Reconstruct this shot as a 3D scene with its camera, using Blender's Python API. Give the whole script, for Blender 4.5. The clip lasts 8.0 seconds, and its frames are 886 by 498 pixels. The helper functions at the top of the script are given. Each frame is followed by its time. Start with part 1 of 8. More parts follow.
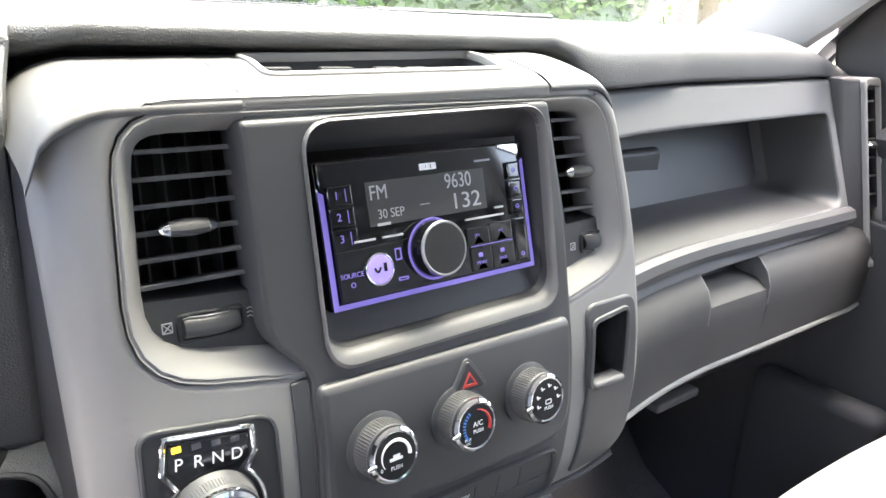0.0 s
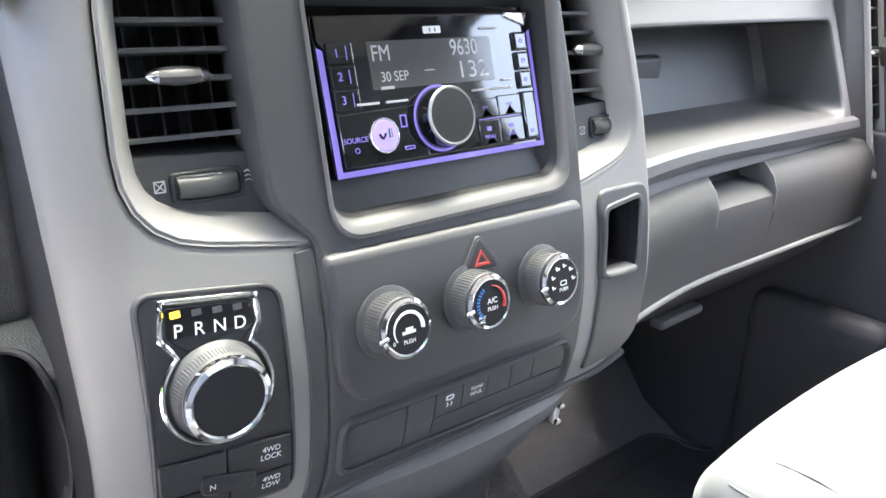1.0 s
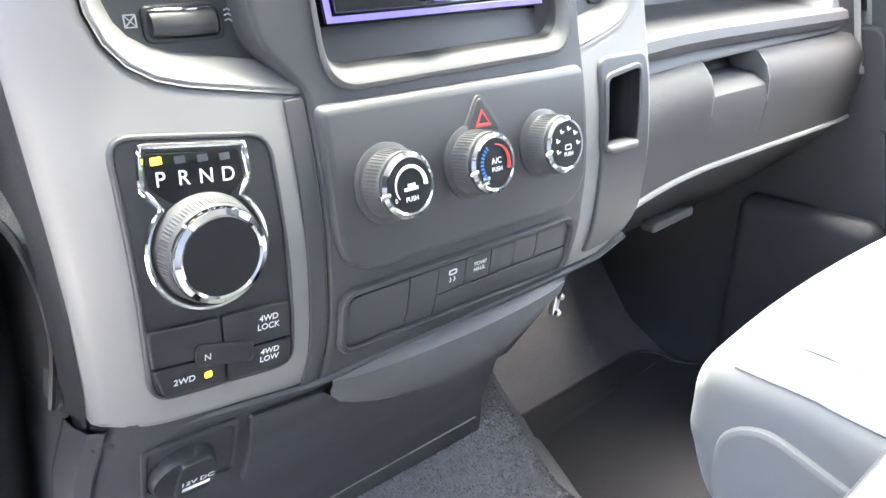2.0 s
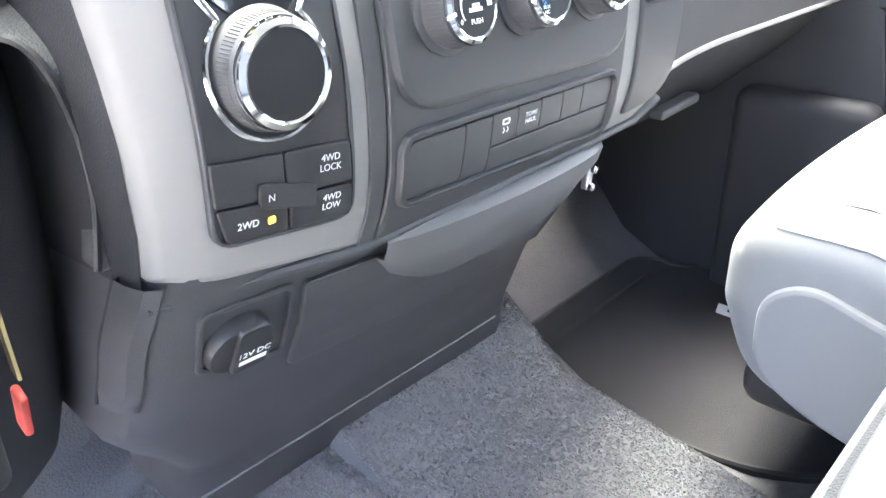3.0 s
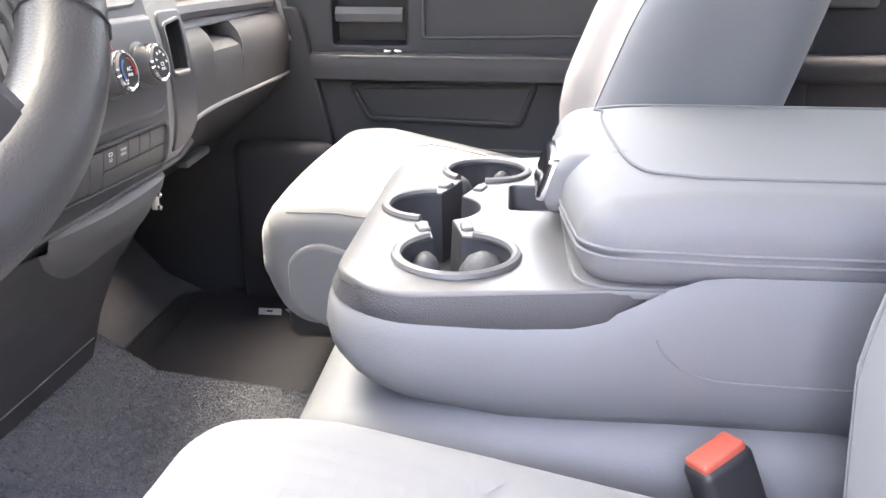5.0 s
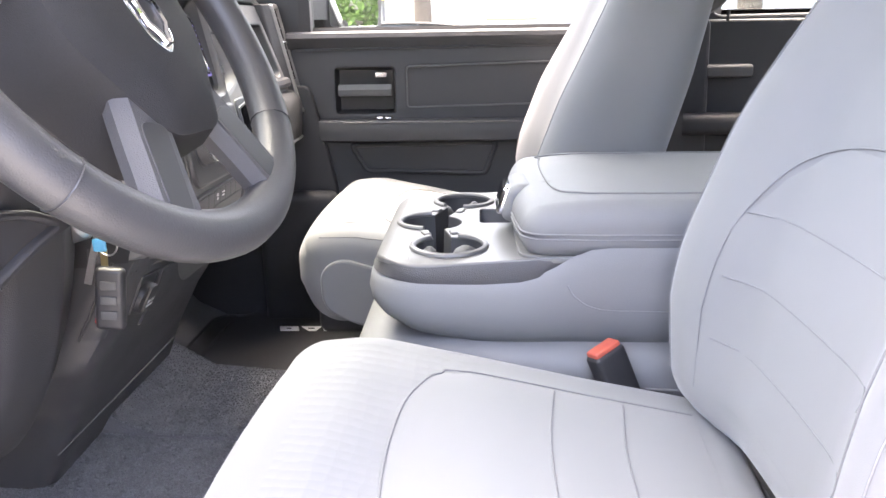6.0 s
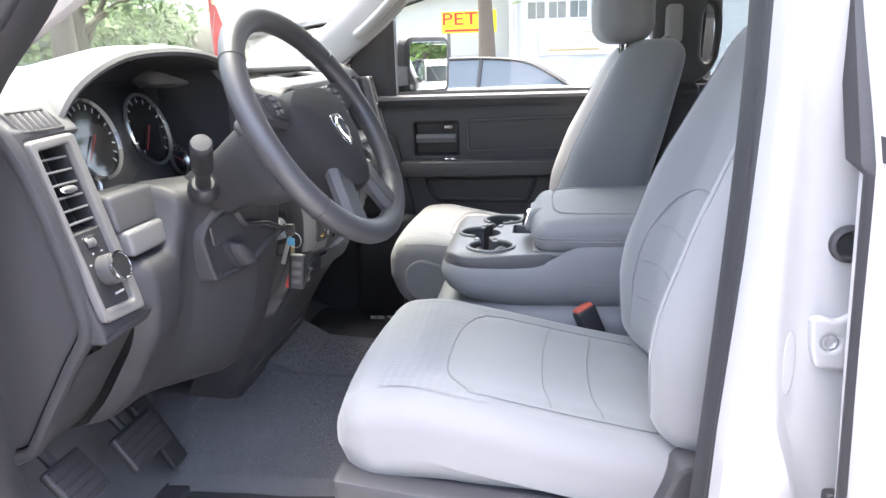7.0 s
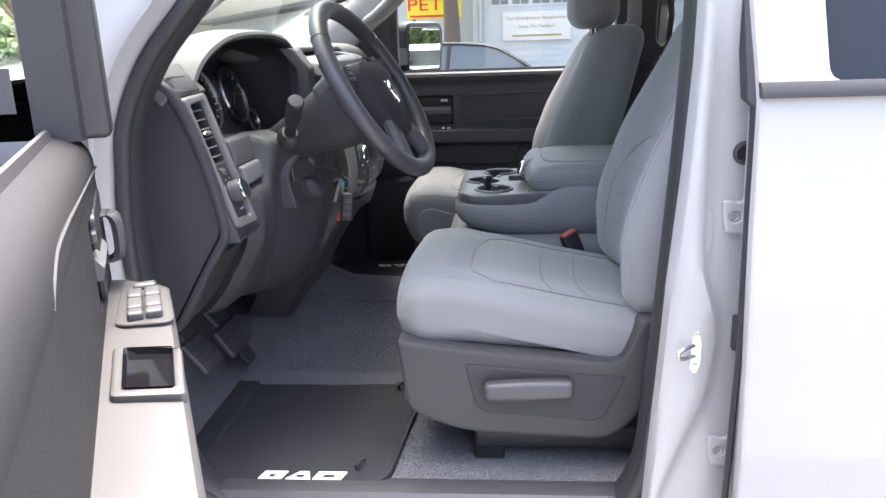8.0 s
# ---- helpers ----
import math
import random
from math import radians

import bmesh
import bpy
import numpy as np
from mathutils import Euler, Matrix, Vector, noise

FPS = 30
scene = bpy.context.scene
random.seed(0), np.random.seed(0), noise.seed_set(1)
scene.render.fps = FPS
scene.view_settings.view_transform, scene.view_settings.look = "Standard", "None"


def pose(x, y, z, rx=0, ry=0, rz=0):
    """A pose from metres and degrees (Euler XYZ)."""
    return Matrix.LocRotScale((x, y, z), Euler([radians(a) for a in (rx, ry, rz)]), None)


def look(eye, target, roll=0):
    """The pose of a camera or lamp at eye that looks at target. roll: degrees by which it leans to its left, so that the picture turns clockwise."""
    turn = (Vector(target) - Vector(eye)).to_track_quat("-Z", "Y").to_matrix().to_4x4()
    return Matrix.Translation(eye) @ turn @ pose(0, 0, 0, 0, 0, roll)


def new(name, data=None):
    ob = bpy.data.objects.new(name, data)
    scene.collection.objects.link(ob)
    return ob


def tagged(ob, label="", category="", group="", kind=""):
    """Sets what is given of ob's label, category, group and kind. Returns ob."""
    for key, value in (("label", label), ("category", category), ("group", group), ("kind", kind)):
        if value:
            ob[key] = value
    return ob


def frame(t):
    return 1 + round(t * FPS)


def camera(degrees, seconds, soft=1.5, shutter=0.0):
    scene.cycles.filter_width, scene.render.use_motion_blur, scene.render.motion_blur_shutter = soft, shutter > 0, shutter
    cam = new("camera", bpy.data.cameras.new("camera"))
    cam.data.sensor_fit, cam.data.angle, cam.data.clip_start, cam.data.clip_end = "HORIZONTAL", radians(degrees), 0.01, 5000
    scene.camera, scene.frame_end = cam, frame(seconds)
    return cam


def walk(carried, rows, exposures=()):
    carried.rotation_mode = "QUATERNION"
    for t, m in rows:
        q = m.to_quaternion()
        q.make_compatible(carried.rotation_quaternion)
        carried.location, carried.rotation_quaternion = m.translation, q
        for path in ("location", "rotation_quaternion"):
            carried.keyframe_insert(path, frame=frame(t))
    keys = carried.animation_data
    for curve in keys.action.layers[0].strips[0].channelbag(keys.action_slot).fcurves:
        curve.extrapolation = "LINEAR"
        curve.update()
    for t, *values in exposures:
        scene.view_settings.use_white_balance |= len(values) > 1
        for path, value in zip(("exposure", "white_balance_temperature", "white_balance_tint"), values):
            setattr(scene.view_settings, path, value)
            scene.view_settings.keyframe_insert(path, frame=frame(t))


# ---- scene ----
cam = camera(61.0, 8.0)
PATH = [
    (0, (-0.305, -0.406, 1.49), (0.883, 1.087, 0.893), 2.9),
    (0.5, (-0.307, -0.403, 1.458), (0.89, 1.074, 0.836), 2.2),
    (1, (-0.311, -0.392, 1.419), (0.898, 1.055, 0.753), 1.8),
    (2.5, (-0.334, -0.357, 1.321), (0.928, 0.958, 0.497), -0.5),
    (3, (-0.358, -0.329, 1.286), (0.928, 0.922, 0.402), -1.7),
    (3.5, (-0.373, -0.307, 1.264), (1.04, 0.77, 0.345), -1.1),
    (4, (-0.426, -0.32, 1.252), (1.172, 0.499, 0.369), 0.0),
    (4.5, (-0.536, -0.372, 1.297), (1.242, 0.088, 0.506), 1.6),
    (5, (-0.666, -0.42, 1.316), (1.201, -0.252, 0.619), 0.2),
    (5.2, (-0.714, -0.432, 1.329), (1.169, -0.332, 0.662), -0.1),
    (6.3, (-1.194, -0.416, 1.404), (0.735, -0.276, 0.892), -1.3),
    (6.5, (-1.306, -0.433, 1.435), (0.62, -0.233, 0.935), -1.5),
    (7, (-1.598, -0.485, 1.48), (0.323, -0.223, 0.991), -1.8),
    (7.5, (-1.866, -0.43, 1.482), (0.056, -0.209, 0.976), -1.9),
    (8, (-2.024, -0.412, 1.473), (-0.101, -0.244, 0.947), -1.9),
]
EXPOSURES = [(0, 5.5, 6400, 11), (1, 5.82, 6250, 10), (2.5, 6.62, 6200, 9), (3.5, 6.82, 6200, 9), (4.5, 6.12, 6450, 12), (5.2, 5.65, 6950, 16), (6.5, 5.45, 6650, 13), (7, 4.8, 6400, 11), (8, 3.97, 6250, 9)]
walk(cam, [(t, look(eye, target, roll)) for t, eye, target, roll in PATH], EXPOSURES)

# ---- world and sun ----
world = bpy.data.worlds.new("sky")
scene.world = world
world.use_nodes = True
wn = world.node_tree
sky = wn.nodes.new("ShaderNodeTexSky")
sky.sky_type, sky.sun_disc = "NISHITA", False
sky.sun_elevation, sky.sun_rotation = radians(75), radians(82)
sky.dust_density, sky.air_density, sky.ozone_density = 8.0, 0.6, 0.3
wn.links.new(sky.outputs[0], wn.nodes["Background"].inputs[0])
wn.nodes["Background"].inputs[1].default_value = 0.15
sun = new("sun", bpy.data.lights.new("sun", "SUN"))
sun.data.energy, sun.data.angle, sun.data.color = 0.2, radians(90), (0.97, 0.98, 1.0)
sun.matrix_world = look((2.2, 0.3, 8.5), (0, 0, 0))

# ---- materials ----
def material(name, color, rough=0.5, metal=0.0, grain=0.0, size=400.0, vary=0.08, blotch=12.0, coat=0.0, cells=False, spec=0.5, sheen=0.0, random_tint=0.0):
    m = bpy.data.materials.new(name)
    m.use_nodes = True
    nt, N = m.node_tree, m.node_tree.nodes.new
    p = nt.nodes["Principled BSDF"]
    p.inputs["Roughness"].default_value, p.inputs["Metallic"].default_value = rough, metal
    p.inputs["Coat Weight"].default_value, p.inputs["Coat Roughness"].default_value = coat, 0.04
    p.inputs["Specular IOR Level"].default_value = spec
    p.inputs["Sheen Weight"].default_value = sheen
    tc = N("ShaderNodeTexCoord")
    big, fine = N("ShaderNodeTexNoise"), N("ShaderNodeTexNoise")
    big.inputs["Scale"].default_value, big.inputs["Detail"].default_value = blotch, 6
    fine.inputs["Scale"].default_value, fine.inputs["Detail"].default_value = size, 3
    add = N("ShaderNodeMath")
    add.operation = "MULTIPLY_ADD"
    add.inputs[1].default_value = 0.5
    ramp = N("ShaderNodeMix")
    ramp.data_type = "RGBA"
    lo = [max(0.0, c * (1 - vary)) for c in color]
    hi = [min(1.0, c * (1 + vary)) for c in color]
    ramp.inputs[6].default_value, ramp.inputs[7].default_value = (*lo, 1), (*hi, 1)
    half = N("ShaderNodeMath")
    half.operation = "MULTIPLY"
    half.inputs[1].default_value = 0.5
    for n in (big, fine):
        nt.links.new(tc.outputs["Object"], n.inputs["Vector"])
    nt.links.new(fine.outputs[0], half.inputs[0])
    nt.links.new(big.outputs[0], add.inputs[0])
    nt.links.new(half.outputs[0], add.inputs[2])
    nt.links.new(add.outputs[0], ramp.inputs[0])
    last = ramp.outputs[2]
    if random_tint:
        info, hsv, mr = N("ShaderNodeObjectInfo"), N("ShaderNodeHueSaturation"), N("ShaderNodeMapRange")
        mr.inputs[3].default_value, mr.inputs[4].default_value = 1 - random_tint, 1 + random_tint
        nt.links.new(info.outputs["Random"], mr.inputs[0])
        nt.links.new(mr.outputs[0], hsv.inputs["Value"])
        nt.links.new(last, hsv.inputs["Color"])
        last = hsv.outputs[0]
    nt.links.new(last, p.inputs["Base Color"])
    rr = N("ShaderNodeMapRange")
    rr.inputs[3].default_value, rr.inputs[4].default_value = max(0.02, rough * 0.85), min(1.0, rough * 1.15)
    nt.links.new(big.outputs[0], rr.inputs[0])
    nt.links.new(rr.outputs[0], p.inputs["Roughness"])
    if grain:
        b = N("ShaderNodeBump")
        b.inputs["Strength"].default_value, b.inputs["Distance"].default_value = grain, 0.6 / size
        if cells:
            v = N("ShaderNodeTexVoronoi")
            v.feature = "DISTANCE_TO_EDGE"
            v.inputs["Scale"].default_value = size
            nt.links.new(tc.outputs["Object"], v.inputs["Vector"])
            nt.links.new(v.outputs["Distance"], b.inputs["Height"])
        else:
            nt.links.new(fine.outputs[0], b.inputs["Height"])
        nt.links.new(b.outputs[0], p.inputs["Normal"])
    return m


def glow(name, color, strength):
    m = bpy.data.materials.new(name)
    m.use_nodes = True
    p = m.node_tree.nodes["Principled BSDF"]
    p.inputs["Base Color"].default_value = (*[c * 0.3 for c in color], 1)
    p.inputs["Emission Color"].default_value, p.inputs["Emission Strength"].default_value = (*color, 1), strength
    return m


def clear(name, tint):
    """A thin sheet of tinted glass: see-through, with a gloss that grows towards grazing angles."""
    m = bpy.data.materials.new(name)
    m.use_nodes = True
    nt, N = m.node_tree, m.node_tree.nodes.new
    nt.nodes.remove(nt.nodes["Principled BSDF"])
    see, gloss, mix, lw = N("ShaderNodeBsdfTransparent"), N("ShaderNodeBsdfGlossy"), N("ShaderNodeMixShader"), N("ShaderNodeLayerWeight")
    see.inputs[0].default_value = (*tint, 1)
    gloss.inputs["Roughness"].default_value = 0.01
    power, scale = N("ShaderNodeMath"), N("ShaderNodeMath")
    power.operation, scale.operation = "POWER", "MULTIPLY_ADD"
    power.inputs[1].default_value = 4.0
    scale.inputs[1].default_value, scale.inputs[2].default_value = 0.4, 0.03
    nt.links.new(lw.outputs["Facing"], power.inputs[0])
    nt.links.new(power.outputs[0], scale.inputs[0])
    nt.links.new(scale.outputs[0], mix.inputs[0])
    nt.links.new(see.outputs[0], mix.inputs[1])
    nt.links.new(gloss.outputs[0], mix.inputs[2])
    nt.links.new(mix.outputs[0], nt.nodes["Material Output"].inputs[0])
    return m


def mesh_cloth(name, color):
    """Light seat cloth with a fine knit and a honeycomb emboss."""
    m = material(name, color, 0.9, grain=0.25, size=900, vary=0.07, blotch=9, sheen=0.25)
    nt = m.node_tree
    p = nt.nodes["Principled BSDF"]
    tc, v, b = nt.nodes.new("ShaderNodeTexCoord"), nt.nodes.new("ShaderNodeTexVoronoi"), nt.nodes.new("ShaderNodeBump")
    v.inputs["Scale"].default_value, v.inputs["Randomness"].default_value = 75, 0.25
    b.inputs["Strength"].default_value, b.inputs["Distance"].default_value = 0.45, 0.0022
    nt.links.new(tc.outputs["Object"], v.inputs["Vector"])
    nt.links.new(v.outputs["Distance"], b.inputs["Height"])
    nt.links.new(p.inputs["Normal"].links[0].from_socket, b.inputs["Normal"])
    nt.links.new(b.outputs[0], p.inputs["Normal"])
    return m


# darker copy of the dash vinyl; shade under the bin is in its colour
LEDGEVINYL = material("shaded_ledge_vinyl", (0.038, 0.038, 0.039), 0.65, spec=0.32, grain=0.6, size=560, cells=True, vary=0.12)
VINYL = material("grained_vinyl", (0.072, 0.072, 0.073), 0.52, grain=0.6, size=560, cells=True, vary=0.1)
VINYL_DARK = material("dark_grained_vinyl", (0.05, 0.05, 0.053), 0.58, spec=0.35, grain=0.4, size=650, cells=True, vary=0.12)
BEZEL = material("satin_grey_plastic", (0.2, 0.195, 0.19), 0.52, grain=0.06, size=1500, vary=0.05)
GREYPANEL = material("grey_dash_plastic", (0.09, 0.09, 0.092), 0.55, grain=0.3, size=900, cells=True, vary=0.08)
FACE = material("charcoal_plastic", (0.047, 0.0475, 0.05), 0.45, grain=0.12, size=1200, vary=0.12)
LOWER = material("charcoal_lower_plastic", (0.047, 0.047, 0.051), 0.45, grain=0.3, size=800, cells=True, vary=0.16)
# charcoal vinyl darkened in colour for surfaces that catch too much light
DOORVINYL = material("dimmed_charcoal_vinyl", (0.02, 0.02, 0.021), 0.7, spec=0.15, grain=0.35, size=650, cells=True, vary=0.14)
# bezel plastic darkened in colour against strong light on caps and vent bezel
CAP = material("darker_satin_plastic", (0.098, 0.096, 0.094), 0.45, grain=0.12, size=1500, vary=0.05)
DECK = material("satin_deck_plastic", (0.115, 0.113, 0.111), 0.42, grain=0.06, size=1500, vary=0.05)
SHIELD = material("seat_shield_plastic", (0.036, 0.036, 0.038), 0.5, spec=0.4, grain=0.3, size=800, cells=True, vary=0.1)
ARMREST = material("satin_armrest_plastic", (0.044, 0.044, 0.044), 0.5, grain=0.3, size=900, cells=True, vary=0.08)
BLACK = material("black_plastic", (0.02, 0.02, 0.022), 0.45, grain=0.1, size=900, vary=0.15)
# near-black that puts the shade of openings and the firewall into colour
VOID = material("recess_shade", (0.012, 0.012, 0.014), 0.8, vary=0.2)
GLOSS = material("gloss_black", (0.006, 0.006, 0.007), 0.06, vary=0.1, coat=0.5)
LCD = material("smoked_screen", (0.075, 0.075, 0.073), 0.12, vary=0.03)
CHROME = material("chrome", (0.75, 0.75, 0.76), 0.09, 1.0, vary=0.03)
SILVER = material("silver_painted_plastic", (0.22, 0.22, 0.225), 0.36, 0.5, vary=0.04)
KNOBFACE = material("dark_knob_face", (0.014, 0.014, 0.015), 0.6, spec=0.25, vary=0.15)
SATIN = material("satin_silver", (0.62, 0.62, 0.61), 0.28, 1.0, vary=0.05)
SOFTGREY = material("knob_side_grey", (0.06, 0.06, 0.061), 0.45, vary=0.05)
CLOTH = material("light_grey_seat_cloth", (0.17, 0.171, 0.171), 0.92, grain=0.3, size=1300, vary=0.06, blotch=7, sheen=0.25)
CLOTHSIDE = material("grey_seat_vinyl", (0.164, 0.165, 0.167), 0.6, grain=0.3, size=700, cells=True, vary=0.05, blotch=7)
KNIT = mesh_cloth("honeycomb_seat_cloth", (0.17, 0.171, 0.171))
SEAM = material("seat_stitching", (0.175, 0.175, 0.177), 0.9, vary=0.2)
# one carpet in two tones: shade between loops put into the darker base
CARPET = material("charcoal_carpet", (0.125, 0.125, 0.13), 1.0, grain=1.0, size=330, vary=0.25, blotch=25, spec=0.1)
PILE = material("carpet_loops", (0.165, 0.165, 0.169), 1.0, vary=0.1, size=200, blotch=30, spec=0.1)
RUBBERMAT = material("black_floor_mat", (0.031, 0.031, 0.034), 0.85, spec=0.3, grain=0.7, size=600, vary=0.25, blotch=8)
RUBBER = material("black_rubber", (0.02, 0.02, 0.022), 0.6, grain=0.2, size=300, vary=0.2)
PAINT = material("white_body_paint", (0.27, 0.27, 0.269), 0.42, vary=0.03, coat=0.15)
TRIMLIGHT = material("light_pillar_trim", (0.3, 0.295, 0.285), 0.75, grain=0.2, size=900, vary=0.04)
HEADLINER = material("headliner_fabric", (0.6, 0.59, 0.57), 0.95, grain=0.3, size=1200, vary=0.04)
WHEELSKIN = material("steering_wheel_vinyl", (0.034, 0.034, 0.036), 0.44, spec=0.5, grain=0.16, size=430, cells=True, vary=0.12)
STEEL = material("galvanised_steel", (0.5, 0.5, 0.5), 0.35, 1.0, vary=0.1)
WHITEINK = material("white_marking", (0.75, 0.75, 0.75), 0.6, vary=0.02)
GREYINK = material("grey_marking", (0.4, 0.4, 0.42), 0.6, vary=0.02)
REDINK = material("red_marking", (0.36, 0.03, 0.025), 0.5, vary=0.05)
BLUEINK = material("blue_marking", (0.03, 0.14, 0.42), 0.5, vary=0.05)
PURPLE = glow("purple_backlight", (0.27, 0.21, 0.75), 0.013)
PHONE = glow("lilac_button_light", (0.42, 0.33, 0.85), 0.02)
SEGMENT = material("screen_digits", (0.42, 0.42, 0.42), 0.4, vary=0.02)
AMBER = glow("amber_indicator", (1.0, 0.55, 0.03), 0.09)
SLATE = material("slate_grey_plastic", (0.032, 0.032, 0.035), 0.55, spec=0.32, grain=0.35, size=600, cells=True, vary=0.1)
DECKEDGE = material("grained_console_edge", (0.052, 0.051, 0.053), 0.58, grain=0.5, size=500, cells=True, vary=0.12)
LENS = clear("gauge_lens", (0.92, 0.93, 0.93))
# tints control light: windows dim the view outside, the windscreen dims daylight
GLASS = clear("window_glass", (0.5, 0.535, 0.52))
SCREENGLASS = clear("windscreen_glass", (0.6, 0.63, 0.61))
# greyer, blotched base puts reflected surroundings into the parked cars' windows
CARGLASS = material("parked_car_glass", (0.05, 0.058, 0.058), 0.04, vary=0.35, size=3, blotch=2.5, spec=0.8, coat=1.0)
TINTGLASS = material("tinted_glass", (0.01, 0.012, 0.016), 0.03, vary=0.02, spec=0.2)
MIRROR = material("mirror_glass", (0.85, 0.87, 0.88), 0.01, 1.0, vary=0.0)


# ---- building blocks ----
from mathutils.bvhtree import BVHTree


class Geo:
    """Collects vertices and faces of one mesh."""

    def __init__(self):
        self.v, self.f = [], []

    def add(self, verts, faces):
        k = len(self.v)
        self.v += [tuple(p) for p in verts]
        self.f += [tuple(i + k for i in face) for face in faces]
        return self

    def loft(self, rings, closed=True, cap0=True, cap1=True):
        n, faces = len(rings[0]), []
        for a in range(len(rings) - 1):
            for i in range(n if closed else n - 1):
                j = (i + 1) % n
                faces.append((a * n + i, a * n + j, (a + 1) * n + j, (a + 1) * n + i))
        if cap0:
            faces.append(tuple(range(n))[::-1])
        if cap1:
            faces.append(tuple(range((len(rings) - 1) * n, len(rings) * n)))
        return self.add([p for r in rings for p in r], faces)

    def box(self, c, s, r=0.003, k=3, m=1, shape=None):
        """A box with rounded edges; shape(x, y, z) may bend it, from points relative to the centre."""
        h = [v / 2 for v in s]
        r = min(r, *[v * 0.999 for v in h])
        axes = []
        for v in h:
            inner = v - r
            steps = [-v + r * (i / k) for i in range(k)]
            mid = [-inner + 2 * inner * i / (m + 1) for i in range(m + 2)]
            axes.append(steps + mid + [-q for q in steps[::-1]])
        index, verts, faces = {}, [], []

        def vert(p):
            key = tuple(round(q, 6) for q in p)
            if key not in index:
                q = Vector(p)
                core = Vector([max(-(h[i] - r), min(h[i] - r, p[i])) for i in range(3)])
                d = q - core
                out = core + d.normalized() * r if d.length > 1e-9 else q
                if shape:
                    out = Vector(shape(*out))
                index[key] = len(verts)
                verts.append((out[0] + c[0], out[1] + c[1], out[2] + c[2]))
            return index[key]

        for ax in range(3):
            b1, b2 = [i for i in range(3) if i != ax]
            for side in (-1, 1):
                A, B = axes[b1], axes[b2]
                for i in range(len(A) - 1):
                    for j in range(len(B) - 1):
                        ids = []
                        for u, w in ((A[i], B[j]), (A[i + 1], B[j]), (A[i + 1], B[j + 1]), (A[i], B[j + 1])):
                            p = [0, 0, 0]
                            p[ax], p[b1], p[b2] = side * h[ax], u, w
                            ids.append(vert(p))
                        if len(set(ids)) > 2:
                            faces.append(tuple(dict.fromkeys(ids)))
        return self.add(verts, faces)

    def tube(self, path, r, n=10, closed=False, flat=1.0):
        P = [Vector(p) for p in path]
        rings, up = [], None
        for i, p in enumerate(P):
            a, b = (P[i - 1], P[(i + 1) % len(P)]) if closed else (P[max(0, i - 1)], P[min(len(P) - 1, i + 1)])
            d = (b - a).normalized()
            if up is None:
                up = d.orthogonal().normalized()
            up = (up - d * up.dot(d)).normalized()
            side = d.cross(up)
            rad = r(i / max(1, len(P) - 1)) if callable(r) else r
            rings.append([p + rad * (math.cos(t) * up + flat * math.sin(t) * side) for t in [2 * math.pi * q / n for q in range(n)]])
        if closed:
            rings.append(rings[0])
        return self.loft(rings, True, not closed, not closed)

    def spin(self, profile, frame_, n=40, cap=True):
        """Turns (radius, height) points round the frame's own z axis."""
        rings = [[frame_ @ Vector((rad * math.cos(t), rad * math.sin(t), hgt)) for t in [2 * math.pi * q / n for q in range(n)]] for rad, hgt in profile]
        return self.loft(rings, True, cap, cap)

    def plate(self, outer, holes, at, front=0.0, thick=0.004, bevel=0.001, cuts=0.012, back=False):
        """A plate whose outline lies in (u, v); at(u, v, w) places it, w standing proud of the surface."""
        from mathutils.geometry import tessellate_polygon
        outer = dense(outer)
        holes = [dense(h) for h in holes]
        sup = bevel * 0.15 if holes and bevel < 0.002 else min(bevel * 0.8, 0.0012)
        loops = [grow(outer, -bevel - sup)] + [grow(h, bevel + sup) for h in holes]
        edges_ = [grow(outer, -bevel)] + [grow(h, bevel) for h in holes]
        flat = [Vector((u, v, 0)) for lp in loops for u, v in lp]
        tris = tessellate_polygon([[Vector((u, v, 0)) for u, v in lp] for lp in loops])
        bm = bmesh.new()
        vs = [bm.verts.new(p) for p in flat]
        for t in tris:
            try:
                bm.faces.new([vs[i] for i in t])
            except ValueError:
                pass
        if cuts:
            for ax in (0, 1):
                lo, hi = min(p[ax] for p in flat), max(p[ax] for p in flat)
                steps = max(1, int((hi - lo) / cuts))
                for i in range(1, steps):
                    co = Vector((0, 0, 0))
                    co[ax] = lo + (hi - lo) * i / steps
                    no = Vector((0, 0, 0))
                    no[ax] = 1
                    bmesh.ops.bisect_plane(bm, geom=bm.verts[:] + bm.edges[:] + bm.faces[:], plane_co=co, plane_no=no, dist=1e-6)
        bm.verts.index_update()
        self.add([at(p.co.x, p.co.y, front) for p in bm.verts], [[q.index for q in fc.verts] for fc in bm.faces])
        if back:
            self.add([at(p.co.x, p.co.y, front - thick) for p in bm.verts], [[q.index for q in fc.verts][::-1] for fc in bm.faces])
        bm.free()
        for core, lp, full in zip(loops, edges_, [outer] + holes):
            rings = [[at(u, v, front) for u, v in core], [at(u, v, front) for u, v in lp]]
            mid = [((a[0] + b[0] * 2) / 3, (a[1] + b[1] * 2) / 3) for a, b in zip(lp, full)]
            rings.append([at(u, v, front - bevel * 0.3) for u, v in mid])
            rings.append([at(u, v, front - bevel) for u, v in full])
            rings.append([at(u, v, front - thick) for u, v in full])
            self.loft(rings, True, False, False)
        return self


def dense(poly, step=0.008):
    out = []
    for a, b in zip(poly, poly[1:] + poly[:1]):
        d = math.dist(a, b)
        k = max(1, int(d / step))
        out += [(a[0] + (b[0] - a[0]) * i / k, a[1] + (b[1] - a[1]) * i / k) for i in range(k)]
    return out


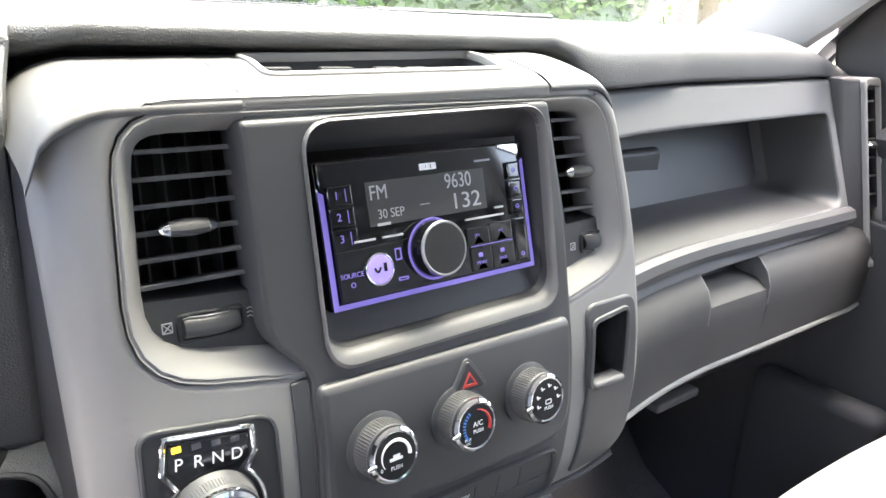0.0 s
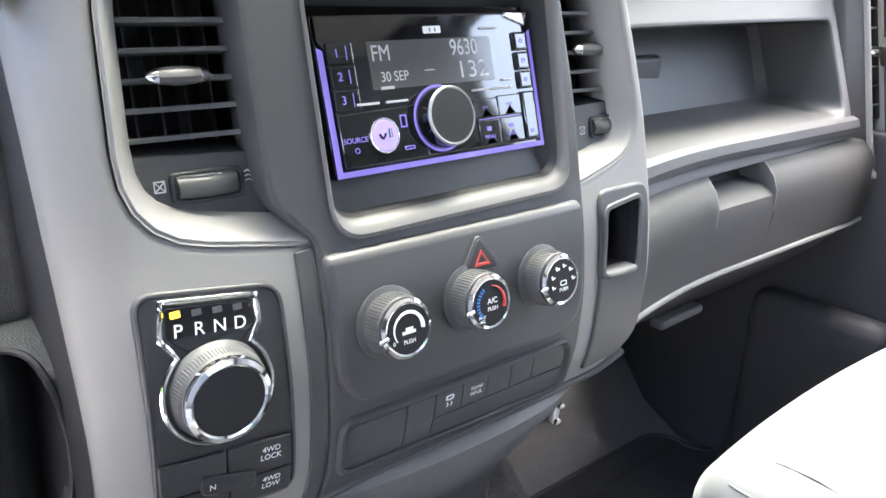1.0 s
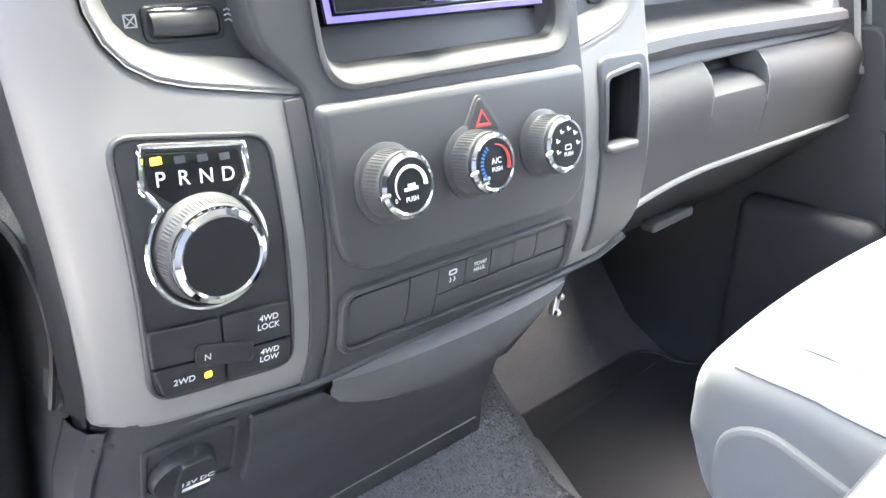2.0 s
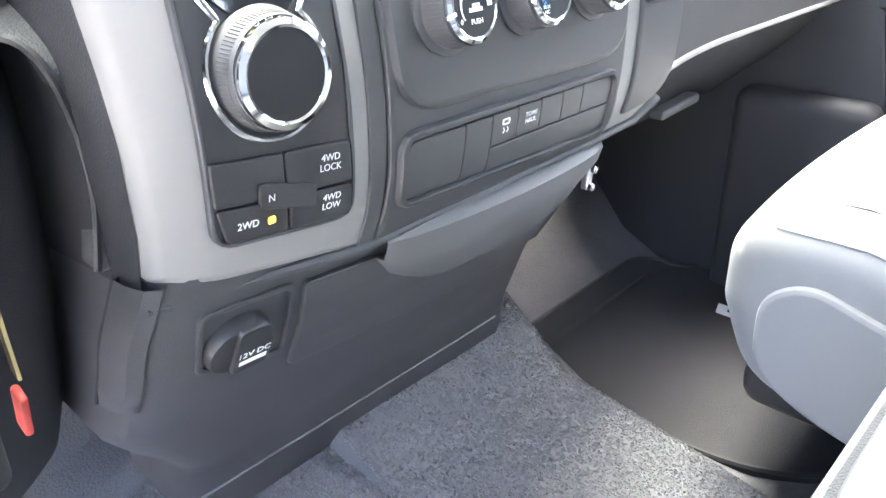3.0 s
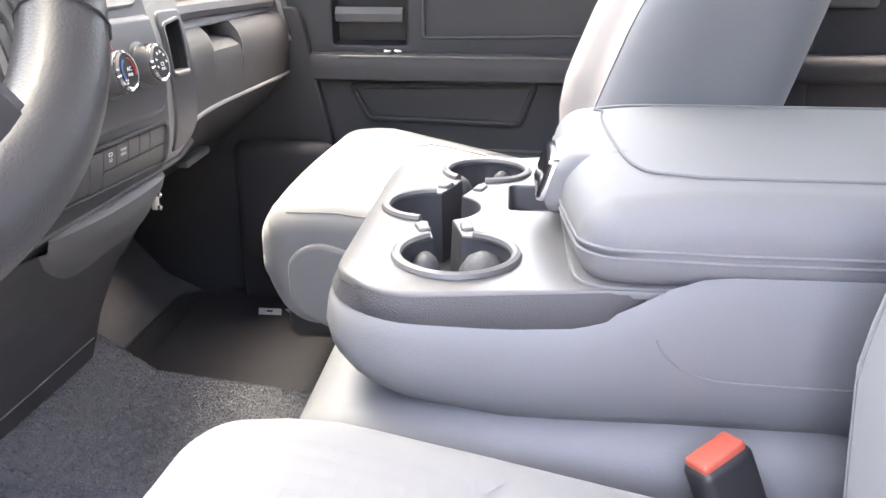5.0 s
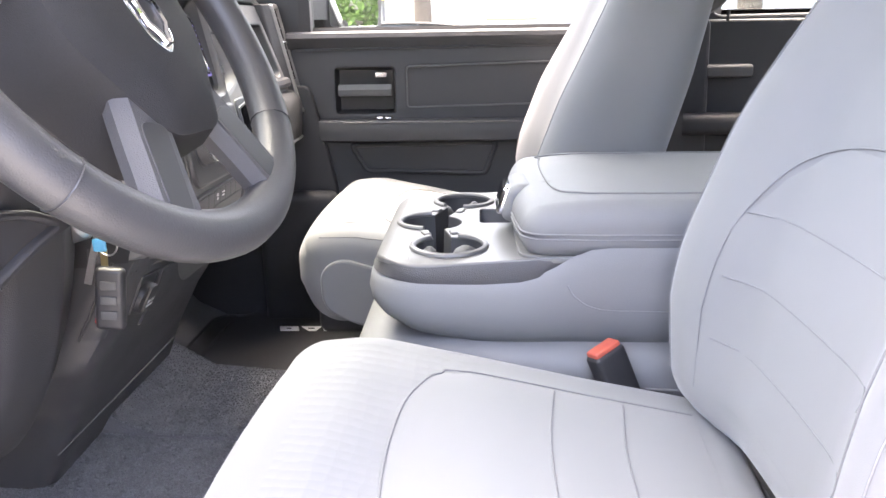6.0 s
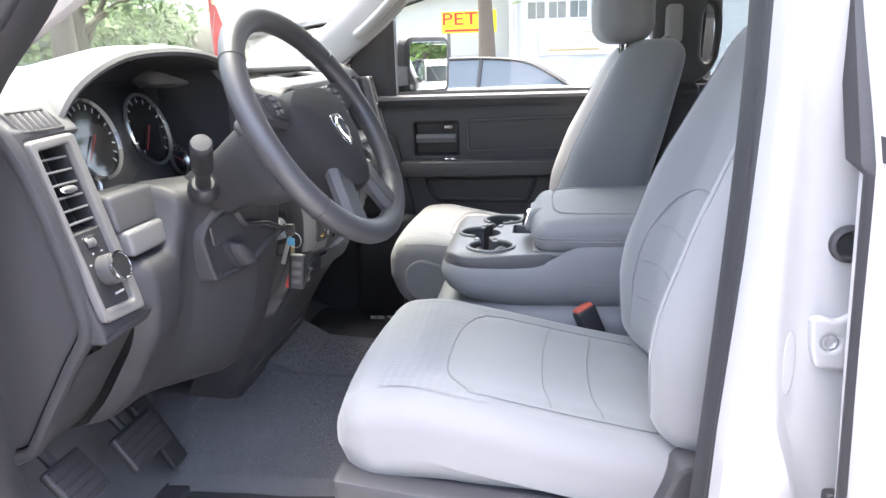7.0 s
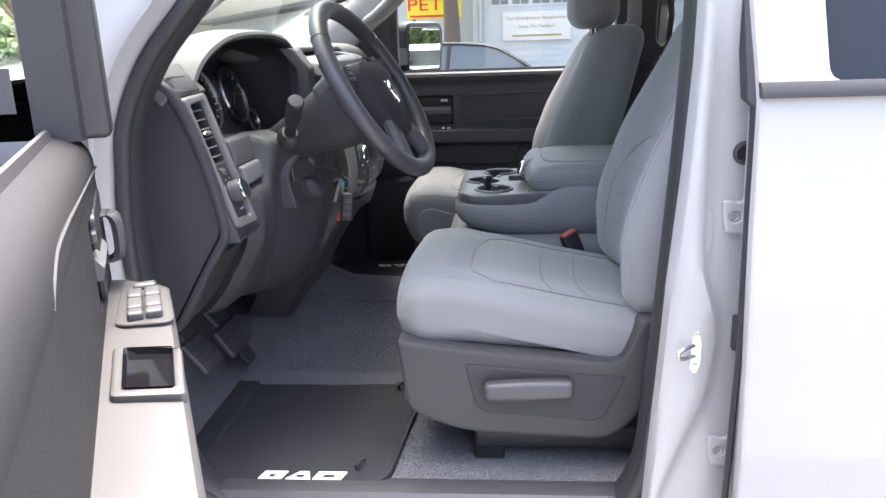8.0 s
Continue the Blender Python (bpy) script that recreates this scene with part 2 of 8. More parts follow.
def grow(poly, d):
    """Moves an outline outwards by d."""
    n = len(poly)
    area = sum(poly[i][0] * poly[(i + 1) % n][1] - poly[(i + 1) % n][0] * poly[i][1] for i in range(n))
    s = 1 if area > 0 else -1
    out = []
    for i in range(n):
        a, p, b = Vector(poly[i - 1]), Vector(poly[i]), Vector(poly[(i + 1) % n])
        e, g = (p - a), (b - p)
        nrm = Vector((e.y, -e.x)).normalized() + Vector((g.y, -g.x)).normalized()
        if nrm.length < 1e-6:
            nrm = Vector((e.y, -e.x))
        nrm.normalize()
        out.append((p.x + s * d * nrm.x, p.y + s * d * nrm.y))
    return out


def rounded(points, radius, k=5):
    """An outline with its corners rounded; radius may be one number or one for each corner."""
    out, n = [], len(points)
    for i in range(n):
        r = radius[i] if isinstance(radius, (list, tuple)) else radius
        p, a, b = Vector(points[i]), Vector(points[i - 1]), Vector(points[(i + 1) % n])
        r = min(r, (a - p).length * 0.49, (b - p).length * 0.49)
        s, e = p + (a - p).normalized() * r, p + (b - p).normalized() * r
        for j in range(k + 1):
            t = j / k
            q = s * (1 - t) ** 2 + p * 2 * t * (1 - t) + e * t * t
            out.append((q.x, q.y))
    return out


def rect(x0, x1, y0, y1, r=0.003, k=5):
    return rounded([(x0, y0), (x1, y0), (x1, y1), (x0, y1)], r, k)


def disc(cx, cy, r, n=32):
    return [(cx + r * math.cos(2 * math.pi * i / n), cy + r * math.sin(2 * math.pi * i / n)) for i in range(n)]


def spline(points, n=8):
    """A smooth line through points (Catmull-Rom)."""
    P = [Vector(p) for p in points]
    out = []
    for i in range(len(P) - 1):
        a, b, c, d = P[max(0, i - 1)], P[i], P[i + 1], P[min(len(P) - 1, i + 2)]
        for j in range(n):
            t = j / n
            out.append(0.5 * ((2 * b) + (c - a) * t + (2 * a - 5 * b + 4 * c - d) * t * t + (3 * b - a - 3 * c + d) * t ** 3))
    return out + [P[-1]]


def lerp(x, table):
    """Straight-line interpolation in a table of (x, value)."""
    return float(np.interp(x, [a for a, b in table], [b for a, b in table]))


HOME = {}


def thing(name, label, category, at=(0, 0, 0), group="", kind=""):
    ob = new(name)
    ob.empty_display_size = 0.05
    ob.location = at
    HOME[ob.name] = Matrix.Translation(at)
    return tagged(ob, label, category, group, kind)


def part(name, geo, mat, parent=None, label="", sharp=38, kind="", cat=""):
    me = bpy.data.meshes.new(name)
    me.from_pydata(geo.v, [], geo.f)
    bm = bmesh.new()
    bm.from_mesh(me)
    bmesh.ops.remove_doubles(bm, verts=bm.verts, dist=1e-6)
    bmesh.ops.recalc_face_normals(bm, faces=bm.faces)
    bm.to_mesh(me)
    bm.free()
    me.polygons.foreach_set("use_smooth", [True] * len(me.polygons))
    me.set_sharp_from_angle(angle=radians(sharp))
    me.materials.append(mat)
    ob = new(name, me)
    if parent:
        ob.parent = parent
        ob.matrix_parent_inverse = HOME.get(parent.name, Matrix()).inverted()
    return tagged(ob, label, cat, "", kind)


def letters(name, text, size, m, mat, parent, depth=0.0004, align="CENTER", squeeze=1.0):
    cu = bpy.data.curves.new(name, "FONT")
    cu.body, cu.size, cu.align_x, cu.align_y, cu.extrude = text, size, align, "CENTER", depth
    tmp = bpy.data.objects.new(name, cu)
    me = bpy.data.meshes.new_from_object(tmp)
    bpy.data.objects.remove(tmp)
    bpy.data.curves.remove(cu)
    me.transform(m @ Matrix.Diagonal((squeeze, 1, 1, 1)))
    me.materials.clear()
    me.materials.append(mat)
    me.name = name
    ob = new(name, me)
    if parent:
        ob.parent = parent
        ob.matrix_parent_inverse = HOME.get(parent.name, Matrix()).inverted()
    return ob


def basis(origin, u, v):
    """A frame with its x along u, its y along v and its z standing off the surface."""
    u, v = Vector(u).normalized(), Vector(v)
    w = u.cross(v).normalized()
    v = w.cross(u)
    return Matrix.Translation(origin) @ Matrix((u, v, w)).transposed().to_4x4()


def place(m):
    """at() for plates in a flat frame."""
    return lambda u, v, w: m @ Vector((u, v, w))

# ---- cab shell ----
FLOOR = 0.67


def floor_z(x, y):
    a = abs(x + 0.02)
    hump = lerp(a, [(0.0, 0.105), (0.14, 0.10), (0.2, 0.085), (0.28, 0.04), (0.34, 0.012), (0.40, 0.0)])
    hump *= lerp(y, [(-1.5, 0.75), (-0.3, 0.85), (0.1, 1.0), (0.3, 1.15)])
    if x > -0.02:
        edge_x = lerp(y, [(-0.4, 0.2), (-0.2, 0.212), (-0.03, 0.236), (0.08, 0.25), (0.2, 0.295), (0.3, 0.34)])
        high = lerp(y, [(-1.5, 0.085), (-0.3, 0.1), (0.08, 0.108), (0.2, 0.155), (0.3, 0.22)])
        hump = high * lerp(x - edge_x, [(-0.25, 1.0), (-0.06, 0.985), (-0.015, 0.965), (0.0, 0.93), (0.012, 0.84), (0.05, 0.4), (0.09, 0.1), (0.12, 0.0)])
    toe = lerp(y, [(0.22, 0.0), (0.30, 0.04), (0.48, 0.26), (0.6, 0.5)])
    return FLOOR + max(hump, toe * 0.98) + 0.002 * noise.noise((x * 9, y * 9, 0))


g = Geo()
nx, ny = 320, 300
fx = [-0.80 + 1.60 * i / nx for i in range(nx + 1)]
fy = [-1.75 + 2.35 * j / ny for j in range(ny + 1)]
g.loft([[Vector((x, y, floor_z(x, y))) for x in fx] for y in fy], False, False, False)
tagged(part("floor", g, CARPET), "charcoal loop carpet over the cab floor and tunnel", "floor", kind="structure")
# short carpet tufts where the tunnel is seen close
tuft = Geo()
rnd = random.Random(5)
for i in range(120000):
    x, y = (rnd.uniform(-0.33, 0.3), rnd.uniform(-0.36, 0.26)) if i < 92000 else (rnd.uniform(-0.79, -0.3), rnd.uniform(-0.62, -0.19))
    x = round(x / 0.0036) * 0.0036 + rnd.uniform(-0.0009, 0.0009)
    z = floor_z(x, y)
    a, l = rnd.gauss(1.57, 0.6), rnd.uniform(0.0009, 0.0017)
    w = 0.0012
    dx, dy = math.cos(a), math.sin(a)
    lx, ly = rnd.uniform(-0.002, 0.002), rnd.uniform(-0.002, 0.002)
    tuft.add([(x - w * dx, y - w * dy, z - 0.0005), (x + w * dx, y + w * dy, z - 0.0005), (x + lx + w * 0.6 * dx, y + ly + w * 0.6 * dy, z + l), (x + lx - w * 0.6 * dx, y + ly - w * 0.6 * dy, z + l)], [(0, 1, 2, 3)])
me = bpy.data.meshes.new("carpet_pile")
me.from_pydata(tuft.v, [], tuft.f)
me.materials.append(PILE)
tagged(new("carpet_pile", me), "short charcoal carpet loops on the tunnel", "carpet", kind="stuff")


def roof_z(x):
    return 1.93 - 0.06 * (abs(x) / 0.7) ** 3


# roof lining and outer roof
def sheet(x0, x1, y0, y1, zf, n=20):
    return Geo().loft([[Vector((x0 + (x1 - x0) * i / n, y0 + (y1 - y0) * j / n, zf(x0 + (x1 - x0) * i / n, y0 + (y1 - y0) * j / n))) for i in range(n + 1)] for j in range(n + 1)], False, False, False)


tagged(part("ceiling", sheet(-0.66, 0.66, -1.72, -0.12, lambda x, y: roof_z(x) - 0.04 - 0.05 * max(0, (y + 0.5)) ** 2), HEADLINER), "light grey fabric headliner", "ceiling", kind="structure")
tagged(part("roof", sheet(-0.78, 0.78, -1.8, -0.06, lambda x, y: roof_z(x) + 0.02 - 0.1 * max(0, abs(x) - 0.6)), PAINT), "white painted steel cab roof", "roof", kind="structure")


# pillars: a trim face inside, white steel outside
def pillar(points, w, d, n=12, sq=0.5):
    path = spline(points, 6)
    rings = []
    for i, p in enumerate(path):
        a, b = path[max(0, i - 1)], path[min(len(path) - 1, i + 1)]
        t = (b - a).normalized()
        out = Vector((1, 0, 0)) if p.x > 0 else Vector((-1, 0, 0))
        s = t.cross(out).normalized()
        o = s.cross(t).normalized()
        ww = w(i / (len(path) - 1)) if callable(w) else w
        rings.append([p + s * ww * math.copysign(abs(math.cos(q)) ** sq, math.cos(q)) + o * d * math.copysign(abs(math.sin(q)) ** sq, math.sin(q)) for q in [2 * math.pi * k / n for k in range(n)]])
    return Geo().loft(rings)


ap = [(0.78, 0.36, 1.40), (0.765, 0.22, 1.49), (0.725, 0.02, 1.63), (0.68, -0.12, 1.76), (0.64, -0.26, 1.86)]
a_right = thing("a_pillar", "light grey trimmed windscreen pillar with grab handle", "pillar", (0.78, 0.36, 1.4), kind="structure")
part("pillar_trim", pillar(ap, 0.062, 0.02, 14, 0.7), TRIMLIGHT, a_right)
hp = [Vector(p) for p in ((0.725, 0.075, 1.56), (0.69, 0.03, 1.585), (0.675, -0.045, 1.65), (0.665, -0.12, 1.72), (0.66, -0.17, 1.775))]
part("grab_handle", Geo().tube(spline(hp, 6), 0.014, 10), TRIMLIGHT, a_right, "moulded grab handle")
a_left = thing("a_pillar", "light grey trimmed windscreen pillar beside the open door", "pillar", (-0.78, 0.36, 1.4), kind="structure")
apl = [(-x, y, z) for x, y, z in ap]
part("pillar_trim", pillar(apl, 0.042, 0.02, 14, 0.7), TRIMLIGHT, a_left)

# door opening on the driver side: white steel ring and black seal
OPEN = [(-0.30, 1.845), (-0.18, 1.77), (-0.02, 1.655), (0.075, 1.545), (0.15, 1.462), (0.2, 1.367), (0.215, 1.28), (0.222, 1.2), (0.222, 1.11), (0.215, 0.98), (0.21, 0.85), (0.18, 0.72), (0.1, 0.655), (-0.1, 0.64), (-0.5, 0.64), (-0.6, 0.66), (-0.645, 0.74), (-0.66, 0.86), (-0.679, 1.1), (-0.697, 1.4), (-0.70, 1.6), (-0.69, 1.8), (-0.64, 1.85)]


def opening(side, grow_by, x):
    loop = [(p.x, p.y) for p in spline([(y, z, 0) for y, z in OPEN], 4)]
    loop = grow(loop, grow_by)
    if side > 0:
        loop = [(y - 0.17 * min(1.0, max(0.0, (-0.3 - y) / 0.3)), z) for y, z in loop]
    return [Vector((side * x, y, z)) for y, z in loop]


def door_seal(side):
    mid = opening(side, 0.0, 0.845)
    k = thing("door_seal", "black rubber weatherstrip round the door opening", "weatherstrip", (side * 0.845, -0.2, 0.64), kind="structure")
    part("seal_bulb", Geo().tube(mid, 0.013, 10, True), RUBBER, k)
    part("seal_lip", Geo().loft([opening(side, -0.005, 0.838), opening(side, -0.013, 0.825), opening(side, -0.014, 0.80), opening(side, -0.012, 0.78)], True, False, False), RUBBER, k)
    return k


door_seal(-1)
door_seal(1)
for side in (-1, 1):
    rings = [opening(side, 0.004, 0.842), opening(side, 0.02, 0.858), opening(side, 0.03, 0.876), opening(side, 0.045, 0.876), opening(side, 0.06, 0.872), opening(side, 0.09, 0.87), opening(side, 0.13, 0.87)]
    tagged(part("body_side" , Geo().loft(rings, True, False, False), PAINT), "white painted steel door frame", "vehicle body", kind="structure")

# driver B pillar details
pil = thing("b_pillar", "white painted pillar with stamped steps, striker and hole", "pillar", (-0.87, -0.76, 0.7), kind="structure")
rings = []
for i in range(80):
    z = 0.52 + 1.35 * i / 79
    low = 1 / (1 + math.exp((z - 1.09) * 45))
    foot = lerp(z, [(0.62, 0.09), (0.74, 0.075), (0.825, 0.046), (0.909, 0.013), (1.0, 0.0)])
    yb = -0.708 - 0.030 * low + foot
    bulge = 0.006 * math.exp(-((z - 1.11) / 0.05) ** 2)
    ys = lerp(z, [(0.52, -0.635), (0.745, -0.647), (1.01, -0.664), (1.1, -0.669), (1.28, -0.684), (1.44, -0.693), (1.9, -0.70)])
    gap = (ys - (yb + 0.004)) / 3
    prof = [(ys + 0.004, 0.03), (ys, 0.004), (ys - gap * 0.4, -0.0025), (ys - gap, -0.0045), (ys - 2 * gap, -0.0055 - bulge), (yb + 0.003, -0.004 - bulge), (yb - 0.004, 0.001 - bulge * 0.5), (yb - 0.010, 0.006), (yb - 0.022, 0.0085), (yb - 0.04, 0.0085), (-0.86, 0.009)]
    rings.append([Vector((-0.888 + v, y, z)) for y, v in prof])
part("pillar_skin", Geo().loft(rings, False, False, False), PAINT, pil)
hm = basis((-0.881, -0.766, 1.303), (0, -1, 0), (0, 0, 1))
part("plug", Geo().spin([(0.0178, -0.008), (0.0178, 0.0), (0.017, 0.005), (0.0135, 0.0065), (0.011, 0.0045), (0.0095, 0.0), (0.0, -0.001)], hm, 28, False), RUBBER, pil, "black rubber plug")
for dz in (0.0, -0.395):
    out_ = rounded([(-0.744, 1.182 + dz), (-0.775, 1.179 + dz), (-0.79, 1.177 + dz), (-0.79, 1.242 + dz), (-0.776, 1.238 + dz), (-0.76, 1.228 + dz), (-0.746, 1.234 + dz), (-0.737, 1.231 + dz), (-0.739, 1.2 + dz)], [0.004, 0.01, 0.002, 0.002, 0.008, 0.01, 0.006, 0.003, 0.008])
    part("hinge_bracket", Geo().plate(out_, [disc(-0.757, 1.207 + dz, 0.0085, 18)], lambda u, v, w: Vector((-0.8815 - w, u, v)), 0.006, 0.016, 0.003, 0), PAINT, pil, "white hinge bracket")
    part("bolt", Geo().spin([(0.0095, -0.004), (0.009, 0.002), (0.006, 0.004), (0.0045, 0.001), (0.0, 0.001)], basis((-0.8815, -0.757, 1.207 + dz), (0, -1, 0), (0, 0, 1)), 16), PAINT, pil)
dent = [(-0.722 + 0.0065 * math.cos(a), 1.184 + 0.033 * math.sin(a)) for a in [2 * math.pi * k / 24 for k in range(24)]]
part("stamped_dent", Geo().plate(dent, [], lambda u, v, w: Vector((-0.8815 - w - 0.25 * (u + 0.722), u, v)), 0.0012, 0.012, 0.0011, 0), PAINT, pil)
part("striker_plate", Geo().plate(rounded([(-0.7, 0.96), (-0.71, 0.952), (-0.717, 0.968), (-0.718, 1.005), (-0.711, 1.03), (-0.702, 1.02)], 0.006), [], lambda u, v, w: Vector((-0.889 - w, u, v)), 0.006, 0.012, 0.0012, 0), STEEL, pil)
part("striker_loop", Geo().tube(spline([(-0.89, -0.708, 1.001), (-0.906, -0.692, 1.003), (-0.914, -0.678, 0.998), (-0.911, -0.682, 0.986), (-0.89, -0.71, 0.984)], 5), 0.0034, 8), STEEL, pil, "steel striker loop")
for z in (0.967, 1.017):
    part("bolt", Geo().spin([(0.0055, 0.0), (0.0055, 0.003), (0.003, 0.0035), (0.0, 0.002)], basis((-0.895, -0.709, z), (0, -1, 0), (0, 0, 1)), 12), STEEL, pil)
part("door_stop", Geo().box((-0.882, -0.772, 1.02), (0.022, 0.014, 0.058), 0.004, 3), RUBBER, pil, "black rubber door stop")

# passenger B pillar with belt and grab handle
pr = thing("b_pillar", "grey trimmed pillar with looped grab handle", "pillar", (0.78, -0.8, 0.9), kind="structure")
bp_at = lambda u, v, w: Vector((0.755 - w - 0.16 * max(0.0, v - 1.5), u, v))
b_out = rounded([(-0.80, 1.385), (-0.925, 1.385), (-0.985, 1.425), (-1.004, 1.51), (-0.99, 1.7), (-0.975, 1.84), (-0.80, 1.84)], [0.01, 0.02, 0.05, 0.06, 0.05, 0.02, 0.01])
b_hole = rounded([(-0.945, 1.462), (-0.962, 1.442), (-0.98, 1.462), (-0.986, 1.55), (-0.975, 1.605), (-0.955, 1.615), (-0.945, 1.58)], 0.012)
part("pillar_trim", Geo().plate(b_out, [b_hole], bp_at, 0.0, 0.035, 0.012, 0.03, back=True), VINYL, pr, "grey moulded pillar trim with looped handle")
part("lower_trim", Geo().plate(rounded([(-0.83, 0.7), (-0.97, 0.7), (-0.95, 1.39), (-0.83, 1.39)], 0.02), [], lambda u, v, w: Vector((0.775 - w, u, v)), 0.0, 0.03, 0.01, 0.05), VINYL_DARK, pr)
part("belt_slide", Geo().box((0.742, -0.862, 1.56), (0.03, 0.05, 0.11), 0.018, 4), TRIMLIGHT, pr, "grey belt height slide")
part("belt_guide", Geo().tube([Vector((0.73, -0.845 + 0.016 * math.cos(a), 1.508 + 0.016 * math.sin(a))) for a in [2 * math.pi * k / 16 for k in range(16)]], 0.006, 8, True), TRIMLIGHT, pr, "pale belt guide ring")
part("seat_belt", Geo().loft([[Vector((x, y - 0.023, z)), Vector((x, y + 0.023, z)), Vector((x - 0.002, y + 0.023, z)), Vector((x - 0.002, y - 0.023, z))] for x, y, z in ((0.728, -0.862, 1.5), (0.735, -0.865, 1.38), (0.74, -0.87, 0.95))]), VINYL_DARK, pr, "dark woven seat belt")
part("lock_pin", Geo().tube([(0.775, -0.985, 1.38), (0.775, -0.985, 1.405)], 0.004, 8), BLACK, pr)

# rear cab walls, so that the cab is closed
back = Geo().plate(rect(-0.78, 0.78, 0.66, 1.84, 0.05), [rect(-0.62, 0.62, 1.38, 1.78, 0.06)], lambda u, v, w: Vector((u, -1.72 + w, v)), 0.0, 0.03, 0.004, 0)
tagged(part("wall_rear", back, VINYL_DARK), "dark trimmed rear cab wall with window", "wall", kind="structure")
part("window_pane", Geo().plate(rect(-0.63, 0.63, 1.37, 1.79, 0.06), [], lambda u, v, w: Vector((u, -1.745 + w, v)), 0.002, 0.004, 0.001, 0, back=True), GLASS, bpy.data.objects["wall_rear"]).visible_shadow = False
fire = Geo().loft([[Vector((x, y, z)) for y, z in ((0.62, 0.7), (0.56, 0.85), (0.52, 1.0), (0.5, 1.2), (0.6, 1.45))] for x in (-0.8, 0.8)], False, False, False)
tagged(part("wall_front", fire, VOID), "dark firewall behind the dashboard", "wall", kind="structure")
kick = thing("kick_panel", "dark moulded kick panel beside the footwell", "trim panel", (0.75, 0.1, 0.68), kind="structure")
part("panel", Geo().plate(rounded([(-0.08, 0.67), (0.5, 0.67), (0.5, 1.25), (-0.02, 1.25), (-0.075, 1.0)], 0.02), [], lambda u, v, w: Vector((0.76 - w, u, v)), 0.0, 0.02, 0.004, 0), SLATE, kick)
part("panel_step", Geo().box((0.745, 0.02, 0.83), (0.05, 0.2, 0.345), 0.024, 5), SLATE, kick)
kick2 = thing("kick_panel", "dark moulded kick panel beside the pedals", "trim panel", (-0.78, 0.2, 0.68), kind="structure")
part("panel", Geo().plate(rounded([(0.2, 0.67), (0.55, 0.67), (0.55, 1.2), (0.24, 1.2)], 0.02), [], lambda u, v, w: Vector((-0.755 + w, u, v)), 0.0, 0.02, 0.004, 0), LOWER, kick2)
sill = Geo().loft([[Vector((x, y, z)) for x, z in ((-0.76, 0.672), (-0.79, 0.683), (-0.82, 0.68), (-0.835, 0.665))] for y in (-0.62, -0.2, 0.18)], False, False, False)
tagged(part("sill_plate", sill, LOWER), "black plastic door sill plate", "trim panel", kind="structure")
rock = Geo().loft([[Vector((x, y, z)) for x, z in ((-0.84, 0.655), (-0.87, 0.645), (-0.93, 0.60), (-0.96, 0.55), (-0.95, 0.45), (-0.8, 0.42))] for y in (-2.0, -1.0, 0.0, 0.35)], False, False, False)
tagged(part("rocker_panel", rock, PAINT), "white painted rocker panel", "vehicle body", kind="structure")
tagged(part("rocker_panel", Geo().loft([[Vector((-x, y, z)) for x, z in ((-0.84, 0.655), (-0.87, 0.645), (-0.93, 0.60), (-0.96, 0.55), (-0.95, 0.45), (-0.8, 0.42))] for y in (-2.0, -1.0, 0.0, 0.35)], False, False, False), PAINT), "white painted rocker panel", "vehicle body", kind="structure")

# windscreen
wsq = lambda u, v: Vector((u * (0.76 - 0.12 * v), 0.50 - 0.72 * v - 0.06 * (u * u - 0.5) * (1 - v), 1.455 + 0.41 * v))
ws = Geo().loft([[wsq(-1 + 2 * i / 16, j / 10) for i in range(17)] for j in range(11)], False, False, False)
ws.loft([[wsq(-1 + 2 * i / 16, j / 10) + Vector((0, 0.003, 0.004)) for i in range(17)] for j in range(11)], False, False, False)
win = part("windscreen", ws, SCREENGLASS)
tagged(win, "curved windscreen tinted to weaken the light through it", "windscreen", kind="structure")
wiper = thing("wiper", "black wiper arm lying along the windscreen base", "wiper", (0.4, 0.5, 1.46))
part("wiper_arm", Geo().tube([(-0.05, 0.545, 1.47), (0.25, 0.53, 1.478), (0.52, 0.50, 1.486), (0.66, 0.475, 1.482)], 0.007, 8), RUBBER, wiper)
part("wiper_blade", Geo().tube([(-0.1, 0.535, 1.482), (0.3, 0.518, 1.49), (0.6, 0.485, 1.492)], 0.005, 6), RUBBER, wiper)
grille = thing("defroster_grille", "slotted defroster grille in the dash top", "air vent", (-0.02, 0.3, 1.488))
part("grille_frame", Geo().plate(rect(-0.16, 0.13, 0.24, 0.36, 0.01), [rect(-0.155, 0.125, 0.245, 0.355, 0.008)], lambda u, v, w: Vector((u, v, 1.4875 + w)), 0.004, 0.008, 0.001, 0), VINYL, grille)
for i in range(38):
    x = -0.152 + 0.0073 * i
    part("grille_slat", Geo().box((x, 0.30, 1.4905), (0.003, 0.108, 0.005), 0.001, 1, 0), VINYL_DARK, grille)

# ---- dashboard ----
STACK = [(0.95, 0.02), (1.06, -0.012), (1.10, -0.03), (1.12, -0.042), (1.15, -0.05), (1.20, -0.052), (1.25, -0.045), (1.28, -0.037), (1.30, -0.0335), (1.435, -0.010), (1.47, -0.004)]


def stack_y(x, z):
    y = sum(lerp(z + d, STACK) for d in (-0.016, -0.012, -0.008, -0.004, 0.0, 0.004, 0.008, 0.012, 0.016)) / 9
    if x < -0.205:
        y += 12.0 * (x + 0.205) ** 2
    return y


def on_stack(u, v, w):
    return Vector((u, stack_y(u, v) - w, v))


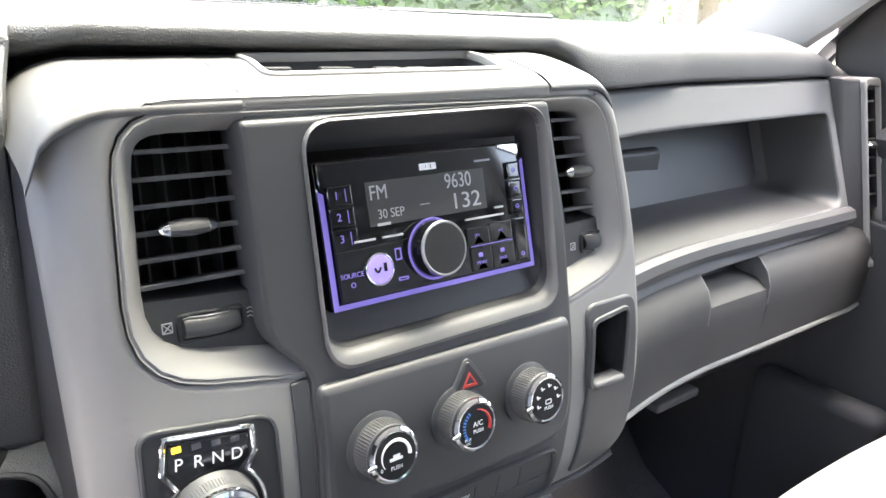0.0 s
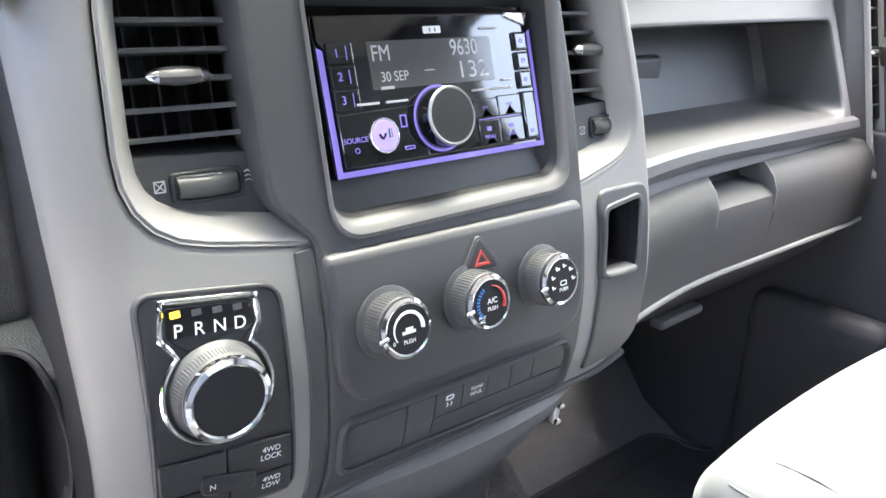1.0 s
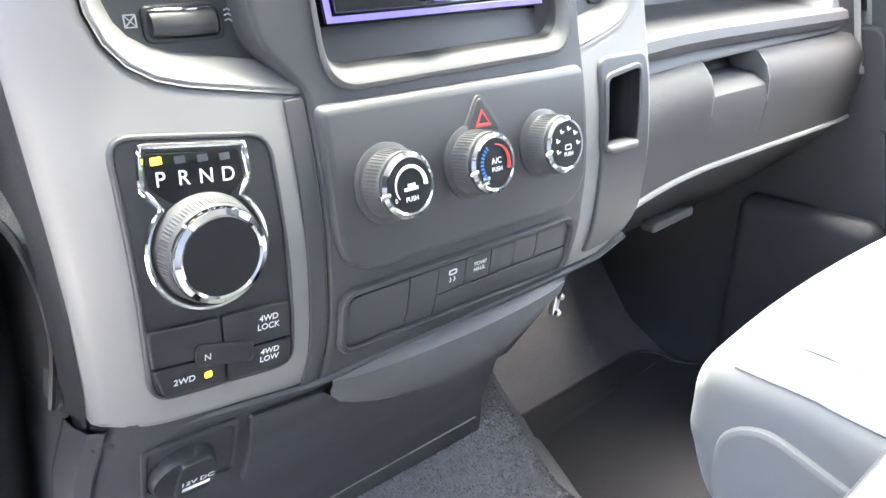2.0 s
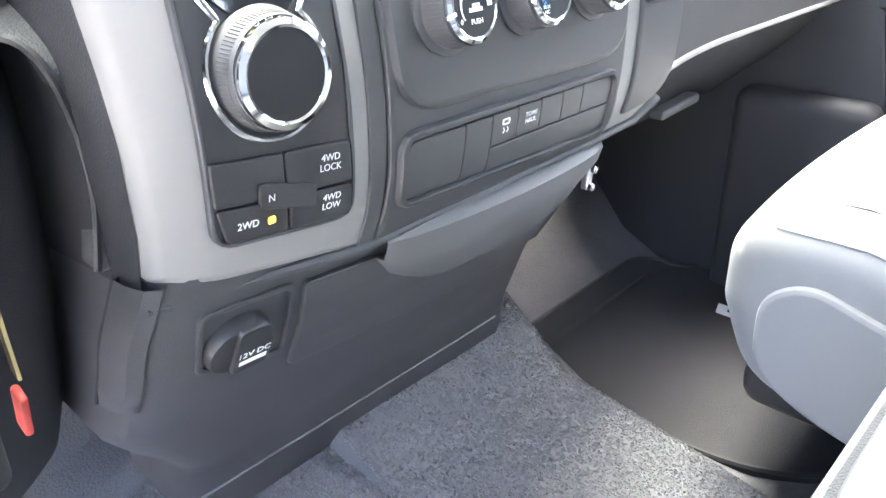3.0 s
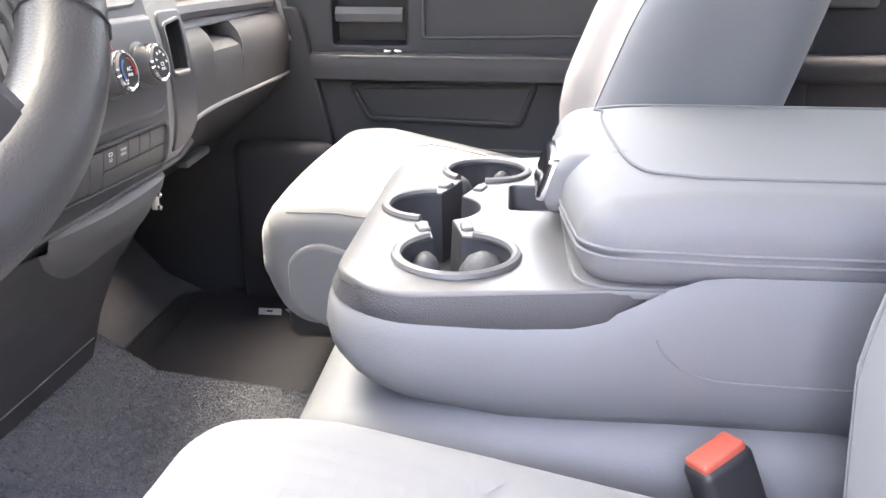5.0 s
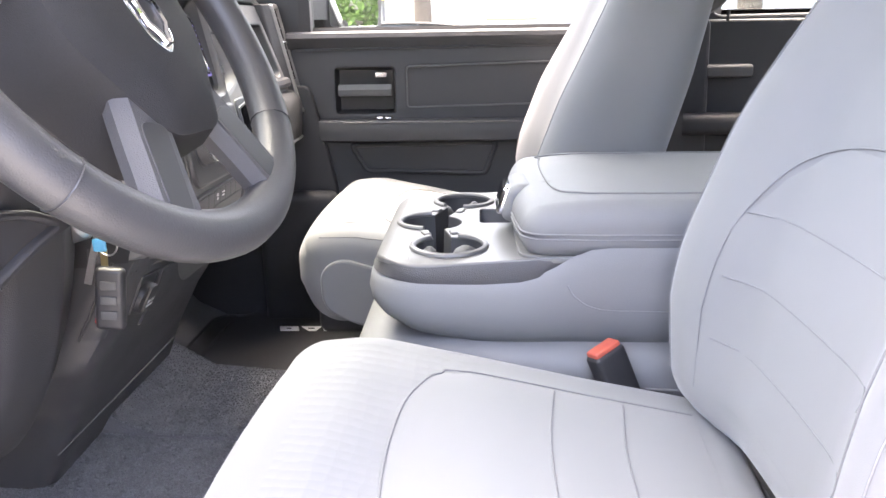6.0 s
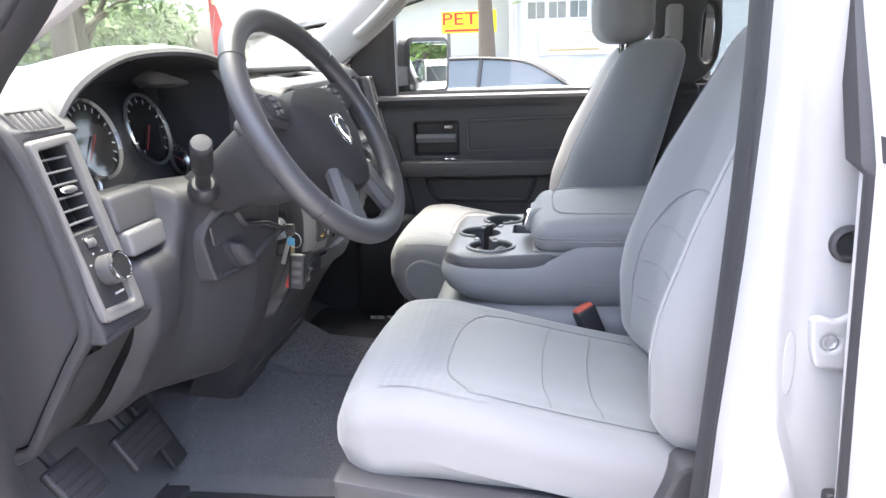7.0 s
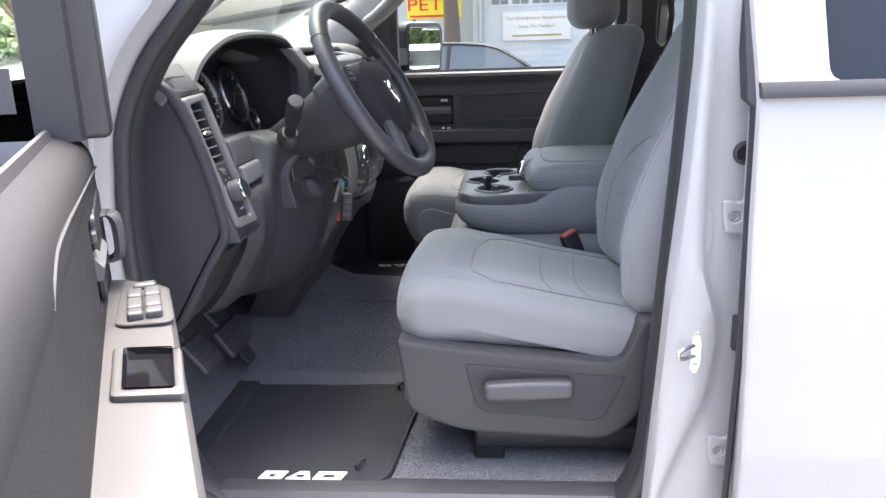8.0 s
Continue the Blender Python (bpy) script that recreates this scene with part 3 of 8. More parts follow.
def stack_frame(x, z, w=0.0):
    """A frame lying on the stack's face at (x, z)."""
    e = 0.002
    v = on_stack(x, z + e, 0) - on_stack(x, z - e, 0)
    return basis(on_stack(x, z, w), (1, 0, 0), v)


dash = thing("dashboard", "grey moulded truck dashboard with grained vinyl top", "dashboard", (0, 0.2, 1.0))

# top pad: one rolled sheet from door to door, with a brow over the gauges
PAD = [(-0.83, 0.19, 1.42), (-0.66, 0.18, 1.424), (-0.60, 0.16, 1.43), (-0.26, 0.075, 1.452), (-0.2, 0.062, 1.464), (0.19, 0.062, 1.464), (0.23, 0.052, 1.430), (0.4, 0.082, 1.432), (0.7, 0.084, 1.435), (0.8, 0.09, 1.425)]


def pad_ring(x):
    yf = float(np.interp(x, [p[0] for p in PAD], [p[1] for p in PAD]))
    zf = float(np.interp(x, [p[0] for p in PAD], [p[2] for p in PAD]))
    yf += 0.12 * min(1.0, max(0.0, (x + 0.66) / 0.03)) * min(1.0, max(0.0, (-0.255 - x) / 0.03))
    edge = max(0.0, abs(x) - 0.6) / 0.2
    drop = 0.045 * edge * edge
    if x < -0.6:
        e2 = min(1.0, (-x - 0.6) / 0.06)
        drop = 0.047 * e2 * e2 * (3 - 2 * e2)
    top = 1.487 - drop
    zf = min(zf, top - 0.022)
    lip = [(yf + 0.035, zf - 0.035 if x > 0.2 else zf - 0.006)]
    prof = lip + [(yf + 0.03, zf - 0.004), (yf + 0.004, zf), (yf, zf + 0.008), (yf + 0.006, zf + 0.6 * (top - zf)), (yf + 0.03, top - 0.006), (min(yf + 0.07, 0.4), top), (min(yf + 0.16, 0.44), top + 0.002), (0.48, top - 0.012), (0.60, top - 0.04)]
    return [Vector((x, y, z)) for y, z in prof]


xs = [-0.80 + 0.02 * i for i in range(81)]
pad_rings = []
for x in xs:
    r = pad_ring(x)
    pad_rings.append([Vector(q) for q in spline(r, 4)])
part("top_pad", Geo().loft(pad_rings, False, False, False), VINYL, dash, "grained grey vinyl dash top")

# brow over the gauge cluster
ARCH = [(-0.655, 1.29), (-0.655, 1.36), (-0.645, 1.41), (-0.60, 1.455), (-0.52, 1.488), (-0.42, 1.497), (-0.33, 1.490), (-0.283, 1.470), (-0.268, 1.43), (-0.264, 1.36), (-0.262, 1.28)]


def arch(off, dy, flat=0.0):
    line = [(p.x, p.y) for p in spline([(x, z, 0) for x, z in ARCH], 5)]
    out = []
    for i, (x, z) in enumerate(line):
        a, b = line[max(0, i - 1)], line[min(len(line) - 1, i + 1)]
        nx, nz = -(b[1] - a[1]), (b[0] - a[0])
        ln = math.hypot(nx, nz)
        zz = z + off * nz / ln
        zz = zz + (1.47 - zz) * flat if zz > 1.40 else zz
        y = 0.155 + (x + 0.655) * -0.23
        out.append((x + off * nx / ln, max(y, 0.062) + dy, zz))
    return out


part("gauge_brow", Geo().loft([arch(0, 0.02), arch(0.002, 0.004), arch(0.008, 0.0), arch(0.014, 0.004), arch(0.018, 0.02), arch(0.02, 0.07), arch(0.016, 0.14, 0.3), arch(0.0, 0.24, 0.8)], False, False, False), VINYL, dash, "curved vinyl brow shading the gauges")
part("brow_liner", Geo().loft([arch(0, 0.15), arch(0, 0.019)], False, False, False), BLACK, dash, "black liner inside the gauge hood")
part("gauge_recess", Geo().loft([[(q[0], 0.215, q[2]) for q in arch(0.003, 0)], [(q[0] * 0.2 - 0.46 * 0.8, 0.225, 1.36) for q in arch(0, 0)]], False, False, False), BLACK, dash)

# passenger side: seam, bin frame, open bin, rounded lip, ledge and fascia
XL = 0.19


def pass_y(x, base):
    return base - 0.03 * max(0.0, 0.42 - x) ** 2 / 0.05 + 0.1 * max(0.0, x - 0.72)


def sweep_x(profile, x0, x1, n=24):
    rings = []
    for i in range(n + 1):
        x = x0 + (x1 - x0) * i / n
        rings.append([Vector((x, pass_y(x, y), z)) for y, z in profile])
    return Geo().loft(rings, False, False, False)


def on_pass(u, v, w):
    return Vector((u, pass_y(u, 0.068 + 0.37 * (v - 1.388)) - w, v))


frame_out = rounded([(XL, 1.235), (0.722, 1.246), (0.726, 1.4315), (XL, 1.4265)], [0.002, 0.02, 0.004, 0.002])
hole = rounded([(XL + 0.012, 1.266), (0.704, 1.274), (0.706, 1.389), (XL + 0.012, 1.383)], [0.006, 0.02, 0.012, 0.006])
part("bin_frame", Geo().plate(frame_out, [hole], on_pass, 0.0, 0.02, 0.004, 0.03), GREYPANEL, dash, "matt grey panel round the open bin")
inner = dense(hole)
cx, cz = 0.45, 1.33
part("storage_bin", Geo().loft([[on_pass(u, v, -0.004) for u, v in inner], [on_pass(u + (cx - u) * 0.02, v + (cz - v) * 0.04, -0.05) for u, v in inner], [on_pass(u + (cx - u) * 0.05, v + (cz - v) * 0.1, -0.095) for u, v in inner], [on_pass(u + (cx - u) * 0.1, v + (cz - v) * 0.2, -0.105) for u, v in inner]], True, False, True), FACE, dash, "open moulded storage bin above the glovebox")
part("bin_step", Geo().box((0.335, 0.172, 1.305), (0.27, 0.05, 0.085), 0.008, 3), FACE, dash, "stepped back of the bin")
part("bin_lip", sweep_x([(0.04, 1.262), (0.03, 1.271), (0.02, 1.2745), (0.012, 1.271), (0.009, 1.262), (0.012, 1.254), (0.025, 1.250), (0.045, 1.25)], XL + 0.004, 0.712), FACE, dash, "rounded grey lip along the bin")
LEDGE = [(0.06, 1.249), (0.03, 1.247), (0.012, 1.241), (0.0, 1.228), (-0.006, 1.212), (-0.006, 1.19), (-0.002, 1.15), (0.0, 1.135)]
NOTCH = [(0.06, 1.249), (0.05, 1.246), (0.046, 1.23), (0.04, 1.222), (0.01, 1.218), (-0.003, 1.208), (-0.006, 1.195), (-0.002, 1.15), (0.0, 1.135)][1:]
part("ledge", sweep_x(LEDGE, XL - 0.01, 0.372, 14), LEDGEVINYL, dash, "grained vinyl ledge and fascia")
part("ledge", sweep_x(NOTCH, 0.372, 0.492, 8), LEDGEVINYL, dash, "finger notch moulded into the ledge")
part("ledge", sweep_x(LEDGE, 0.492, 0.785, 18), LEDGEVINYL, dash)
for x in (0.372, 0.492):
    part("notch_cheek", Geo().loft([[Vector((x - 0.0015, pass_y(x, a), b)) for a, b in LEDGE[:6]] + [Vector((x - 0.0015, pass_y(x, 0.05), 1.2))], [Vector((x + 0.0015, pass_y(x, a), b)) for a, b in LEDGE[:6]] + [Vector((x + 0.0015, pass_y(x, 0.05), 1.2))]]), GREYPANEL, dash)
part("fascia_seam", sweep_x([(0.002, 1.137), (-0.003, 1.135), (-0.003, 1.1315), (0.004, 1.130)], XL - 0.01, 0.77), BEZEL, dash)
part("glovebox_door", sweep_x([(0.006, 1.132), (0.016, 1.118), (0.05, 1.08), (0.098, 1.035), (0.16, 0.985), (0.25, 0.955), (0.33, 0.95)], 0.2, 0.77), LOWER, dash, "dark plastic glovebox front")
part("glovebox_latch", Geo().box((0.475, 0.085, 1.033), (0.075, 0.02, 0.012), 0.004, shape=lambda x, y, z: (x, y - 0.1 * x, z + 0.12 * x)), GREYPANEL, dash, "small grey pull tab")
# door end of the dash with its slim vent
end_at2 = lambda u, v, w: Vector((u, 0.057 + (v - 1.44) * 0.23 + 0.5 * max(0.0, 0.75 - u) - w, v))
part("passenger_end", Geo().plate(rounded([(0.715, 1.2), (0.8, 1.2), (0.8, 1.435), (0.722, 1.435)], 0.004), [rounded([(0.752, 1.215), (0.79, 1.215), (0.79, 1.42), (0.752, 1.42)], 0.006)], end_at2, 0.0, 0.05, 0.004, 0.02), SLATE, dash, "slate grey dash end")
part("end_vent_bezel", Geo().plate(rounded([(0.7485, 1.19), (0.795, 1.19), (0.795, 1.436), (0.7485, 1.436)], 0.008), [rounded([(0.7545, 1.2), (0.789, 1.2), (0.789, 1.426), (0.7545, 1.426)], 0.005)], end_at2, 0.006, 0.014, 0.002, 0), BEZEL, dash, "satin grey bezel of the door-side vent")

# centre bezel ---------------------------------------------------------------
TOPZ = 1.442
outline = rounded([(-0.2385, 1.127), (-0.207, 1.119), (-0.118, 1.102), (0.118, 1.108), (0.165, 1.11), (0.197, 1.15), (0.204, 1.3), (0.191, 1.375), (0.174, TOPZ), (-0.243, TOPZ)], [0.004, 0.01, 0.003, 0.003, 0.02, 0.02, 0.06, 0.06, 0.03, 0.035])
inset = rounded([(-0.112, 1.2785), (0.116, 1.281), (0.19, 1.3), (0.163, 1.4355), (-0.206, 1.4345), (-0.2115, 1.296)], [0.01, 0.01, 0.04, 0.03, 0.032, 0.042])
ph = rounded([(0.136, 1.208), (0.1745, 1.2085), (0.1815, 1.263), (0.141, 1.258)], 0.005)
part("centre_bezel", Geo().plate(outline, [inset, grow(ph, 0.0015)], on_stack, 0.0, 0.05, 0.005, 0.008), BEZEL, dash, "satin warm-grey bezel of the centre stack")
# dark flank of the stack, grained panel and column-side trim next to it
part("stack_flank", Geo().loft([[Vector((-0.2395, stack_y(-0.24, z) + 0.004, z)), Vector((-0.2415, stack_y(-0.24, z) + 0.014, z)), Vector((-0.245, 0.035, z)), Vector((-0.25, 0.09, z))] for z in (1.12, 1.15, 1.19, 1.22, 1.26, 1.3, 1.34, 1.38, 1.41)], False, False, False), SLATE, dash)
part("hood_side_panel", Geo().plate(rounded([(-0.29, 1.238), (-0.241, 1.238), (-0.2415, 1.30), (-0.244, 1.43), (-0.23, 1.475), (-0.30, 1.475)], [0.004, 0.014, 0.02, 0.02, 0.004, 0.004]), [], lambda u, v, w: Vector((u, 0.03 - w + 0.8 * max(0.0, v - 1.43), v)), 0.0, 0.03, 0.008, 0.02), VINYL, dash, "grained vinyl flank of the gauge hood")
GROOVE = [(-0.275, 1.237), (-0.253, 1.232), (-0.245, 1.216), (-0.2405, 1.19), (-0.24, 1.168), (-0.243, 1.146), (-0.254, 1.10), (-0.265, 1.072)]
gline = [(q.x, q.y) for q in spline([(a, b, 0) for a, b in GROOVE], 5)]
sag = lambda u, v: 40.0 * max(0.0, v - 1.215) ** 2
part("column_side_trim", Geo().plate([q for q in gline if q[1] > 1.126] + [(-0.2465, 1.126), (-0.225, 1.126), (-0.225, 1.245), (-0.275, 1.245)], [], lambda u, v, w: Vector((u, sag(u, v) - w, v)), 0.0, 0.02, 0.002, 0.015), VINYL, dash, "grained trim beside the steering column")
part("trim_groove", Geo().tube([Vector((u - 0.0015, sag(u, v) - 0.0005, v)) for u, v in gline if v > 1.128], 0.002, 6), BLACK, dash)
ringw = Geo()
rim = dense(inset)
ringw.loft([[on_stack(u, v, 0.0005) for u, v in grow(rim, 0.0008)], [on_stack(u, v, -0.0005) for u, v in grow(rim, -0.0006)], [on_stack(u, v, 0.0004) for u, v in grow(rim, -0.0018)], [on_stack(u, v, -0.001) for u, v in grow(rim, -0.004)], [on_stack(u, v, -0.0125) for u, v in grow(rim, -0.0115)], [on_stack(u, v, -0.017) for u, v in grow(rim, -0.0135)], [on_stack(u, v, -0.04) for u, v in grow(rim, -0.014)]], True, False, False)
part("inner_rim", ringw, BEZEL, dash, "inner grey rim round vents and radio")
# rolled caps on top of the bezel
def cap(x0, x1, turn):
    rings = []
    for i in range(15):
        x = x0 + (x1 - x0) * i / 14
        e = (i / 14) if turn > 0 else (1 - i / 14)
        e = max(0.0, (e - 0.6) / 0.4)
        d = 0.036 * (1 - math.sqrt(max(0.0, 1 - e * e)))
        rings.append([Vector((x, p.x, p.y - d + 0.02 * (x + 0.02))) for p in spline([(-0.0105, 1.4365, 0), (-0.0102, 1.4405, 0), (-0.004, 1.445, 0), (0.008, 1.4495, 0), (0.045, 1.4575, 0), (0.078, 1.4595, 0)], 4)])
    return Geo().loft(rings, False, False, False)


part("bezel_cap", cap(-0.1355, -0.246, 1), CAP, dash, "rolled light-grey end cap")
part("bezel_cap", cap(0.104, 0.179, 1), CAP, dash, "rolled light-grey end cap")
mid = Geo()
tray_out = rounded([(-0.1345, -0.0098), (0.103, -0.0098), (0.105, 0.078), (-0.134, 0.078)], 0.002)
tray_hole = rounded([(-0.107, 0.018), (0.079, 0.016), (0.086, 0.07), (-0.104, 0.07)], 0.007)
top_at = lambda u, v, w: Vector((u, v, lerp(v, [(-0.0105, 1.4365), (-0.0098, 1.441), (-0.004, 1.445), (0.008, 1.4495), (0.045, 1.4575), (0.078, 1.4595)]) + 0.02 * (u + 0.02) + w))
mid.plate(tray_out, [tray_hole], top_at, 0.0, 0.012, 0.0015, 0.012)
part("tray_surround", mid, CAP, dash)
part("tray_rim", Geo().plate(grow(dense(tray_hole), 0.003), [grow(dense(tray_hole), -0.002)], top_at, 0.002, 0.006, 0.001, 0), BEZEL, dash, "raised rim of the dash-top tray")
part("dash_top_tray", Geo().loft([[top_at(u, v, -0.001) for u, v in dense(tray_hole)], [top_at(u, v, -0.022) for u, v in grow(dense(tray_hole), -0.006)]], True, False, True), SLATE, dash, "recessed rubber-lined tray")
for x, wx in ((-0.085, 0.026), (-0.038, 0.026), (0.004, 0.022), (0.03, 0.018)):
    part("tray_relief", Geo().box((x, 0.058, 1.447), (wx, 0.006, 0.009), 0.0015, 2), SLATE, dash)
for x in (-0.075, -0.028, 0.018):
    part("embossed_shape", Geo().plate(rounded([(x - 0.017, 0.026), (x + 0.017, 0.026), (x + 0.014, 0.054), (x - 0.017, 0.054)], 0.004), [rounded([(x - 0.009, 0.032), (x + 0.008, 0.032), (x + 0.006, 0.047), (x - 0.009, 0.047)], 0.003)], lambda u, v, w: Vector((u, v, 1.440 + w)), 0.004, 0.008, 0.001, 0), BEZEL, dash)

# dark face between the vents
face = rounded([(-0.111, 1.104), (0.112, 1.109), (0.1155, 1.285), (0.112, 1.345), (0.099, 1.4325), (-0.1395, 1.4285), (-0.137, 1.336), (-0.134, 1.303), (-0.111, 1.279)], [0.002, 0.002, 0.01, 0.02, 0.004, 0.004, 0.02, 0.01, 0.006])
sur_out = rounded([(-0.0985, 1.277), (0.1015, 1.281), (0.093, 1.4315), (-0.1045, 1.4275)], 0.022, 9)
sur_in = rounded([(-0.0955, 1.287), (0.0972, 1.291), (0.0895, 1.4285), (-0.1015, 1.4245)], 0.019, 9)
radio_open = rounded([(-0.0955, 1.28), (0.0985, 1.284), (0.09, 1.4285), (-0.1015, 1.4245)], 0.02)
part("centre_face", Geo().plate(face, [radio_open], on_stack, 0.0035, 0.03, 0.003, 0.015), FACE, dash, "charcoal face of the centre stack")
part("face_strip", Geo().plate(rounded([(-0.1235, 1.105), (-0.1125, 1.104), (-0.1125, 1.277), (-0.1235, 1.276)], 0.001), [], on_stack, 0.002, 0.01, 0.0008, 0.02), FACE, dash)
rings = []
for k, w in ((-0.1, 0.0036), (0.0, 0.0058), (0.25, 0.0068), (0.6, 0.0052), (0.9, 0.001), (1.0, -0.004)):
    pairs = [(a, b) for a, b in zip(sur_out, sur_in)]
    loop = []
    for (a, b), (c, d) in zip(pairs, pairs[1:] + pairs[:1]):
        n = max(1, int(math.dist(a, c) / 0.008))
        for i in range(n):
            p = (a[0] + (c[0] - a[0]) * i / n, a[1] + (c[1] - a[1]) * i / n)
            q = (b[0] + (d[0] - b[0]) * i / n, b[1] + (d[1] - b[1]) * i / n)
            loop.append(on_stack(p[0] + (q[0] - p[0]) * k, p[1] + (q[1] - p[1]) * k, w))
    rings.append(loop)
part("radio_surround", Geo().loft(rings, True, False, False), CAP, dash, "satin grey frame round the radio")
rim = dense(sur_in)
deep = [(max(-0.0905, min(0.0865, u)), max(1.309, min(1.4045, v))) for u, v in rim]
part("radio_recess", Geo().loft([[on_stack(u, v, -0.002) for u, v in rim], [on_stack(u * 0.985, 1.355 + (v - 1.355) * 0.975, -0.008) for u, v in rim], [Vector((u, lerp(v, [(1.308, -0.024), (1.4045, 0.003)]) + 0.004, v)) for u, v in deep]], True, False, False), BLACK, dash, "black moulded recess")

# climate panel --------------------------------------------------------------
climate = thing("climate_control_panel", "charcoal heater control panel with three rotary knobs", "control panel", (0, -0.05, 1.18))
part("panel", Geo().plate(rounded([(-0.108, 1.177), (0.106, 1.174), (0.1085, 1.272), (-0.109, 1.272)], [0.032, 0.032, 0.006, 0.006]), [], on_stack, 0.009, 0.009, 0.0045, 0.015), FACE, climate)


def climate_knob(x, z, marks):
    c = Vector((x, stack_y(x, z) - 0.009, z))
    m = basis(c, (1, 0, 0), Vector((0, 0.172, 0.985))) @ Matrix.Diagonal((0.87, 0.87, 0.95, 1))
    part("knob_base", Geo().spin([(0.0262, 0.0), (0.0262, 0.0015), (0.0225, 0.003), (0.02, 0.003)], m, 48), FACE, climate, "charcoal base ring")
    k = part("knob", Geo().spin([(0.0225, 0.002), (0.0222, 0.004), (0.0215, 0.017), (0.0205, 0.0185)], m, 48), SOFTGREY, climate, "ribbed grey rotary knob")
    ribs = Geo()
    for i in range(60):
        a = 2 * math.pi * i / 60
        p0, p1 = m @ Vector((0.0222 * math.cos(a), 0.0222 * math.sin(a), 0.0045)), m @ Vector((0.0216 * math.cos(a), 0.0216 * math.sin(a), 0.0165))
        ribs.tube([p0, p1], 0.0004, 4)
    part("ribbing", ribs, SOFTGREY, k)
    part("chrome_ring", Geo().spin([(0.0205, 0.0165), (0.0212, 0.018), (0.0208, 0.0205), (0.0186, 0.0222), (0.0172, 0.0218)], m, 48, False), CHROME, k, "bright chrome ring")
    part("knob_face", Geo().spin([(0.0178, 0.0205), (0.0174, 0.0217), (0.002, 0.0222)], m, 40), KNOBFACE, k)
    part("pointer", Geo().box((0, 0, 0), (0.008, 0.003, 0.004), 0.001), CHROME, k).matrix_basis = m @ pose(-0.0195, -0.0035, 0.0205, 0, 0, 12)
    arc = Geo()
    if marks == "fan":
        arc.tube([m @ Vector((0.0118 * math.cos(a), 0.0118 * math.sin(a), 0.0222)) for a in [radians(215 - i * 10) for i in range(23)]], lambda t: 0.0003 + 0.0011 * t, 6)
        part("fan_speed_arc", arc, WHITEINK, k)
        letters("caption", "PUSH", 0.0042, m @ pose(0, -0.0085, 0.0223), WHITEINK, k, 0.0001)
        icon = Geo().box((0, 0, 0), (0.011, 0.0022, 0.0003), 0.0001).box((0.0005, 0.0022, 0), (0.006, 0.0022, 0.0003), 0.0001)
        part("recirculation_symbol", icon, WHITEINK, k).matrix_basis = m @ pose(0, -0.002, 0.0223)
        letters("caption", "0", 0.004, m @ pose(-0.0125, -0.0075, 0.0223), WHITEINK, k, 0.0001)
    elif marks == "heat":
        for i in range(10):
            a = radians(222 - i * 11)
            part("blue_mark", Geo().box((0, 0, 0), (0.0028, 0.0014, 0.0003), 0.0001), BLUEINK, k).matrix_basis = m @ pose(0.0128 * math.cos(a), 0.0128 * math.sin(a), 0.0223, 0, 0, math.degrees(a))
        arc.tube([m @ Vector((0.0128 * math.cos(a), 0.0128 * math.sin(a), 0.0222)) for a in [radians(85 - i * 9) for i in range(13)]], lambda t: 0.0003 + 0.0011 * t, 6)
        part("red_arc", arc, REDINK, k)
        letters("caption", "A/C", 0.0058, m @ pose(0.001, 0.0015, 0.0223), WHITEINK, k, 0.0001)
        letters("caption", "PUSH", 0.0042, m @ pose(0.001, -0.0042, 0.0223), WHITEINK, k, 0.0001)
        letters("caption", "MAX\nA/C", 0.003, m @ pose(-0.0095, -0.0105, 0.0223), WHITEINK, k, 0.0001)
    else:
        for i in range(6):
            a = radians(200 - i * 40)
            g = Geo().box((0, 0, 0), (0.0018, 0.003, 0.0003), 0.0001).box((0.0018, -0.0012, 0), (0.0022, 0.0008, 0.0003), 0.0001)
            part("airflow_symbol", g, WHITEINK, k).matrix_basis = m @ pose(0.0118 * math.cos(a), 0.0118 * math.sin(a), 0.0223, 0, 0, 20)
        part("defrost_symbol", Geo().plate(rect(-0.0035, 0.0035, -0.002, 0.002, 0.001), [rect(-0.0027, 0.0027, -0.0013, 0.0013, 0.0006)], place(m @ pose(0.001, -0.002, 0)), 0.0224, 0.0004, 0.0001, 0), WHITEINK, k)
        letters("caption", "PUSH", 0.0042, m @ pose(0.001, -0.0072, 0.0223), WHITEINK, k, 0.0001)


for x, kind_ in ((-0.0725, "fan"), (-0.0075, "heat"), (0.0585, "air")):
    climate_knob(x, 1.2265, kind_)

hazard = thing("hazard_switch", "black triangular hazard switch with red outline", "switch", (0.003, -0.05, 1.25))
tri = rounded([(-0.0125, 1.2435), (0.0185, 1.2435), (0.003, 1.2655)], 0.005)
part("rim", Geo().plate(grow(dense(tri, 0.004), 0.0015), [tri], on_stack, 0.0105, 0.003, 0.0005, 0), FACE, hazard)
part("button", Geo().plate(tri, [], on_stack, 0.0115, 0.004, 0.001, 0), BLACK, hazard)
t2 = [(-0.004, 1.2465), (0.010, 1.2465), (0.003, 1.257)]
part("warning_triangle", Geo().plate(rounded(t2, 0.0006), [rounded([(-0.0012, 1.2485), (0.0072, 1.2485), (0.003, 1.2545)], 0.0004)], on_stack, 0.012, 0.001, 0.0002, 0), REDINK, hazard, "red warning triangle")

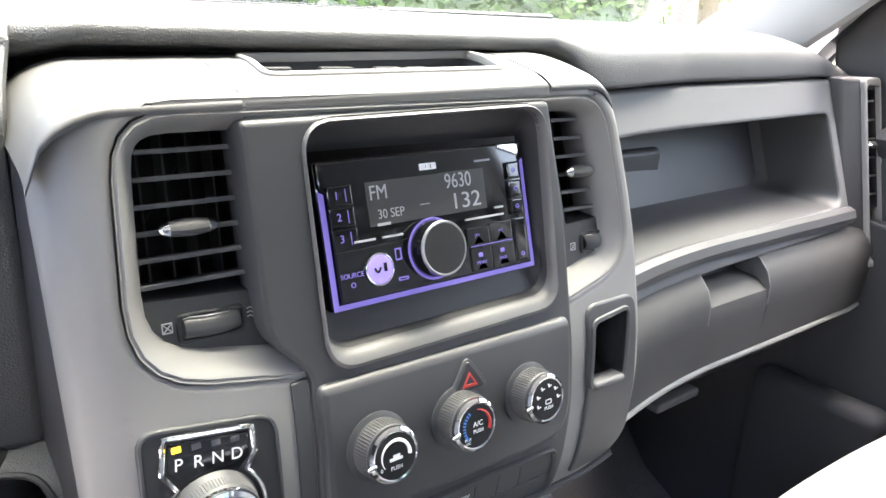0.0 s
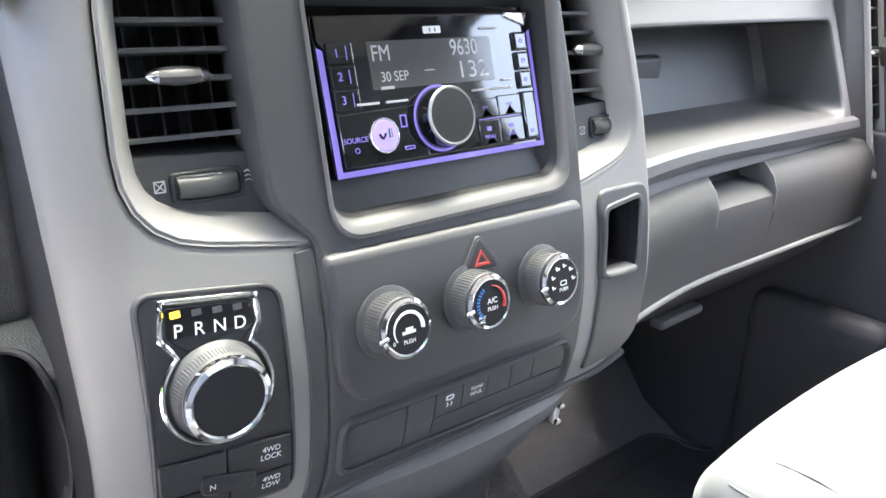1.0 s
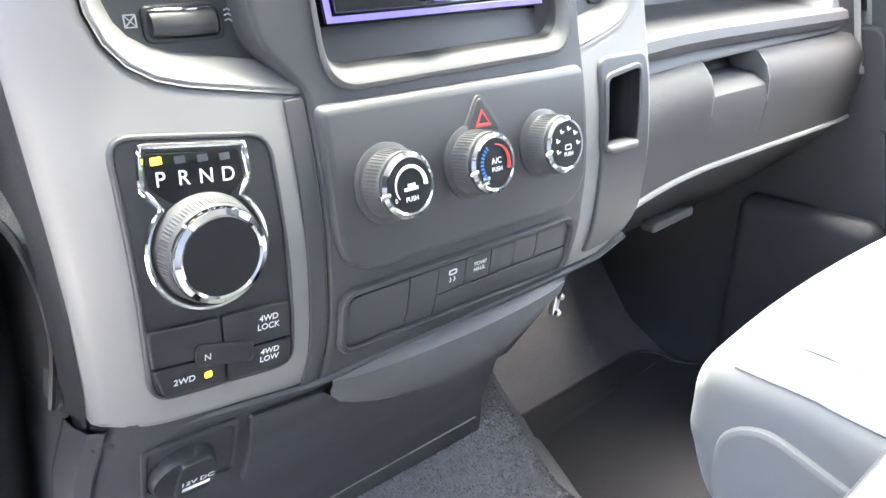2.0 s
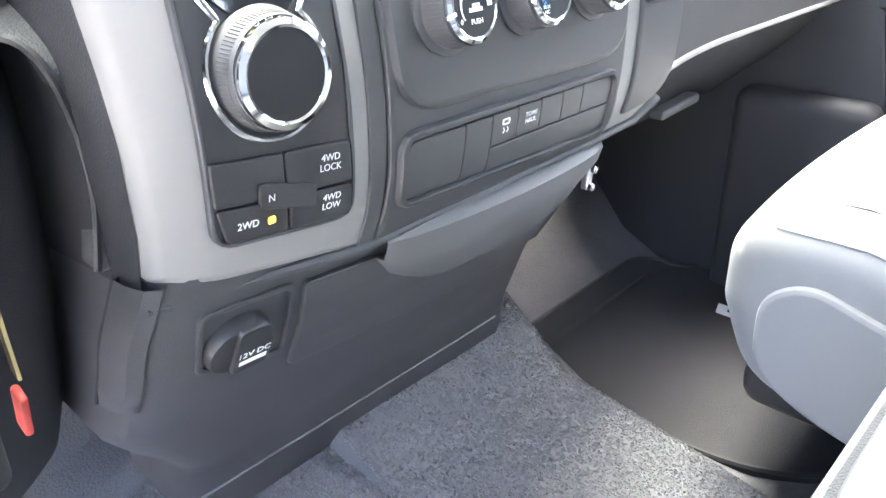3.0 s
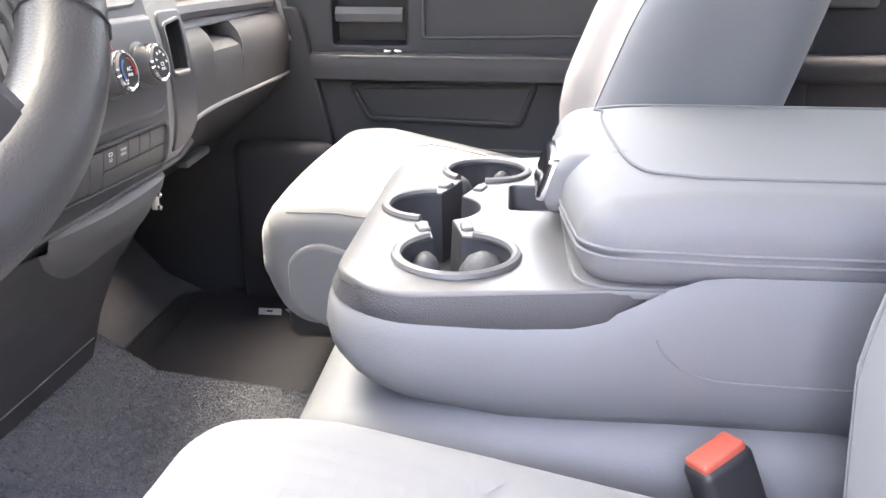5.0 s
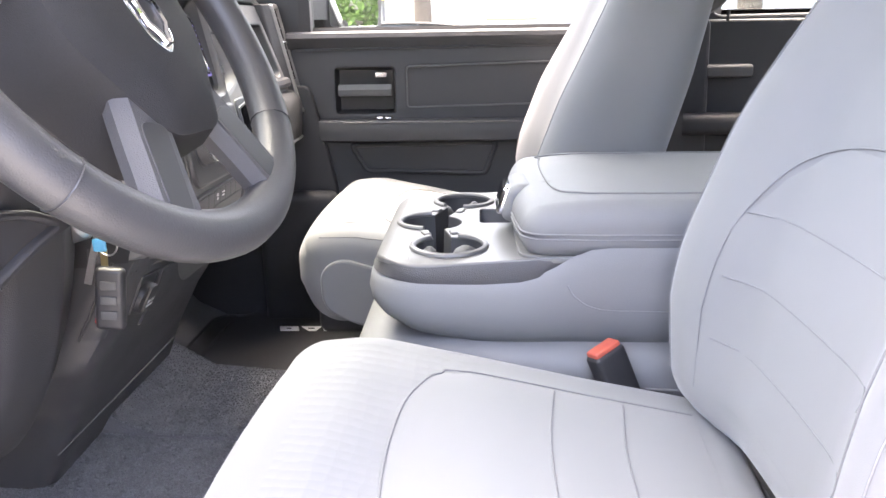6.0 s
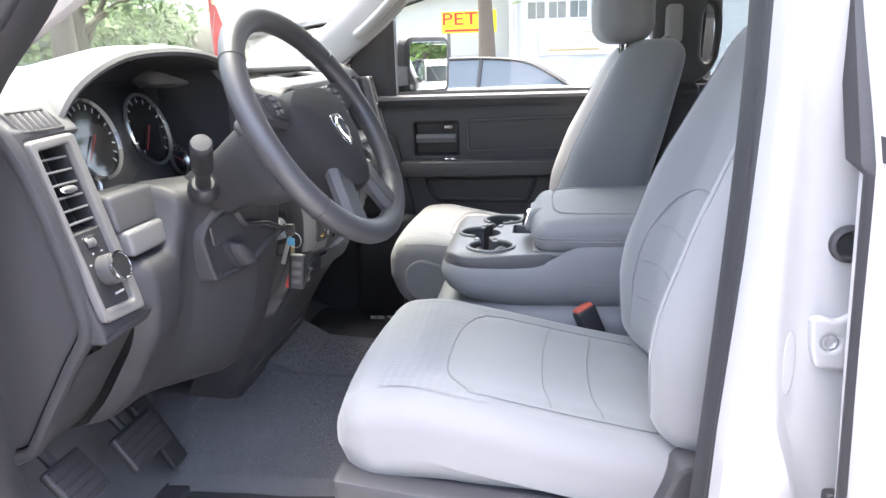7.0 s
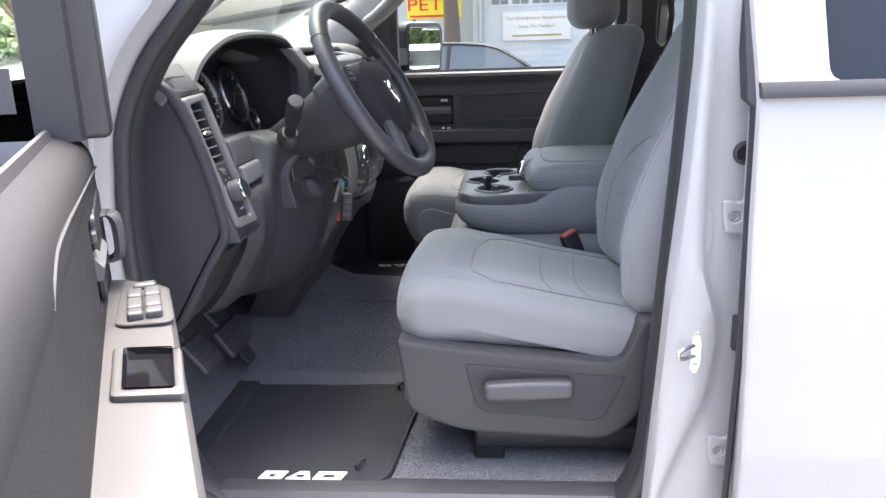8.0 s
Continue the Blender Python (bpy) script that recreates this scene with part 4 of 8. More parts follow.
# switch bank and pull-out drawer
bank = thing("switch_bank", "charcoal row of push switches over a shallow drawer", "switch panel", (0, -0.05, 1.12))
bank_q = [(-0.1015, 1.1275), (0.1, 1.1205), (0.0965, 1.1625), (-0.1025, 1.1645)]
part("bank_frame", Geo().plate(grow(rounded(bank_q, 0.0085), 0.0045), [rounded(bank_q, 0.0085)], on_stack, 0.0085, 0.01, 0.002, 0), FACE, bank, "raised rounded frame")
edges = [-0.1012, -0.055, -0.0315, -0.0075, 0.0155, 0.0385, 0.061, 0.0965]
for i in range(7):
    z0 = 1.1278 - 0.0015 * i if i < 2 else 1.1425
    u0 = edges[i] + 0.0003
    out = rounded([(u0, z0), (edges[i + 1] - 0.0003, z0), (edges[i + 1] - 0.0003, 1.1618), (u0, 1.1622)], [0.008 if i == 0 else 0.0006, 0.0006, 0.008 if i == 6 else 0.0006, 0.008 if i == 0 else 0.0006])
    b = part("button", Geo().plate(out, [], on_stack, 0.0052, 0.008, 0.0007, 0.01), FACE, bank)
    if i == 3:
        letters("caption", "TOW/\nHAUL", 0.0042, stack_frame(0.005, 1.153, 0.0056), WHITEINK, b, 0.0001)
    if i == 2:
        g = Geo().plate(rect(-0.0225, -0.0155, 1.1535, 1.1575, 0.0015), [rect(-0.0213, -0.0167, 1.1545, 1.1565, 0.0008)], on_stack, 0.0055, 0.0005, 0.0001, 0)
        for w in (-0.0213, -0.0178):
            g.tube([on_stack(w, 1.152, 0.0054), on_stack(w + 0.0012, 1.1502, 0.0054), on_stack(w, 1.1485, 0.0054)], 0.0004, 5)
        part("stability_symbol", g, WHITEINK, b)
part("drawer", Geo().plate(rounded([(-0.0312, 1.1255), (0.0995, 1.121), (0.0972, 1.1413), (-0.0312, 1.1413)], [0.0006, 0.008, 0.0006, 0.0006]), [], on_stack, 0.0052, 0.008, 0.0007, 0.01), FACE, bank, "shallow pull-out drawer front")
part("bank_backing", Geo().plate(rounded(bank_q, 0.008), [], on_stack, -0.001, 0.004, 0.0005, 0.02), BLACK, bank)

# pocket panel at the passenger edge of the stack
pocket = thing("side_pocket", "dark upright phone pocket set in the bezel", "storage pocket", (0.165, -0.04, 1.13))
pp = rounded([(0.131, 1.122), (0.172, 1.126), (0.19, 1.145), (0.194, 1.274), (0.1335, 1.2735)], [0.006, 0.012, 0.012, 0.012, 0.012])
part("pocket_panel", Geo().plate(pp, [ph], on_stack, 0.003, 0.008, 0.0018, 0.015), FACE, pocket)
part("pocket_rim", Geo().plate(grow(dense(ph), 0.004), [ph], on_stack, 0.005, 0.004, 0.001, 0), FACE, pocket)
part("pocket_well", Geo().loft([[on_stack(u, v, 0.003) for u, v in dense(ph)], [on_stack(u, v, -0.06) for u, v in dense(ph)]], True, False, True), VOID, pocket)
part("pocket_lip", Geo().box((0.1555, -0.05, 1.2075), (0.037, 0.016, 0.006), 0.003), GREYPANEL, pocket)

# lower console below the stack
LOW = [(0.74, 0.19), (0.80, 0.155), (0.90, 0.098), (0.985, 0.042), (1.03, 0.012), (1.06, -0.006), (1.09, -0.02), (1.11, -0.031), (1.128, -0.0405)]


def low_right(z):
    return lerp(z, [(0.74, 0.27), (0.8, 0.245), (0.9, 0.19), (1.0, 0.14), (1.06, 0.122), (1.11, 0.125)])


def low_left(z):
    return lerp(z, [(0.74, -0.15), (0.9, -0.185), (0.945, -0.212), (0.985, -0.24), (1.0, -0.244), (1.08, -0.242), (1.128, -0.235)])


rings = []
for i in range(40):
    z = 1.1265 - (1.1265 - 0.74) * i / 39 - (0.018 if i else 0.0) * max(0.0, 1 - i / 6)
    y, a, b = lerp(z, LOW), low_left(z), low_right(z)
    rings.append([(a - 0.006, y + 0.12, z), (a - 0.006, y + 0.03, z), (a, y + 0.010, z), (a + 0.014, y, z)] + [(a + 0.014 + (b - a - 0.034) * j / 12, y, z) for j in range(1, 12)] + [(b - 0.02, y, z), (b - 0.004, y + 0.012, z), (b, y + 0.04, z), (b + 0.01, y + 0.14, z)])
low = thing("lower_console", "scuffed charcoal plastic lower console under the stack", "console panel", (0, 0.1, 0.75))
part("body", Geo().loft(rings, False, False, False), LOWER, low)
tail, tail_edge = [], []
for i in range(14):
    z = 1.1255 - 0.092 * i / 13
    y, a = lerp(z, LOW), low_left(z)
    t = 0.004 * min(1.0, (13 - i) / 2)
    tail.append([Vector((a + 0.0035, y + 0.006, z)), Vector((a + 0.001, y + 0.0065 - 0.6 * t, z)), Vector((a - 0.004 - t * 0.5, y + 0.0105 - t * 0.4, z)), Vector((a - 0.0075 - t * 0.5, y + 0.02, z)), Vector((a - 0.0085 - t * 0.4, y + 0.03, z)), Vector((a - 0.006, y + 0.032, z))])
    tail_edge.append(Vector((a - 0.0085, y + 0.0325, z)))
part("trim_tail", Geo().loft(tail, False, False, False), LOWER, low, "narrow tail of the column trim")
part("trim_groove", Geo().tube(tail_edge, 0.0016, 6), BLACK, low)
low_at = lambda u, v, w: Vector((u, lerp(v, LOW) - w, v))
part("lower_lid", Geo().plate(rounded([(-0.1415, 1.0085), (-0.02, 0.992), (0.113, 0.98), (0.119, 1.06), (-0.152, 1.0905)], [0.006, 0.02, 0.02, 0.004, 0.004]), [], low_at, 0.004, 0.006, 0.0015, 0.02), LOWER, low, "charcoal lower panel with scuffed edge")
bul = Geo()
br = []
for i in range(13):
    x = -0.1 + 0.225 * i / 12
    e = math.sin(math.pi * min(1, max(0, (i) / 12))) ** 0.6
    br.append([Vector((x, -0.03 - 0.004 * e, 1.106)), Vector((x, -0.034 - 0.012 * e, 1.098)), Vector((x, -0.03 - 0.014 * e, 1.086)), Vector((x, -0.02 - 0.014 * e, 1.058 + 0.026 * (1 - e))), Vector((x, -0.014 * (1 - e) + 0.002 * e, 1.034 + 0.048 * (1 - e))), Vector((x, 0.02 * e - 0.01, 1.026 + 0.054 * (1 - e)))])
# upper part of the lid; paler matt grey puts its sheen into colour
part("lid_sheen_bulge", bul.loft(br, False, False, False), GREYPANEL, low, "greyer bulge standing in for sheen on the lower lid")
part("trim_lip", Geo().tube([on_stack(x, z, 0.001) for x, z in [(-0.24, 1.1125), (-0.118, 1.1025), (0.0, 1.104), (0.118, 1.108), (0.16, 1.111), (0.185, 1.125)]], 0.0034, 8), FACE, low)
scuff = Geo()
scuff.tube([low_at(-0.2, 0.852, 0.001), low_at(-0.1, 0.852, 0.001), low_at(0.05, 0.853, 0.001), low_at(0.185, 0.855, 0.001)], 0.0012, 6)
part("scuffed_edge", scuff, GREYPANEL, low, "pale scuffed edge line")

outlet = thing("power_outlet", "black capped 12 volt power outlet in a recess", "power outlet", (-0.18, 0.0, 1.05))
part("recess_frame", Geo().plate(rounded([(-0.2145, 1.0515), (-0.1515, 1.03), (-0.1585, 1.094), (-0.217, 1.1)], 0.006), [rounded([(-0.2115, 1.0555), (-0.155, 1.0355), (-0.1615, 1.09), (-0.2135, 1.0955)], 0.005)], low_at, 0.0025, 0.004, 0.001, 0), LOWER, outlet)
oc = low_at(-0.1915, 1.0675, 0.0)
om = basis(oc, (1, 0, -0.05), (0, -0.45, 0.9))
part("socket", Geo().spin([(0.0205, -0.004), (0.0205, 0.004), (0.019, 0.0075), (0.017, 0.008)], om, 36), BLACK, outlet)
part("cap", Geo().plate(rounded([(-0.006, -0.018), (0.016, -0.018), (0.0185, 0.0), (0.012, 0.019), (-0.006, 0.019)], 0.004), [], place(om), 0.011, 0.006, 0.0015, 0), BLACK, outlet, "flip cap with white print")
letters("caption", "12V DC", 0.0062, om @ pose(0.0055, -0.002, 0.0112), WHITEINK, outlet, 0.0001)
part("caption_bar", Geo().box((0, 0, 0), (0.017, 0.0035, 0.0003), 0.0001), WHITEINK, outlet).matrix_basis = om @ pose(0.0055, -0.0082, 0.0112)

# gear selector ---------------------------------------------------------------
gear = thing("gear_selector", "black rotary gear selector panel with chrome outline", "gear selector", (-0.175, -0.05, 1.14))
sh = rounded([(-0.214, 1.142), (-0.1355, 1.132), (-0.1365, 1.262), (-0.2125, 1.2715)], 0.011)
part("panel", Geo().plate(sh, [], on_stack, 0.0018, 0.01, 0.0015, 0.012), BLACK, gear)
part("panel_rim", Geo().plate(grow(dense(sh), 0.0015), [grow(dense(sh), -0.0008)], on_stack, 0.0028, 0.004, 0.0008, 0), FACE, gear)
GC, GR = Vector((-0.177, 1.2147)), 0.0305
key = [(-0.2005, 1.2665), (-0.151, 1.2605), (-0.1508, 1.246)]
a0, a1 = radians(47), radians(-229)
key += [(GC.x + GR * 0.98 * math.cos(a0 + (a1 - a0) * i / 30), GC.y + GR * 0.98 * math.sin(a0 + (a1 - a0) * i / 30)) for i in range(31)]
key += [(-0.2035, 1.248)]
keyd = dense(key, 0.004)
part("chrome_outline", Geo().tube([on_stack(u, v, 0.003) for u, v in keyd], 0.0016, 8, True), CHROME, gear, "chrome keyhole outline")
part("display", Geo().plate(rounded([(-0.2, 1.2475), (-0.191, 1.239), (-0.163, 1.236), (-0.1535, 1.244), (-0.1535, 1.2575), (-0.1985, 1.2635)], 0.002), [], on_stack, 0.0025, 0.003, 0.0005, 0), GLOSS, gear)
for i, ch in enumerate("PRND"):
    x = -0.194 + 0.0109 * i
    z = 1.2505 - 0.0011 * i
    letters("gear_letter", ch, 0.0098, stack_frame(x, z, 0.0029) @ pose(0, 0, 0, 0, 0, -6), WHITEINK, gear, 0.0001)
    part("gear_lamp", Geo().plate(rect(x - 0.0026, x + 0.0026, z + 0.0068, z + 0.0102, 0.0006), [], on_stack, 0.0028, 0.0008, 0.0002, 0), AMBER if i == 0 else GREYPANEL, gear, "lit amber park lamp" if i == 0 else "")
gm = basis(on_stack(GC.x - 0.0006, GC.y - 0.0004, 0.0), (1, 0, -0.06), (0, 0.02, 1)) @ Matrix.Diagonal((0.925, 0.925, 1, 1))
dial = part("dial", Geo().spin([(0.0295, 0.0), (0.029, 0.002), (0.0278, 0.0035), (0.0264, 0.0115), (0.0252, 0.0135)], gm, 56), SOFTGREY, gear, "grey rotary dial")
rib = Geo()
for i in range(90):
    a = 2 * math.pi * i / 90
    rib.tube([gm @ Vector((0.0275 * math.cos(a), 0.0275 * math.sin(a), 0.0045)), gm @ Vector((0.0265 * math.cos(a), 0.0265 * math.sin(a), 0.011))], 0.0004, 4)
part("ribbing", rib, SOFTGREY, dial)
part("chrome_ring", Geo().spin([(0.0252, 0.012), (0.0259, 0.0138), (0.025, 0.0166), (0.0222, 0.0178), (0.0208, 0.0171)], gm, 56, False), CHROME, dial, "wide chrome ring")
part("dial_face", Geo().spin([(0.0215, 0.0162), (0.021, 0.0171), (0.012, 0.0178), (0.0, 0.018)], gm, 40, False), KNOBFACE, dial)
fw = thing("drive_mode_switches", "black four-wheel-drive push switches with white captions", "switch panel", (-0.175, -0.05, 1.14))
def fw_button(pts, r=0.002):
    return part("button", Geo().plate(rounded(pts, r), [], on_stack, 0.0042, 0.004, 0.0009, 0.01), BLACK, fw)


b1 = fw_button([(-0.2135, 1.1615), (-0.1773, 1.1572), (-0.1768, 1.178), (-0.2135, 1.182)])
b2 = fw_button([(-0.1762, 1.157), (-0.1375, 1.1528), (-0.1382, 1.1742), (-0.1762, 1.1782)])
b3 = fw_button([(-0.2085, 1.1425), (-0.1762, 1.1385), (-0.1768, 1.1562), (-0.2132, 1.1605)], 0.003)
b4 = fw_button([(-0.1752, 1.1383), (-0.138, 1.1335), (-0.1372, 1.1518), (-0.1757, 1.156)], 0.003)
b5 = part("neutral_button", Geo().plate(rounded([(-0.1925, 1.1555), (-0.1615, 1.1465), (-0.1605, 1.159), (-0.192, 1.1682)], 0.004), [], on_stack, 0.006, 0.005, 0.0009, 0), BLACK, fw)
cap_at = lambda x, z, w=0.0045: stack_frame(x, z, w) @ pose(0, 0, 0, 0, 0, -6)
letters("caption", "4WD\nLOCK", 0.0049, cap_at(-0.151, 1.1665), WHITEINK, b2, 0.0001)
letters("caption", "4WD\nLOW", 0.0049, cap_at(-0.151, 1.146), WHITEINK, b4, 0.0001)
letters("caption", "2WD", 0.005, cap_at(-0.1985, 1.1495), WHITEINK, b3, 0.0001)
letters("caption", "N", 0.005, cap_at(-0.1865, 1.1595, 0.0063), WHITEINK, b5, 0.0001)
part("indicator_lamp", Geo().plate(rect(-0.1878, -0.184, 1.146, 1.1495, 0.001), [], on_stack, 0.0047, 0.001, 0.0003, 0), AMBER, b3, "lit amber dot")

part("stack_underside", Geo().loft([[Vector((x0, y, z)), Vector((x1, y, z)), Vector((x1, y + 0.14, z)), Vector((x0, y + 0.14, z))] for x0, x1, y, z in ((0.1, 0.178, -0.012, 1.108), (0.1, 0.162, -0.004, 1.075), (0.1, 0.146, 0.006, 1.045), (0.1, 0.13, 0.03, 1.0))]), BLACK, dash, "black moulding under the stack")
part("bracket", Geo().box((0.146, -0.008, 1.06), (0.006, 0.008, 0.02), 0.002, 2, 1, lambda x, y, z: (x + 0.15 * z, y, z)), STEEL, dash, "small steel bracket under the stack")
for dz in (-0.01, 0.011):
    part("bracket_bolt", Geo().spin([(0.0035, 0.0), (0.0035, 0.003), (0.002, 0.004), (0.0, 0.004)], basis((0.146 + 0.15 * dz, -0.012, 1.06 + dz * 0.7), (1, 0, 0), (0, 0, 1)), 12, False), CHROME, dash)

# radio -------------------------------------------------------------------------
RM = basis((0, -0.0128, 1.357), (1, 0, 0), (0, 0.272, 0.962)) @ pose(-0.002, -0.001, 0, 0, 0, 0.8)
radio = thing("car_radio", "gloss black double-height radio with purple lit edge", "car radio", (0, 0.0, 1.31))
rp = lambda f=0.0: place(RM @ pose(0, 0, f))
part("radio_body", Geo().plate(rect(-0.0865, 0.0865, -0.0475, 0.0465, 0.003), [], rp(), 0.0, 0.02, 0.0015, 0), GLOSS, radio)
edge = Geo()
edge.loft([[RM @ Vector((x, y, z)) for x, y in ((-0.0862, 0.028), (-0.0862, -0.0472), (0.0862, -0.0472), (0.0862, 0.034))] for z in (0.0022,)] + [[RM @ Vector((x, y, 0.0022)) for x, y in ((-0.0822, 0.026), (-0.0822, -0.0437), (0.083, -0.0437), (0.083, 0.032))]], False, False, False)
part("purple_edge_light", edge, PURPLE, radio, "glowing purple edge strip")
part("front_glass", Geo().plate(rounded([(-0.081, -0.0425), (0.0825, -0.0425), (0.0825, 0.0455), (-0.0855, 0.0455), (-0.0855, 0.03), (-0.081, 0.026)], 0.002), [], rp(), 0.003, 0.003, 0.0008, 0), GLOSS, radio)
part("display", Geo().plate(rect(-0.0525, 0.0462, 0.0015, 0.0302, 0.0008), [], rp(), 0.0034, 0.001, 0.0002, 0), LCD, radio, "smoked grey display screen")
ltr = lambda t, s, x, y, m_, sq=1.0, al="CENTER": letters("caption", t, s, RM @ pose(x, y, 0.0036), m_, radio, 0.0001, al, sq)
ltr("FM", 0.0135, -0.0435, 0.0225, SEGMENT, 0.85)
ltr("9630", 0.0145, 0.0225, 0.0235, SEGMENT, 0.82)
ltr("132", 0.0155, 0.0275, 0.0092, SEGMENT, 1.2)
ltr("30 SEP", 0.0085, -0.0355, 0.0085, SEGMENT, 0.9)
for x, y, w_, h_ in ((-0.042, 0.0022, 0.01, 0.0018), (-0.008, 0.011, 0.008, 0.0006)):
    part("screen_symbol", Geo().plate(rect(x - w_ / 2, x + w_ / 2, y - h_ / 2, y + h_ / 2, 0.0002), [], rp(), 0.0037, 0.0004, 0.0001, 0), SEGMENT, radio)
part("maker_mark", Geo().plate(rect(-0.0085, 0.0055, 0.0335, 0.038, 0.001), [rect(-0.0035, -0.0025, 0.0345, 0.037, 0.0003), rect(0.0005, 0.0015, 0.0345, 0.037, 0.0003)], rp(), 0.0035, 0.0005, 0.0001, 0), WHITEINK, radio)
for i, y in enumerate((0.0239, 0.0104, -0.0031)):
    bb = part("preset_button", Geo().plate(rect(-0.0808, -0.0632, y - 0.0062, y + 0.0062, 0.0008), [], rp(), 0.0042, 0.0014, 0.0005, 0), GLOSS, radio)
    letters("caption", str(i + 1), 0.007, RM @ pose(-0.0745, y, 0.0044), PURPLE, bb, 0.0001)
    part("divider_light", Geo().plate(rect(-0.0682, -0.0677, y - 0.004, y + 0.004, 0.0002), [], rp(), 0.0046, 0.0004, 0.0001, 0), PURPLE, bb)
part("lower_plate", Geo().plate(rounded([(-0.081, -0.0425), (-0.018, -0.0425), (-0.022, -0.009), (-0.063, -0.0105), (-0.081, -0.0105)], 0.001), [], rp(), 0.0042, 0.0014, 0.0006, 0), GLOSS, radio)
part("phone_button", Geo().plate(disc(-0.051, -0.0258, 0.0095), [], rp(), 0.0062, 0.003, 0.0008, 0), PHONE, radio, "lilac lit round phone button")
part("phone_button_rim", Geo().plate(disc(-0.051, -0.0258, 0.0108), [disc(-0.051, -0.0258, 0.0096)], rp(), 0.006, 0.003, 0.0005, 0), CHROME, radio)
g = Geo()
g.tube([RM @ Vector((-0.0555 + 0.0045 * i / 5, -0.0245 - 0.003 * math.sin(math.pi * i / 5), 0.0065)) for i in range(6)], 0.0008, 6)
g.tube([RM @ Vector((-0.0475, -0.022, 0.0065)), RM @ Vector((-0.0475, -0.0275, 0.0065))], 0.0012, 8)
part("phone_symbol", g, GLOSS, radio)
letters("caption", "SOURCE", 0.0045, RM @ pose(-0.0712, -0.0265, 0.0045), PURPLE, radio, 0.0001)
part("power_symbol", Geo().plate(disc(-0.0712, -0.0325, 0.0017, 16), [disc(-0.0712, -0.0325, 0.0012, 16)], rp(), 0.0046, 0.0004, 0.0001, 0), PURPLE, radio)
part("note_symbol", Geo().plate(rect(-0.0375, -0.0325, -0.0225, -0.0145, 0.0008), [rect(-0.0367, -0.0335, -0.0215, -0.0155, 0.0005)], rp(), 0.0046, 0.0004, 0.0001, 0), PURPLE, radio)
part("search_symbol", Geo().plate(rect(-0.0372, -0.0292, -0.0362, -0.0337, 0.001), [rect(-0.0362, -0.0302, -0.0355, -0.0345, 0.0004)], rp(), 0.0046, 0.0004, 0.0001, 0), PURPLE, radio)
vk = basis(RM @ Vector((-0.006, -0.0195, 0.003)), (1, 0, 0), RM.to_3x3() @ Vector((0, 1, 0)))
vol = part("volume_knob", Geo().spin([(0.0195, 0.0), (0.0192, 0.006), (0.0183, 0.0125)], vk, 48), GLOSS, radio, "round gloss volume knob")
part("knob_ring", Geo().spin([(0.0183, 0.012), (0.0187, 0.0132), (0.0178, 0.0142), (0.0168, 0.014)], vk, 48, False), SILVER, vol)
part("knob_face", Geo().spin([(0.0172, 0.0134), (0.0168, 0.0139), (0.004, 0.0142)], vk, 40), KNOBFACE, vol)
part("light_ring", Geo().spin([(0.0212, 0.0014), (0.0196, 0.0018)], vk, 40, False), PURPLE, vol, "purple ring light")
for (x0, x1, y0, y1, cap_) in ((0.0235, 0.0445, -0.0232, -0.0105, "|<<"), (0.0448, 0.0665, -0.0232, -0.0095, ">>|"), (0.0255, 0.0445, -0.0415, -0.0245, "MENU"), (0.0448, 0.0665, -0.0412, -0.0245, "BASS")):
    b = part("button", Geo().plate(rect(x0, x1, y0, y1, 0.0008), [], rp(), 0.0042, 0.0014, 0.0005, 0), GLOSS, radio)
    letters("caption", cap_, 0.0034, RM @ pose((x0 + x1) / 2 - 0.001, (y0 + y1) / 2 + (0.0005 if y0 > -0.03 else -0.003), 0.0044), PURPLE, b, 0.0001)
    if y0 < -0.03:
        part("symbol", Geo().plate(rect((x0 + x1) / 2 - 0.003, (x0 + x1) / 2 + 0.001, y0 + 0.0095, y0 + 0.0125, 0.0006), [], rp(), 0.0045, 0.0004, 0.0001, 0), PURPLE, b)
part("divider_light", Geo().plate(rect(0.026, 0.0655, -0.0242, -0.0236, 0.0002), [], rp(), 0.0046, 0.0004, 0.0001, 0), PURPLE, radio)
for y0, y1 in ((0.0195, 0.032), (0.0062, 0.0185), (-0.0065, 0.0055), (-0.0412, -0.0085)):
    b = part("side_button", Geo().plate(rect(0.0672, 0.0795, y0, y1, 0.001), [], rp(), 0.0055, 0.0026, 0.0011, 0), GLOSS, radio)
    part("symbol", Geo().plate(disc(0.0732, (y0 + y1) / 2 - (0.011 if y1 < 0 else 0), 0.0017, 10), [disc(0.0732, (y0 + y1) / 2 - (0.011 if y1 < 0 else 0), 0.001, 10)], rp(), 0.0058, 0.0004, 0.0001, 0), PURPLE, b)
part("chrome_corner", Geo().plate(rounded([(0.062, 0.0425), (0.0805, 0.036), (0.0845, 0.0455), (0.062, 0.0458)], 0.001), [], rp(), 0.0045, 0.002, 0.0008, 0), CHROME, radio)
for x, y, w_ in ((-0.0585, -0.0062, 0.016), (-0.037, -0.0062, 0.016), (0.046, 0.0355, 0.014), (0.042, -0.0045, 0.036), (0.0565, 0.0008, 0.008)):
    part("small_print", Geo().plate(rect(x - w_ / 2, x + w_ / 2, y - 0.0007, y + 0.0007, 0.0002), [], rp(), 0.0045, 0.0012, 0.0001, 0), GREYINK, radio)

